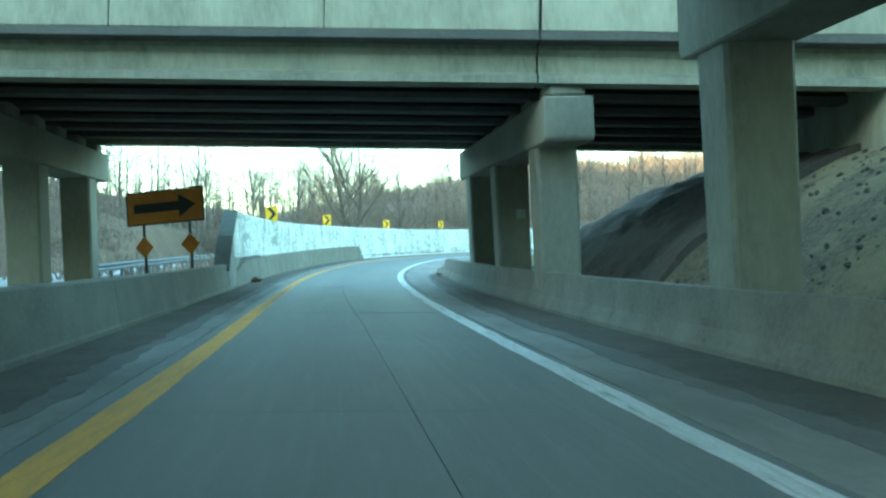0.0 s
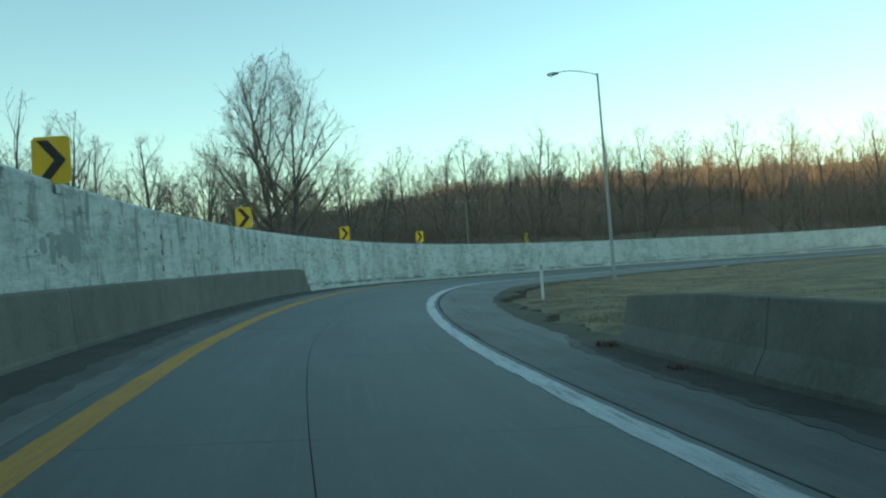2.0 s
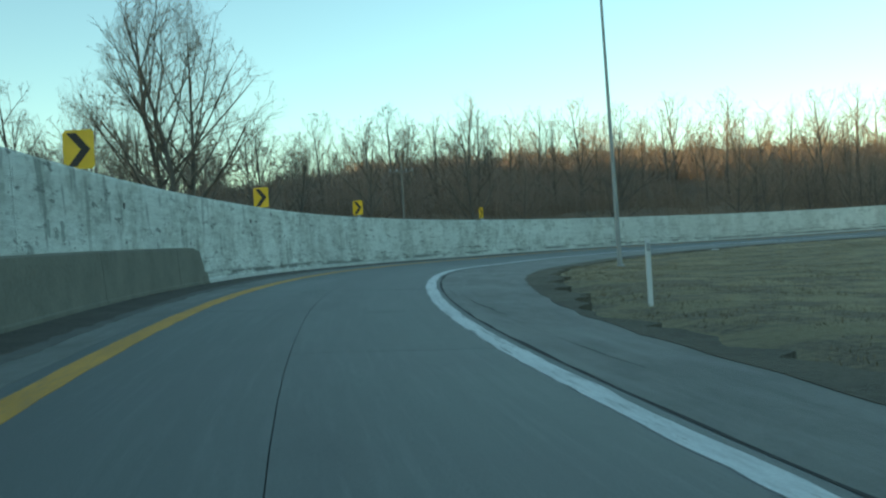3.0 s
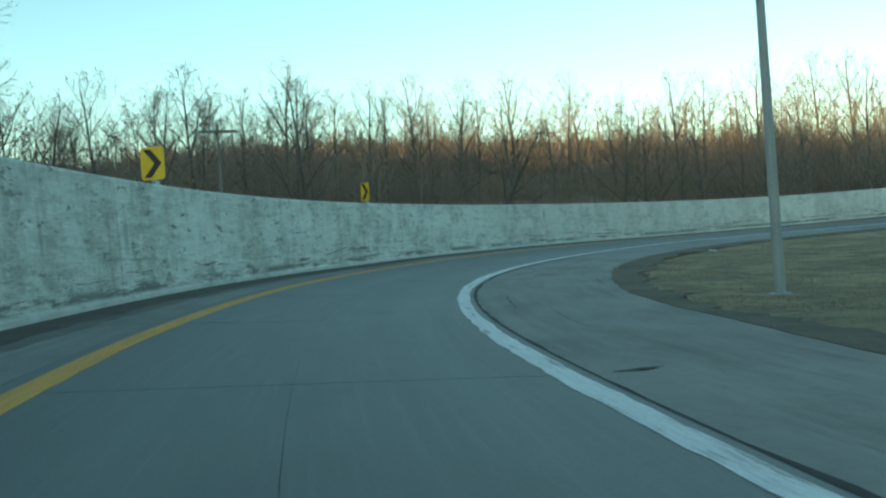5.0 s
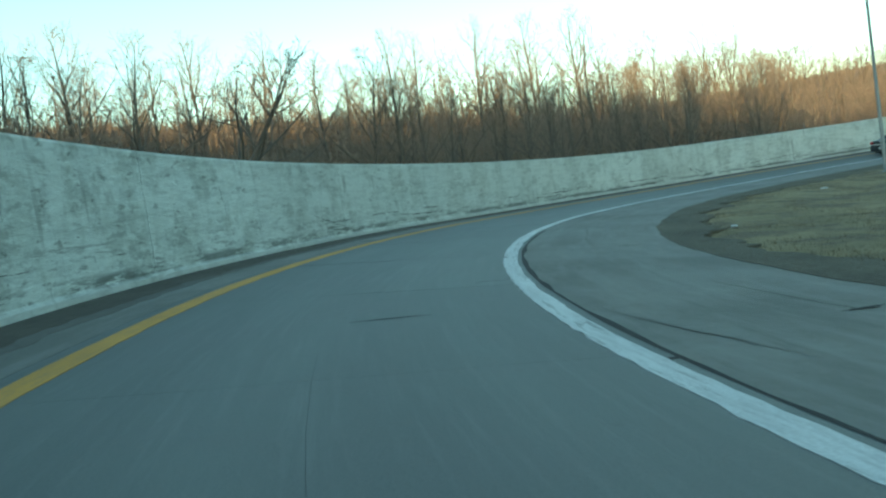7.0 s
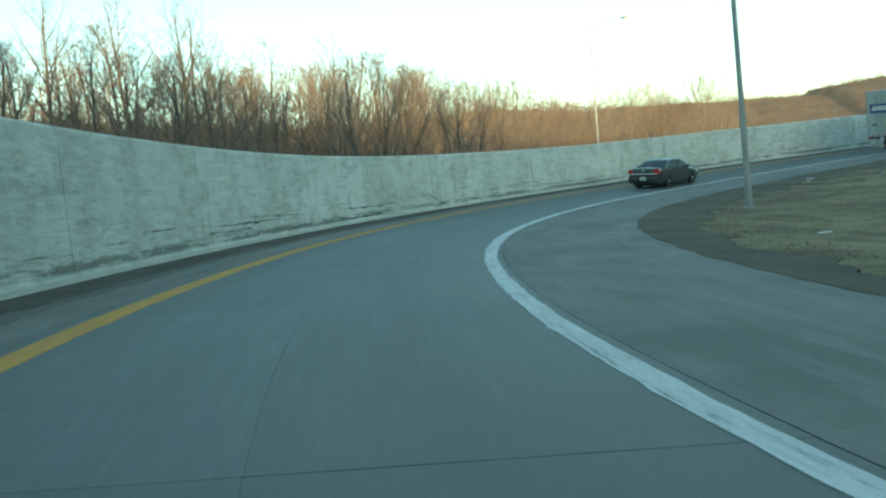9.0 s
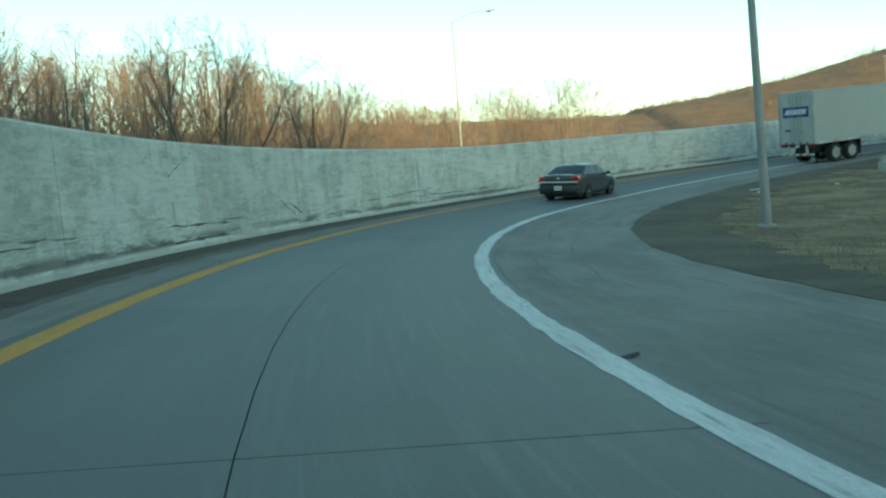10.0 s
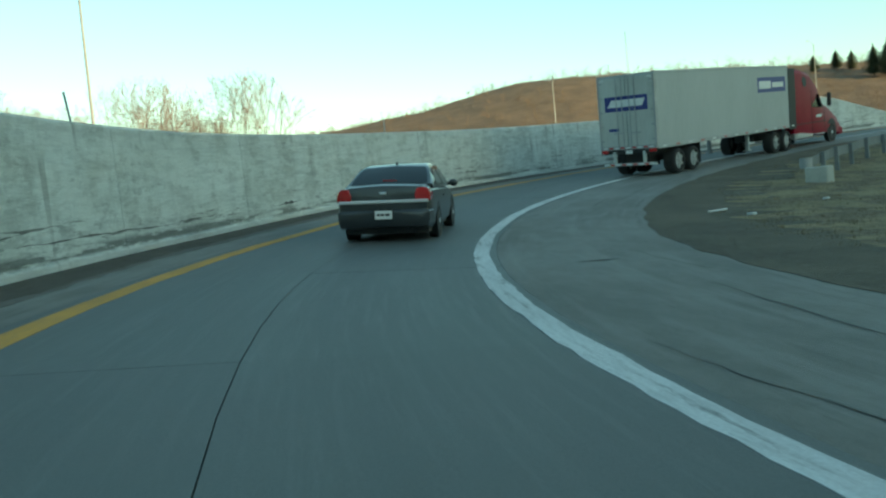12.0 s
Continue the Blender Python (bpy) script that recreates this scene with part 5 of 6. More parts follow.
KINDS = [
    grow(11, 20, 0.2, 0.29, "oval", angle=0.9, lift=0.09, wiggle=1.35), grow(12, 17, 0.16, 0.38, "dome", angle=0.95, lift=0.08, wiggle=1.4), grow(13, 22, 0.28, 0.25, "oval", angle=0.85, lift=0.1, wiggle=1.3), grow(14, 14, 0.1, 0.44, "egg", 15, angle=0.95, lift=0.08, wiggle=1.4),
    grow(15, 18, 0.35, 0.2, "oval", 7, (3, 2, 0), lean=0.12, girth=0.8), grow(16, 12, 0.05, 0.42, "dome", 15, stems=4),
    grow(17, 24, 0.08, 0.36, "egg", 48, (9, 7, 2), stems=3, splay=0.2, angle=0.98, lift=0.2, girth=1.35, thin=0.014, ragged=0.3),
    grow(18, 14, 0.03, 0.52, "dome", 26, (7, 6, 2), stems=5, splay=0.75, angle=0.85, lift=0.1, thin=0.015, girth=1.5, wiggle=1.2), grow(19, 20, 0.3, 0.2, "oval", 11, angle=0.85, lift=0.1, wiggle=1.3),
    grow(20, 10, 0.04, 0.6, "dome", 16, stems=5, splay=0.7, lift=0.03, thin=0.014, wiggle=0.5, girth=0.7), grow(21, 10, 0.02, 0.62, "dome", 34, (7, 6, 3), stems=9, splay=0.75, angle=0.6, lift=0.02, thin=0.01, ragged=0.3, wiggle=0.4, girth=0.65),
    grow(22, 10, 0.02, 0.52, "dome", 34, (7, 6, 3), stems=8, splay=0.65, angle=0.6, lift=0.02, thin=0.01, ragged=0.35, wiggle=0.4, girth=0.65),
    grow(23, 13, 0.15, 0.6, "vase", 12, (5, 4, 2), lean=0.55, angle=1.0, lift=0.05, thin=0.026, girth=2.0, wiggle=1.6),
]
HEIGHTS = [max(v.co.z for me in kind for v in me.vertices) for kind in KINDS]


def plant(kind, x, y, top, turn, label="bare grey winter tree with fine twigs", sink=0.0):
    """Puts a tree with its top at the given height above the ground."""
    size = top / HEIGHTS[kind]
    m = Matrix.Translation((x, y, ground_at(x, y) - sink)) @ pose(0, 0, 0, 0, 0, turn) @ Matrix.Scale(size, 4)
    e = thing("tree", m, label, "tree", "bare trees of the wood")
    obj("trunk", KINDS[kind][0], BARK, e)
    obj("crown", KINDS[kind][1], BARK if kind == 12 else TWIGS, e)
    return e


# the large tree behind the wall and its neighbours
plant(6, 2.0, 117, 22.6, 40, "tall spreading bare tree above the wall")
for kind, x, y, top, turn in ((3, -4.5, 114, 12, 10), (3, 8, 118, 11.5, 200), (0, 12, 124, 10, 70), (2, -19.5, 131.8, 20.5, 120), (8, -11.9, 132.9, 18.5, 0), (3, -29.4, 129.5, 12.5, 0), (0, -37, 127, 14, 80), (3, -36, 135, 14, 140), (2, -45, 120, 16, 60), (3, 23.7, 149, 12.5, 310), (3, 36, 147.5, 15, 99), (1, 44, 152, 9, 11), (0, -41, 98, 14, 50), (1, -50, 110, 17, 10), (0, -54, 96, 16, 200), (3, -46, 84, 13, 60), (0, -6, 140, 13, 25), (1, 2, 146, 12, 160)):
    plant(kind, x, y, top, turn)
plant(4, -25.1, 130.6, 17.0, 30, "tall thin crooked dead snag above the brush")
plant(12, 42.5, 129.0, 9.2, -38, "dark crooked half-fallen tree leaning over the brush")
# trees along the edge of the wood
r = random.Random(5)
EDGE = ((-70, 150), (-30, 165), (10, 172), (45, 182), (85, 195), (118, 182), (140, 164), (148, 150))
edge_len = [0.0]
for a, b in zip(EDGE, EDGE[1:]):
    edge_len.append(edge_len[-1] + math.dist(a, b))


def wood_edge(d):
    return (float(np.interp(d, edge_len, [p[0] for p in EDGE])), float(np.interp(d, edge_len, [p[1] for p in EDGE])))


for i in range(66):
    d = edge_len[-1] * (i + r.random()) / 66
    x, y = wood_edge(d)
    depth = r.uniform(-6, 22)
    a = math.atan2(y - 80, x - 40)
    x, y = x + math.cos(a) * depth + r.uniform(-3, 3), y + math.sin(a) * depth + r.uniform(-3, 3)
    plant(r.choice((0, 1, 2, 3, 0, 8, 1, 3, 2)), x, y, r.uniform(11, 18.5) * (1.0 if d < 110 else 1.18) + (0 if d < 105 else 1.8), r.uniform(0, 360))
# clumps and shrubs behind the far part of the wall
UPSWEPT = "grey bare tree with several long upswept stems"
for kind, x, y, top, turn in ((7, 87.0, 126.3, 10.6, 130), (7, 98.8, 124.1, 10.4, 250), (5, 103.5, 126.4, 8.6, 20)):
    plant(kind, x, y, top - ground_at(x, y), turn, UPSWEPT)
for kind, x, y, top, turn in ((9, 113, 132, 8.0, 0), (11, 119, 128, 8.0, 300), (11, 127, 124, 8.2, 20), (10, 132, 121, 8.6, 10), (11, 140.3, 121.2, 11.9, 10), (10, 140.6, 113.0, 13.7, 100), (11, 140.4, 109.3, 11.2, 40), (11, 140.3, 105.9, 13.9, 250), (10, 149.9, 122, 13.2, 200), (9, 149.5, 126.7, 13.4, 20), (9, 133, 117, 8.4, 60), (1, 126, 128.5, 10.5, 40), (9, 136, 126.5, 11.8, 140), (1, 147, 118, 12.6, 200), (3, 148, 110, 13.0, 15), (9, 152, 124, 13.5, 70), (1, 118, 124.5, 8.0, 90)):
    plant(kind, x, y, top - ground_at(x, y), turn, "rounded bare shrub tree lit by the low sun")
for i in range(20):
    x, y = r.uniform(70, 106), r.uniform(131, 150)
    plant(r.choice((0, 1, 3, 1, 3)), x, y, (y - 122) * r.uniform(0.28, 0.38) + 4.6, r.uniform(0, 360))
for i in range(22):
    x, y = r.uniform(106, 172), r.uniform(131, 160)
    if y > 134 + (x - 140) * 0.25:
        plant(r.choice((0, 1, 2, 0, 3)), x, y, 0.105 * math.dist((x, y), (17, 95)) + r.uniform(-0.5, 2.5), r.uniform(0, 360), "bare tree of the wood edge lit by low sun")
for i in range(20):
    x, y = r.uniform(146, 188), r.uniform(125, 150)
    plant(r.choice((0, 1, 3, 2, 3)), x, y, min(0.112 * math.dist((x, y), (17, 95)), 13.5 + 1.1 * (y - 125)) + r.uniform(0.0, 2.0) - ground_at(x, y), r.uniform(0, 360), "bare tree of the wood edge lit by low sun")
for i in range(24):
    u, d = r.random(), r.uniform(126, 156)
    a = math.atan2(154.8 - 89.5 - 20 * u, 126.1 - 13.7 + 11 * u)
    x, y = 13.7 + math.cos(a) * d, 89.5 + math.sin(a) * d
    plant(r.choice((0, 1, 3, 1)), x, y, 0.134 * d + r.uniform(-1.2, 1.2) - ground_at(x, y), r.uniform(0, 360), "bare tree of the wood edge lit by low sun")
for i in range(12):
    x, y = r.uniform(166, 184), 101 + 2.7 * i
    plant((1, 3, 9)[i % 3], x, y, 14.2 + (y - 110) * 0.17 + r.uniform(-0.8, 0.8) - ground_at(x, y), r.uniform(0, 360), "rounded bare shrub tree lit by the low sun")
for i in range(12):
    x, y = r.uniform(84, 182), r.uniform(124, 178)
    if math.dist((x, y), (55, 117)) > 66 and (x < 105 or y > 134):
        plant(r.choice((0, 1, 3, 2, 9)), x, y, r.uniform(9, 13), r.uniform(0, 360))


def rough_tree(l, r, p, h, wide, limbs, twigs, thick=1.0):
    """A slight tree with a rounded crown, for the deep of a wood."""
    top = p + Vector((r.uniform(-0.06, 0.06) * h, r.uniform(-0.06, 0.06) * h, h * 0.9))
    mid = p.lerp(top, 0.5) + Vector((r.uniform(-0.3, 0.3), r.uniform(-0.3, 0.3), 0))
    l.tube([p, mid, top], [(0.008 * h + 0.03) * thick, (0.006 * h + 0.02) * thick, 0.015], 3)
    for i in range(limbs):
        u = r.uniform(0.12, 0.95)
        q = p.lerp(top, u)
        a = r.uniform(0, 6.283)
        out = wide * math.sqrt(max(0.05, 1 - (1.6 * (u - 0.5)) ** 2)) * r.uniform(0.6, 1.0)
        e = q + Vector((math.cos(a) * out, math.sin(a) * out, h * r.uniform(0.08, 0.26)))
        l.tube([q, q.lerp(e, 0.5) + Vector((r.uniform(-0.05, 0.05), r.uniform(-0.05, 0.05), r.uniform(-0.06, 0.02))) * h, e], [0.045 * thick, 0.03 * thick, 0.012], 3)
        for _ in range(twigs):
            c = q.lerp(e, r.uniform(0.25, 1.0))
            l.tube([c, c + Vector((r.uniform(-1, 1), r.uniform(-1, 1), r.uniform(-0.2, 1.3))) * (0.08 * h)], [0.026 * thick, 0.008], 3)


def make_woods():
    """The deep of the wood, and the slight growth along its edge: many thin trees."""
    r = random.Random(21)
    l = Limbs()

    def spot(lo, hi):
        x, y = wood_edge(edge_len[-1] * r.random())
        a = math.atan2(y - 80, x - 40)
        depth = r.uniform(lo, hi)
        x, y = x + math.cos(a) * depth + r.uniform(-5, 5), y + math.sin(a) * depth + r.uniform(-5, 5)
        return Vector((x, y, ground_at(x, y) - 0.3))
    for i in range(360):
        h = r.uniform(10.5, 18)
        rough_tree(l, r, spot(9, 72), h, h * 0.3, 18, 7, 1.35)
    for i in range(380):
        h = r.uniform(5, 10.5)
        rough_tree(l, r, spot(-16, 12), h, h * 0.3, 12, 4, 1.4)
    tagged(obj("woodland", l.mesh("woodland"), TWIGS), "dense bare winter woodland behind the wall", "woodland", kind="stuff")


make_woods()


def make_undergrowth():
    r = random.Random(33)
    l = Limbs()
    spots = []
    for _ in range(850):
        x, y = wood_edge(edge_len[-1] * r.random())
        a = math.atan2(y - 80, x - 40)
        depth = -14 + 60 * r.random() ** 1.4
        spots.append((x + math.cos(a) * depth, y + math.sin(a) * depth, r.uniform(2.0, 6.0)))
    for _ in range(650):
        s = r.uniform(120, 215)
        p = on(s, -r.uniform(18, 75))
        spots.append((p.x, p.y, r.uniform(2.0, 4.5)))
    for _ in range(300):
        s = r.uniform(40, 225)
        p = on(s, r.uniform(-24, -7.5))
        spots.append((p.x, p.y, r.uniform(0.6, 1.5)))
    for _ in range(600):
        spots.append((r.uniform(-62, -26), r.uniform(50, 150), r.uniform(1.0, 3.0)))
    for _ in range(900):
        spots.append((r.uniform(-46, -21), r.uniform(44, 112), r.uniform(0.7, 2.2)))
    for _ in range(500):
        spots.append((r.uniform(-12, 40), r.uniform(118, 160), r.uniform(1.5, 4.0)))
    gz = ground_height([p[0] for p in spots], [p[1] for p in spots])
    for (x, y, h), z in zip(spots, gz):
        for _ in range(6):
            a = Vector((x + r.uniform(-1, 1), y + r.uniform(-1, 1), z - 0.15))
            b = a + Vector((r.uniform(-0.4, 0.4) * h, r.uniform(-0.4, 0.4) * h, h * r.uniform(0.5, 1)))
            c = a.lerp(b, 0.5) + Vector((r.uniform(-0.2, 0.2), r.uniform(-0.2, 0.2), 0))
            l.tube([a, c, b], [0.05, 0.035, 0.006], 3)
            for _ in range(2):
                q = a.lerp(b, r.uniform(0.25, 0.9))
                l.tube([q, q + Vector((r.uniform(-0.25, 0.25) * h, r.uniform(-0.25, 0.25) * h, h * r.uniform(0.05, 0.3)))], [0.034, 0.006], 3)
    tagged(obj("undergrowth", l.mesh("undergrowth"), BRUSH), "tangled leafless brush at the edge of the wood", "undergrowth", kind="stuff")


make_undergrowth()


def rough_bush(l, r, p, h):
    """Loose thicket: upright stems that lean apart, each with a side shoot."""
    for i in range(7):
        a, t = r.uniform(0, 6.283), r.uniform(0.0, 0.8)
        q = p + Vector((r.uniform(-1, 1), r.uniform(-1, 1), 0)) * h
        way = Vector((math.cos(a) * math.sin(t), math.sin(a) * math.sin(t), math.cos(t)))
        e = q + way * (h * r.uniform(0.45, 1.0))
        l.tube([q, e], [0.036 * h, 0.012], 3)
        c = q.lerp(e, r.uniform(0.2, 0.6))
        l.tube([c, c + Vector((r.uniform(-0.35, 0.35), r.uniform(-0.35, 0.35), r.uniform(0.1, 0.4))) * h], [0.018 * h, 0.008], 3)


def make_hill_brush():
    """Rough bare woods all over the far hill."""
    r = random.Random(44)
    l = Limbs()
    spots = [(r.uniform(150, 330), r.uniform(-20, 240), r.uniform(3, 6)) for _ in range(1000)]
    for _ in range(3400):
        a, d = radians(r.uniform(55, 152)), r.uniform(260, 500)
        spots.append((68 + math.sin(a) * d, 117 + math.cos(a) * d, r.uniform(2.0, 4.2) if r.random() < 0.68 else r.uniform(5, 6.6)))
    for _ in range(2300):
        a, d = radians(r.uniform(0, 66)), r.uniform(190, 330)
        spots.append((8 + math.sin(a) * d, 78 + math.cos(a) * d, r.uniform(3.5, 7.5)))
    gz = surface_at([p[0] for p in spots], [p[1] for p in spots])
    for (x, y, h), z in zip(spots, gz):
        if math.dist((x, y), (60, 80)) > 105:
            if h > 4.99 and x > 150:
                rough_tree(l, r, Vector((x, y, z - 1.2)), h, h * 0.5, 9, 3, 1.4)
            else:
                rough_bush(l, r, Vector((x, y, z - 0.5)), h)
    tagged(obj("hillside_woods", l.mesh("hillside_woods"), HILL_BRUSH), "russet leafless woods on the distant hill", "woodland", kind="stuff")


make_hill_brush()


def make_evergreen(x, y, h):
    g = Vector((x, y, float(surface_at([x], [y])[0])))
    e = thing("evergreen_tree", Matrix.Translation(g), "dark green conifer on the distant hill", "tree", "conifers on the hill")
    r = random.Random(int(x * 7 + y))
    t = Limbs()
    t.tube([Vector((0, 0, -0.3)), Vector((0, 0, h))], [0.03 * h, 0.02], 6)
    obj("trunk", t.mesh("trunk"), BARK, e)
    c = Limbs()
    for i in range(240):
        u = (i + r.random()) / 240
        a = i * 2.4
        out = h * 0.34 * math.sin(math.pi * min(1.0, 0.25 + 0.8 * u)) * r.uniform(0.5, 1.1)
        q = Vector((0, 0, h * (0.1 + 0.9 * u)))
        tip = q + Vector((math.cos(a) * out, math.sin(a) * out, -0.12 * out))
        c.tube([q, tip], [0.02 * h, 0.006 * h], 3)
        for k in (0.5, 0.8):
            m = q.lerp(tip, k)
            for w in (-0.7, 0.7):
                c.tube([m, m + Vector((math.cos(a + w), math.sin(a + w), -0.1)) * (out * 0.35 + 0.1)], [0.012 * h, 0.004 * h], 3)
    obj("crown", c.mesh("crown"), NEEDLES, e)


for b, d, h in ((133.2, 395, 7), (134.4, 400, 8), (135.2, 396, 8), (136.3, 380, 12), (137.0, 376, 14), (137.9, 384, 13)):
    make_evergreen(68 + math.sin(radians(b)) * d, 117 + math.cos(radians(b)) * d, h)

# ---------------------------------------------------------------- vehicles
CAR_PAINT, nt, b = shader("charcoal_car_paint", 0.35, 0.2, 0.6)
nt.links.new(mix(nt, times(nt, noisy(nt, place(nt), 3.0), 0.4), (0.026, 0.030, 0.033), (0.040, 0.043, 0.043)), b.inputs["Base Color"])
RED_PAINT, nt, b = shader("red_truck_paint", 0.45)
b.inputs["Specular IOR Level"].default_value = 0.15
nt.links.new(mix(nt, times(nt, noisy(nt, place(nt), 2.0), 0.4), (0.23, 0.003, 0.022), (0.17, 0.003, 0.016)), b.inputs["Base Color"])
TRAILER_SKIN = surface("dull_white_trailer_skin", (0.50, 0.52, 0.49), (0.36, 0.37, 0.345), (0.58, 0.60, 0.57), 0.5, 6, 0.5, relief=0.05, stretch=(1, 1, 0.35))
TRAILER_SIDE = surface("brushed_trailer_side", (0.40, 0.43, 0.435), (0.34, 0.365, 0.37), (0.44, 0.47, 0.475), 0.4, 6, 0.5, 0.1, relief=0.03, stretch=(1, 1, 0.3))
TYRE = surface("dusty_tyre", (0.022, 0.022, 0.022), (0.012, 0.012, 0.012), (0.05, 0.05, 0.047), 3, 30, 0.9)
CHROME = plain("bright_metal", (0.85, 0.86, 0.87), 0.28, 0.8, grime=0.1)
ALLOY = plain("alloy_wheel", (0.68, 0.69, 0.70), 0.4, 0.3)
DARK_PLASTIC = plain("dark_plastic", (0.02, 0.021, 0.022), 0.55)
LAMP_RED = plain("red_lens", (0.42, 0.012, 0.012), 0.15, coat=1.0, grime=0.0)
LAMP_WHITE = plain("clear_lens", (0.7, 0.7, 0.68), 0.15, coat=1.0, grime=0.0)
BLUE = plain("blue_logo_paint", (0.03, 0.045, 0.22), 0.4)
TAPE_RED = plain("red_reflective_tape", (0.45, 0.03, 0.03), 0.4)
GLASS, nt, b = shader("tinted_glass", 0.06)
b.inputs["Base Color"].default_value = (0.012, 0.016, 0.018, 1)
b.inputs["Specular IOR Level"].default_value = 0.25


def loft(stations, close=True):
    """Skin over half sections [(y, [(x, z), ...])], mirrored in x."""
    bm = bmesh.new()
    rings = []
    for y, half in stations:
        ring = [bm.verts.new((x, y, z)) for x, z in half] + [bm.verts.new((-x, y, z)) for x, z in half[::-1] if x > 1e-6]
        rings.append(ring)
    for a, b in zip(rings, rings[1:]):
        n = len(a)
        for i in range(n):
            bm.faces.new((a[i], a[(i + 1) % n], b[(i + 1) % n], b[i]))
    if close:
        bm.faces.new(rings[0][::-1])
        bm.faces.new(rings[-1])
    return bm


def make_wheel(parent, x, y, r, width, name="wheel", rim_material=None, spokes=5):
    bm = bmesh.new()
    prof = [(r * 0.66, -width / 2), (r * 0.9, -width / 2), (r, -width * 0.36), (r, width * 0.36), (r * 0.9, width / 2), (r * 0.66, width / 2)]
    n = 28
    rings = []
    for i in range(n):
        a = 2 * math.pi * i / n
        rings.append([bm.verts.new((w, math.cos(a) * p, math.sin(a) * p)) for p, w in prof])
    for i in range(n):
        a, b = rings[i], rings[(i + 1) % n]
        for j in range(len(prof)):
            k = (j + 1) % len(prof)
            bm.faces.new((a[j], a[k], b[k], b[j]))
    w = part(name, bm, TYRE, parent)
    w.location = (x, y, r)
    out = 1 if x > 0 else -1
    bm = bmesh.new()
    bmesh.ops.create_cone(bm, cap_ends=True, segments=24, radius1=r * 0.69, radius2=r * 0.62, depth=width * 0.5, matrix=Matrix.Translation((out * width * 0.12, 0, 0)) @ pose(0, 0, 0, 0, 90 * out, 0))
    bmesh.ops.create_cone(bm, cap_ends=True, segments=12, radius1=r * 0.2, radius2=r * 0.15, depth=width * 0.3, matrix=Matrix.Translation((out * width * 0.40, 0, 0)) @ pose(0, 0, 0, 0, 90 * out, 0))
    for i in range(spokes):
        a = 2 * math.pi * i / spokes
        box(bm, (out * width * 0.3 if out > 0 else out * width * 0.46, -r * 0.09, r * 0.12), (out * width * 0.46 if out > 0 else out * width * 0.3, r * 0.09, r * 0.66), pose(0, 0, 0, math.degrees(a), 0, 0))
    part("rim", bm, rim_material or CHROME, w)
    return w


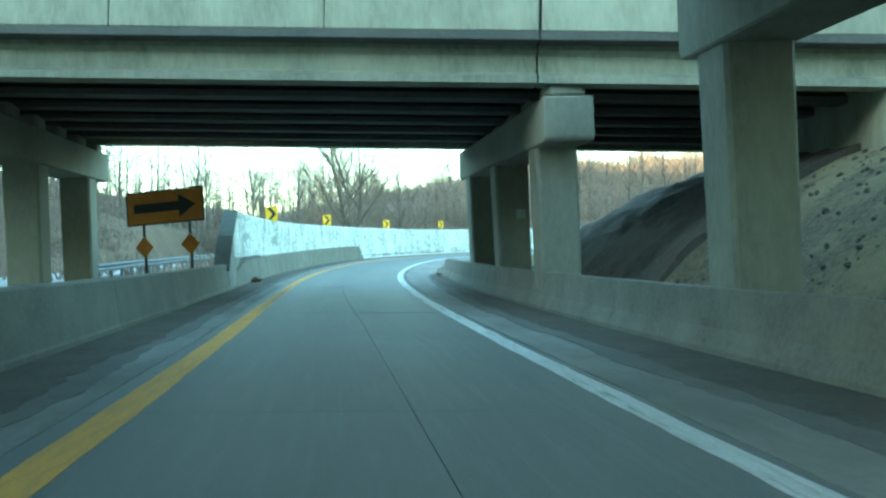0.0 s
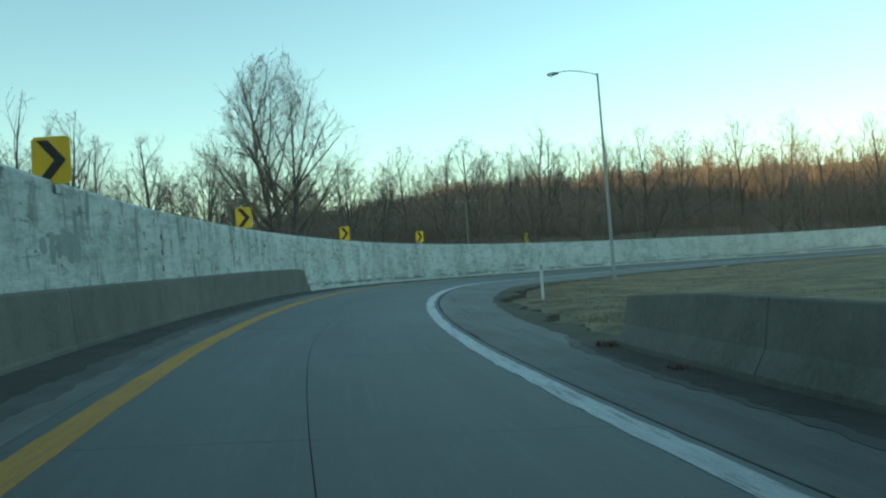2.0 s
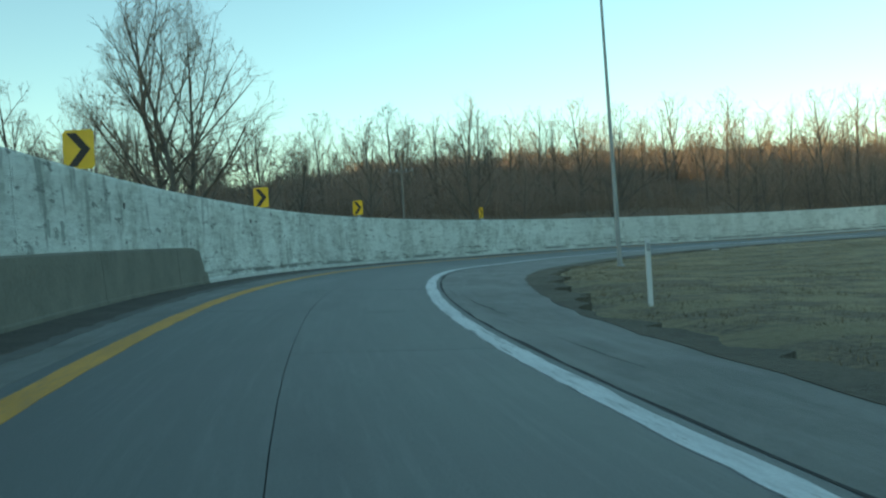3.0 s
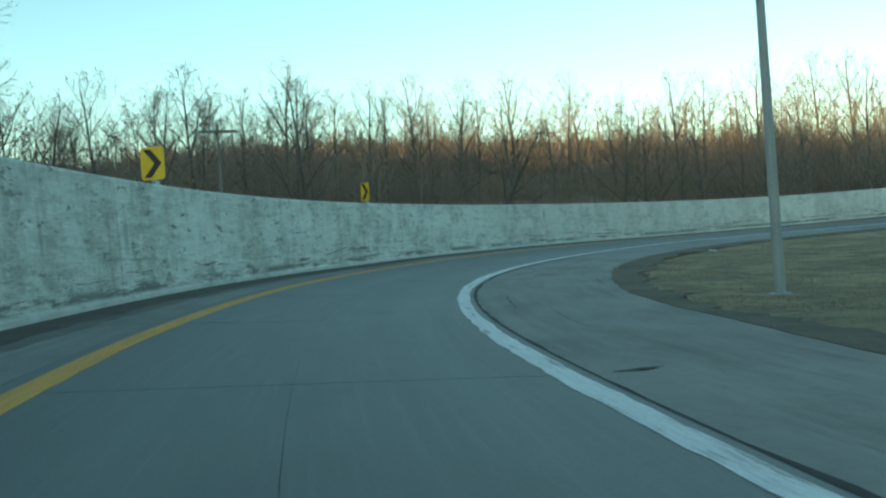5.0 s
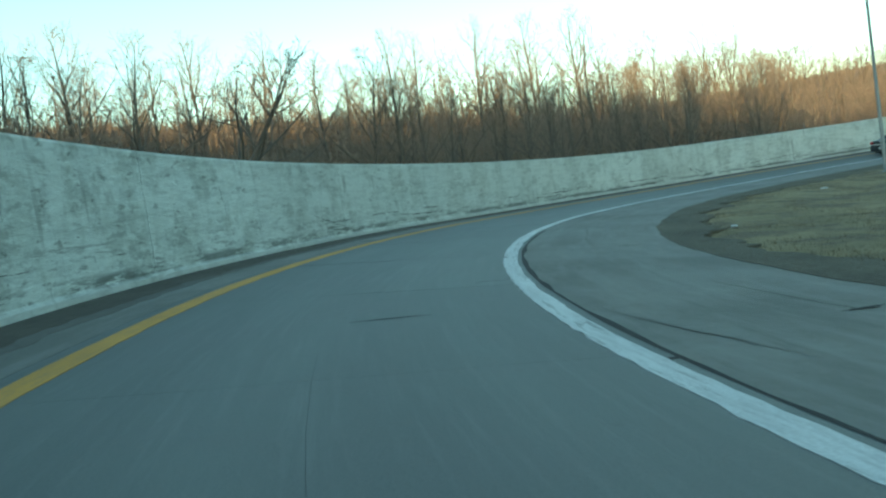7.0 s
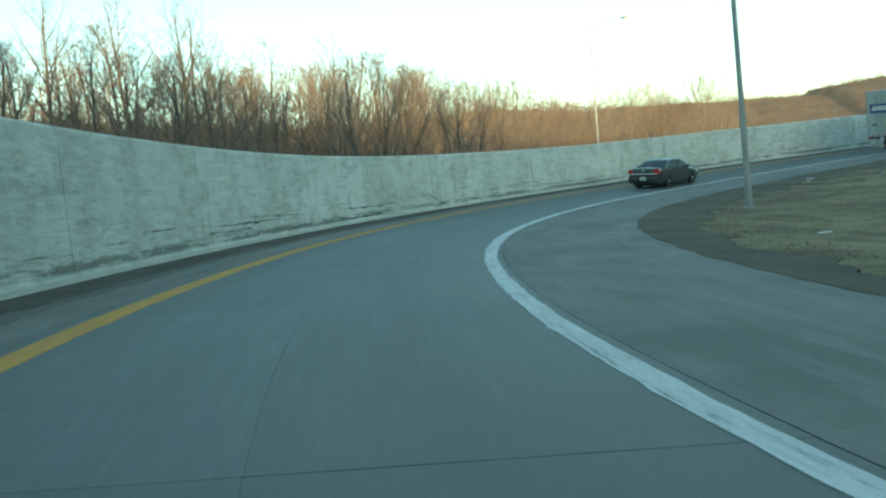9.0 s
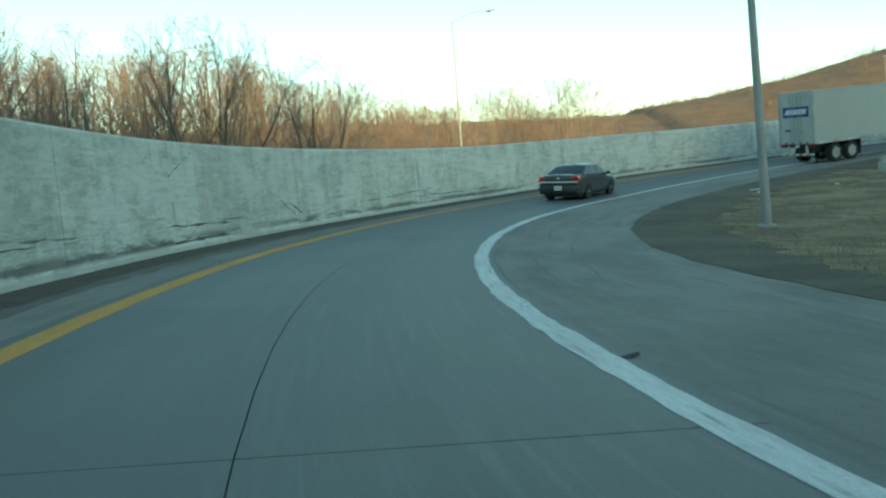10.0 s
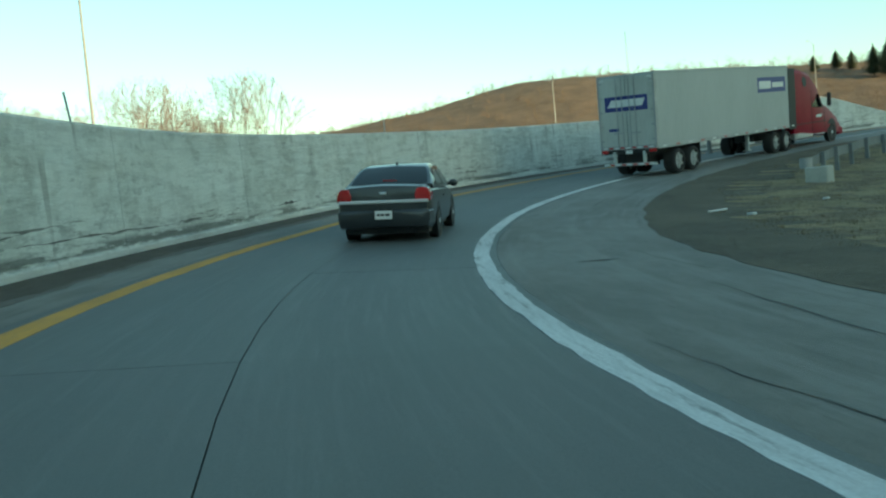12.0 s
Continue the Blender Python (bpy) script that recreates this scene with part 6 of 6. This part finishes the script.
def make_sedan(m):
    car = thing("sedan_car", m, "charcoal grey four-door sedan seen from behind on the ramp", "car")
    # stations: y, half width, floor, sill width, belt height, top height
    rows = ((-2.59, 0.74, 0.42, 0.93, 1.04), (-2.57, 0.84, 0.36, 0.97, 1.09), (-2.48, 0.89, 0.30, 0.99, 1.11), (-2.30, 0.915, 0.26, 1.0, 1.115), (-1.75, 0.93, 0.22, 1.0, 1.11), (-1.0, 0.935, 0.20, 0.98, 1.07), (0.0, 0.935, 0.20, 0.95, 1.03), (0.9, 0.93, 0.20, 0.92, 1.0), (1.6, 0.92, 0.22, 0.85, 0.94), (2.2, 0.88, 0.25, 0.74, 0.82), (2.48, 0.78, 0.30, 0.62, 0.70), (2.56, 0.62, 0.38, 0.52, 0.58))
    body = []
    for y, w, lo, belt, top in rows:
        mid = (lo + belt) / 2
        body.append((y, [(0.0, lo), (w * 0.82, lo), (w * 0.96, lo + 0.08), (w, mid - 0.02), (w * 0.995, mid + 0.12), (w * 0.965, belt - 0.03), (w * 0.93, belt), (w * 0.8, top - 0.02), (w * 0.4, top), (0.0, top + 0.012)]))
    shell = part("body", loft(body), CAR_PAINT, car, sharp=28)
    cab = ((-1.86, 0.80, 1.06, 1.10), (-1.42, 0.765, 1.06, 1.27), (-0.98, 0.70, 1.06, 1.43), (-0.75, 0.67, 1.05, 1.475), (-0.4, 0.655, 1.04, 1.495), (0.0, 0.65, 1.03, 1.50), (0.35, 0.66, 1.02, 1.475), (0.75, 0.70, 1.02, 1.32), (1.3, 0.76, 1.0, 1.03))
    green = []
    for y, w, lo, top in cab:
        base_w = 0.875
        f = (top - lo) / 0.46
        green.append((y, [(0.0, lo - 0.05), (base_w, lo - 0.05), (base_w + (w - base_w) * 0.5 * f, lo + (top - lo) * 0.5), (w + 0.03 * (1 - f), top - 0.05 * f), (w - 0.08, top - 0.012), (0.0, top)]))
    part("roof", loft(green), CAR_PAINT, car, sharp=24)

    def pane(name, pts, label="dark tinted glass"):
        bm = bmesh.new()
        f = bm.faces.new([bm.verts.new(p) for p in pts])
        r = bmesh.ops.extrude_face_region(bm, geom=[f])
        n = f.normal.copy() if f.normal.length else Vector((0, 0, 1))
        f.normal_update()
        bmesh.ops.translate(bm, vec=f.normal * -0.01, verts=[v for v in r["geom"] if isinstance(v, bmesh.types.BMVert)])
        part(name, bm, GLASS, car, label)
    rear = []
    for y, w, up in ((-1.84, 0.72, 1.112), (-1.80, 0.765, 1.128), (-1.42, 0.725, 1.276), (-1.03, 0.655, 1.418), (-0.96, 0.60, 1.441), (-0.93, 0.50, 1.449)):
        rear.append((y, [(0.0, up - 0.03), (w, up - 0.045), (w, up - 0.012), (w * 0.6, up), (0.0, up + 0.004)]))
    part("rear_window", loft(rear), GLASS, car, "dark tinted curved glass")
    pane("windscreen", [(0.70, 1.22, 1.06), (-0.70, 1.22, 1.06), (-0.60, 0.55, 1.40), (0.60, 0.55, 1.40)])
    for k in (1, -1):
        a = [(k * 0.879, -1.38, 1.07), (k * 0.879, -0.22, 1.04), (k * 0.705, -0.22, 1.425), (k * 0.735, -0.84, 1.40)]
        c = [(k * 0.879, -0.14, 1.04), (k * 0.879, 1.0, 1.02), (k * 0.765, 0.64, 1.24), (k * 0.705, 0.30, 1.42), (k * 0.705, -0.14, 1.425)]
        for pts in (a, c):
            pane("side_window", pts if k > 0 else pts[::-1])
        bm = flat_shape([(k * 0.62, 0.80), (k * 0.90, 0.80), (k * 0.915, 0.88), (k * 0.90, 0.98), (k * 0.85, 1.045), (k * 0.74, 1.06), (k * 0.65, 1.04), (k * 0.605, 0.93)], -2.615, 0.36)
        for v in bm.verts:
            if v.co.y < -2.5 and abs(v.co.x) > 0.8:
                v.co.y += 0.05
                v.co.x *= 0.985
        bmesh.ops.bevel(bm, geom=bm.edges[:], offset=0.012, segments=1, affect="EDGES")
        part("tail_light", bm, LAMP_RED, car, "red tail light")
        bm = bmesh.new()
        bmesh.ops.create_uvsphere(bm, u_segments=12, v_segments=8, radius=1, matrix=Matrix.Translation((k * 1.03, 0.78, 1.03)) @ Matrix.Diagonal((0.11, 0.07, 0.08, 1)))
        box(bm, (0.9 if k > 0 else -1.0, 0.76, 0.98), (1.0 if k > 0 else -0.9, 0.81, 1.02))
        part("door_mirror", bm, CAR_PAINT, car)
        for y in (-1.42, 1.42):
            make_wheel(car, k * 0.825, y, 0.335, 0.22, rim_material=ALLOY)
            bm = bmesh.new()
            bmesh.ops.create_cone(bm, cap_ends=True, segments=24, radius1=0.385, radius2=0.385, depth=0.04, matrix=Matrix.Translation((k * 0.912, y, 0.35)) @ pose(0, 0, 0, 0, 90, 0))
            part("wheel_arch", bm, DARK_PLASTIC, car)
        bm = boxes(((k * 0.945 - 0.012, -0.62, 0.80), (k * 0.945 + 0.012, -0.46, 0.835)), bevel=0.005)
        part("door_handle", bm, CAR_PAINT, car)
        bm = bmesh.new()
        box(bm, (0.55 if k > 0 else -0.8, 2.42, 0.56), (0.8 if k > 0 else -0.55, 2.53, 0.70), bevel=0.03)
        part("headlight", bm, LAMP_WHITE, car)
    part("rear_bumper", loft([(-2.63, [(0, 0.38), (0.74, 0.38), (0.79, 0.46), (0.79, 0.56), (0.72, 0.60), (0, 0.60)]), (-2.60, [(0, 0.32), (0.84, 0.32), (0.88, 0.44), (0.88, 0.60), (0.82, 0.64), (0, 0.64)]), (-2.30, [(0, 0.27), (0.90, 0.27), (0.928, 0.42), (0.928, 0.60), (0.88, 0.65), (0, 0.65)])]), CAR_PAINT, car, sharp=28)
    bm = bmesh.new()
    rod(bm, (0.5, -2.5, 0.27), (0.5, -2.1, 0.29), 0.035, n=10)
    part("exhaust_pipe", bm, DARK_PLASTIC, car)
    part("chrome_strip", boxes(((-0.86, -2.62, 0.77), (0.86, -2.42, 0.83)), bevel=0.012), ALLOY, car, "bright chrome strip")
    part("emblem", boxes(((-0.07, -2.605, 0.94), (0.07, -2.56, 0.985)), bevel=0.012), CHROME, car, "small chrome badge")
    plate = part("number_plate", boxes(((-0.165, -2.652, 0.47), (0.165, -2.615, 0.63)), bevel=0.004), PAPER, car, "white plate with plain dark bars")
    part("plate_bar", boxes(((-0.12, -2.658, 0.53), (-0.07, -2.653, 0.575)), ((-0.05, -2.658, 0.53), (0.01, -2.653, 0.575)), ((0.04, -2.658, 0.53), (0.12, -2.653, 0.575))), DARK_PLASTIC, plate)
    part("plate_frame", boxes(((-0.19, -2.632, 0.45), (0.19, -2.60, 0.655))), DARK_PLASTIC, car)
    part("brake_light", boxes(((-0.14, -1.70, 1.165), (0.14, -1.62, 1.19)), bevel=0.006), LAMP_RED, car)
    part("antenna", boxes(((-0.02, -0.75, 1.46), (0.02, -0.60, 1.535)), bevel=0.015), DARK_PLASTIC, car)
    part("underbody", boxes(((-0.8, -2.2, 0.16), (0.8, 2.2, 0.26))), DARK_PLASTIC, car)
    return car


def make_truck(m):
    """Semi-trailer truck: origin on the ground at the rear, forward is +y."""
    t = thing("semi_trailer_truck", m, "red tractor with a long dull white box trailer", "truck")
    w, lo, hi, length = 1.30, 1.16, 4.13, 12.9
    body = part("trailer_box", boxes(((-w, 0.05, lo), (w, length, hi)), bevel=0.02), TRAILER_SIDE, t, "brushed pale metal trailer box")
    for k in (-1, 1):
        d = part("rear_door", boxes(((min(k * 0.02, k * 1.22), -0.015, lo + 0.12), (max(k * 0.02, k * 1.22), 0.04, hi - 0.1)), bevel=0.01), TRAILER_SKIN, t, "dull white rear door")
        for x in (0.17, 0.42):
            bm = bmesh.new()
            rod(bm, (k * x, -0.05, lo + 0.06), (k * x, -0.05, hi - 0.04), 0.018, n=8)
            part("lock_rod", bm, STEEL, d)
        part("latch", boxes(((min(k * 0.14, k * 0.62), -0.075, lo + 0.62), (max(k * 0.14, k * 0.62), -0.04, lo + 0.67)), bevel=0.008), STEEL, d)
        for z in np.linspace(lo + 0.35, hi - 0.3, 5):
            part("hinge", boxes(((min(k * 1.1, k * 1.29), -0.045, z - 0.04), (max(k * 1.1, k * 1.29), -0.012, z + 0.04)), bevel=0.006), STEEL, d)
        part("corner_post", boxes(((min(k * 1.225, k * 1.315), -0.03, lo), (max(k * 1.225, k * 1.315), 0.16, hi + 0.01)), bevel=0.01), STEEL, t)
        part("tape_corner", boxes(((min(k * 0.98, k * 1.2), -0.022, hi - 0.19), (max(k * 0.98, k * 1.2), -0.016, hi - 0.15)), ((min(k * 1.16, k * 1.2), -0.022, hi - 0.40), (max(k * 1.16, k * 1.2), -0.016, hi - 0.19))), PAPER, d, "white reflective corner marks")
        part("tail_light", boxes(((min(k * 0.95, k * 1.27), -0.055, lo - 0.16), (max(k * 0.95, k * 1.27), -0.02, lo - 0.02)), bevel=0.01), LAMP_RED, t, "red tail light cluster")
        part("guard_post", boxes(((min(k * 0.62, k * 0.74), -0.02, 0.55), (max(k * 0.62, k * 0.74), 0.1, lo - 0.1)), bevel=0.01), TRAILER_SKIN, t)
        part("mud_flap", boxes(((min(k * 0.66, k * 1.26), 3.55, 0.25), (max(k * 0.66, k * 1.26), 3.58, lo)), bevel=0.004), DARK_PLASTIC, t)
        # side logo with a slanting plain bar
        logo = part("side_logo", boxes(((min(k * 1.304, k * 1.31), length - 3.5, hi - 1.2), (max(k * 1.304, k * 1.31), length - 0.35, hi - 0.5))), BLUE, t, "blue panel with plain white bars")
        part("logo_bar", boxes(((min(k * 1.31, k * 1.316), length - 3.35, hi - 1.03), (max(k * 1.31, k * 1.316), length - 2.05, hi - 0.67)), ((min(k * 1.31, k * 1.316), length - 1.9, hi - 0.99), (max(k * 1.31, k * 1.316), length - 0.6, hi - 0.75))), PAPER, logo)
        part("side_rail", boxes(((min(k * 1.28, k * 1.325), 0.1, lo - 0.06), (max(k * 1.28, k * 1.325), length - 0.05, lo + 0.10)), bevel=0.01), STEEL, t)
        part("roof_rail", boxes(((min(k * 1.28, k * 1.32), 0.1, hi - 0.09), (max(k * 1.28, k * 1.32), length, hi + 0.015)), bevel=0.01), STEEL, t)
        for i in range(13):
            y = 0.4 + i * 1.06
            part("reflector", boxes(((min(k * 1.326, k * 1.331), y, lo - 0.01), (max(k * 1.326, k * 1.331), y + 0.28, lo + 0.045))), TAPE_RED if i % 2 else PAPER, t)
        for y in (1.6, 2.85):
            make_wheel(t, k * 1.10, y, 0.51, 0.50, rim_material=STEEL, spokes=6)
        part("landing_leg", boxes(((k * 0.95 - 0.08, length - 4.2, 0.35), (k * 0.95 + 0.08, length - 4.05, lo)), ((k * 0.95 - 0.15, length - 4.3, 0.30), (k * 0.95 + 0.15, length - 3.95, 0.36)), bevel=0.01), STEEL, t)
    logo = part("rear_logo", boxes(((-0.98, -0.028, hi - 1.45), (0.98, -0.018, hi - 0.85))), BLUE, t, "blue panel with a plain white slanting bar")
    part("logo_bar", flat_shape([(-0.86, hi - 1.28), (0.74, hi - 1.28), (0.88, hi - 0.99), (-0.66, hi - 0.99)], -0.034, 0.005), PAPER, logo)
    part("number_bar", boxes(((-0.86, -0.02, lo + 0.72), (-0.38, -0.016, lo + 0.84))), BLUE, t, "plain dark bar in place of a number")
    part("sill", boxes(((-1.28, -0.04, lo - 0.02), (1.28, 0.1, lo + 0.11)), bevel=0.01), STEEL, t)
    part("under_frame", boxes(((-1.2, 0.02, lo - 0.2), (1.2, 0.22, lo - 0.03)), bevel=0.01), DARK_PLASTIC, t)
    part("underride_guard", boxes(((-1.2, -0.03, 0.48), (1.2, 0.09, 0.58)), bevel=0.01), TRAILER_SKIN, t)
    for i in range(9):
        x = -1.16 + i * 0.265
        part("guard_tape", boxes(((x, -0.036, 0.50), (x + 0.2, -0.031, 0.56))), TAPE_RED if i % 2 else PAPER, t)
        part("sill_tape", boxes(((x, -0.046, lo + 0.02), (x + 0.2, -0.041, lo + 0.08))), TAPE_RED if i % 2 else PAPER, t)
    part("plate", boxes(((-0.15, -0.012, lo - 0.2), (0.15, 0.015, lo - 0.06))), PAPER, t)
    part("bogie_frame", boxes(((-0.55, 0.6, 0.55), (0.55, 4.4, lo - 0.02)), bevel=0.02), DARK_PLASTIC, t)
    part("chassis", boxes(((-0.45, length - 2.4, 0.62), (0.45, length + 4.6, 0.98)), bevel=0.02), DARK_PLASTIC, t)
    # tractor
    y0 = length + 0.75
    cab = [(y0, [(0, 0.75), (1.18, 0.75), (1.22, 1.1), (1.22, 3.0), (1.14, 3.75), (1.0, 3.95), (0, 4.0)]), (y0 + 1.22, [(0, 0.7), (1.2, 0.7), (1.24, 1.1), (1.24, 3.0), (1.16, 3.75), (1.0, 3.93), (0, 3.99)]), (y0 + 2.58, [(0, 0.6), (1.2, 0.6), (1.24, 1.0), (1.22, 2.9), (1.12, 3.5), (0.95, 3.72), (0, 3.78)]), (y0 + 3.54, [(0, 0.55), (1.2, 0.55), (1.23, 1.0), (1.16, 2.6), (1.04, 3.0), (0.85, 3.12), (0, 3.18)]), (y0 + 4.28, [(0, 0.55), (1.2, 0.55), (1.22, 0.95), (1.12, 1.9), (1.02, 2.1), (0.8, 2.18), (0, 2.22)]), (y0 + 5.58, [(0, 0.5), (1.2, 0.5), (1.21, 0.9), (1.05, 1.55), (0.9, 1.78), (0.6, 1.86), (0, 1.9)]), (y0 + 6.46, [(0, 0.42), (1.16, 0.42), (1.16, 0.8), (0.98, 1.25), (0.8, 1.45), (0.5, 1.52), (0, 1.55)]), (y0 + 6.73, [(0, 0.45), (1.02, 0.45), (1.02, 0.75), (0.85, 1.05), (0.7, 1.2), (0.4, 1.25), (0, 1.27)])]
    part("cab", loft(cab), RED_PAINT, t, "glossy red tractor cab", sharp=30)
    for k in (-1, 1):
        pts = [(k * 1.232, y0 + 2.38, 1.98), (k * 1.215, y0 + 3.88, 1.90), (k * 1.16, y0 + 3.47, 2.62), (k * 1.19, y0 + 2.52, 2.70)]
        bm = bmesh.new()
        bm.faces.new([bm.verts.new((x + k * 0.012, y, z)) for x, y, z in pts])
        bmesh.ops.solidify(bm, geom=bm.faces[:], thickness=0.012)
        part("side_window", bm, GLASS, t, "dark side window")
        bm = bmesh.new()
        bmesh.ops.create_cone(bm, cap_ends=True, segments=16, radius1=0.26, radius2=0.26, depth=0.02, matrix=Matrix.Translation((k * 1.215, y0 + 1.5, 3.3)) @ pose(0, 0, 0, 0, 90 - k * 5, 0))
        part("sleeper_window", bm, DARK_PLASTIC, t, "small dark round sleeper window")
        part("mirror", boxes(((k * 1.46 - 0.09, y0 + 4.08, 1.95), (k * 1.46 + 0.09, y0 + 4.24, 2.65)), ((min(k * 1.15, k * 1.4), y0 + 4.13, 2.5), (max(k * 1.15, k * 1.4), y0 + 4.19, 2.54)), bevel=0.02), DARK_PLASTIC, t)
        part("fuel_tank", boxes(((min(k * 0.85, k * 1.2), y0 + 0.408, 0.38), (max(k * 0.85, k * 1.2), y0 + 2.58, 0.86)), bevel=0.12), CHROME, t, "polished fuel tank")
        part("side_fairing", boxes(((min(k * 1.22, k * 1.285), length + 0.06, 1.0), (max(k * 1.22, k * 1.285), y0 + 0.16, 4.0)), bevel=0.015), DARK_PLASTIC, t)
        part("headlight", boxes(((k * 0.93 - 0.18, y0 + 6.34, 0.86), (k * 0.93 + 0.18, y0 + 6.66, 1.1)), bevel=0.05), LAMP_WHITE, t)
        for y in (length - 1.75, length - 0.45):
            make_wheel(t, k * 1.08, y, 0.51, 0.50, rim_material=STEEL, spokes=6)
        bm = bmesh.new()
        bmesh.ops.create_cone(bm, cap_ends=True, segments=28, radius1=0.66, radius2=0.66, depth=0.03, matrix=Matrix.Translation((k * 1.195, y0 + 5.1, 0.58)) @ pose(0, 0, 0, 0, 90, 0))
        part("wheel_arch", bm, DARK_PLASTIC, t)
        for y, a, c in ((y0 + 2.3, 0.75, 2.85), (y0 + 4.02, 0.75, 1.95)):
            part("door_seam", boxes(((k * 1.238 - 0.004, y, a), (k * 1.238 + 0.006, y + 0.025, c))), DARK_PLASTIC, t)
        part("door_sign", boxes(((k * 1.242 - 0.005, y0 + 2.9, 1.42), (k * 1.242 + 0.005, y0 + 3.6, 1.56))), PAPER, t, "plain pale bar on the door")
        part("trim_strip", boxes(((k * 1.238 - 0.004, y0 + 0.1, 1.16), (k * 1.238 + 0.008, y0 + 4.3, 1.20))), DARK_PLASTIC, t)
        make_wheel(t, k * 1.07, y0 + 5.1, 0.51, 0.30, rim_material=CHROME, spokes=6)
        bm = bmesh.new()
        rod(bm, (k * 0.75, length + 0.55, 0.9), (k * 0.75, length + 0.55, 3.7), 0.07, n=12)
        part("exhaust_stack", bm, STEEL, t)
        part("door_step", boxes(((min(k * 1.1, k * 1.26), y0 + 2.72, 0.5), (max(k * 1.1, k * 1.26), y0 + 3.94, 0.58)), bevel=0.02), STEEL, t)
    bm = bmesh.new()
    bm.faces.new([bm.verts.new(p) for p in ((-0.98, y0 + 4.22, 2.2), (0.98, y0 + 4.22, 2.2), (0.88, y0 + 3.56, 3.0), (-0.88, y0 + 3.56, 3.0))])
    bmesh.ops.solidify(bm, geom=bm.faces[:], thickness=0.012)
    part("windscreen", bm, GLASS, t)
    part("bumper", boxes(((-1.18, y0 + 6.19, 0.32), (1.18, y0 + 6.83, 0.72)), bevel=0.06), RED_PAINT, t)
    part("grille", boxes(((-0.5, y0 + 6.53, 0.75), (0.5, y0 + 6.76, 1.2)), bevel=0.03), CHROME, t)
    return t


def upright(s, lat, turn=0.0):
    """Stands on the banked road at a way along the ramp, facing along it."""
    p = on(s, lat)
    ahead = (on(s + 1.5, lat) - on(s - 1.5, lat)).normalized()
    right = (on(s, lat + 0.8) - on(s, lat - 0.8)).normalized()
    up = right.cross(ahead).normalized()
    right = ahead.cross(up)
    m = Matrix.Identity(4)
    for i, v in enumerate((right, ahead, up)):
        for j in range(3):
            m[j][i] = v[j]
    return Matrix.Translation(p) @ m @ pose(0, 0, 0, 0, 0, turn)


make_sedan(upright(179.4, 0.06, 2.6))


def truck_pose():
    """Stands on the bend with its rear at the first place, facing the second."""
    a, b = Vector((103.2, 96.86, 0)), Vector((111.9, 78.85, 0))
    for p in (a, b):
        i = int(((LINE_X - p.x) ** 2 + (LINE_Y - p.y) ** 2).argmin())
        p.z = on(float(LINE_S[i]), (p.x - LINE_X[i]) * math.cos(LINE_H[i]) + (p.y - LINE_Y[i]) * math.sin(LINE_H[i])).z
    ahead = (b - a).normalized()
    right = (ahead.cross(Vector((0, 0, 1))).normalized() - Vector((0, 0, 0.055))).normalized()
    up = right.cross(ahead).normalized()
    m = Matrix.Identity(4)
    for i, v in enumerate((right, ahead, up)):
        for j in range(3):
            m[j][i] = v[j]
    return Matrix.Translation(a) @ m


make_truck(truck_pose())
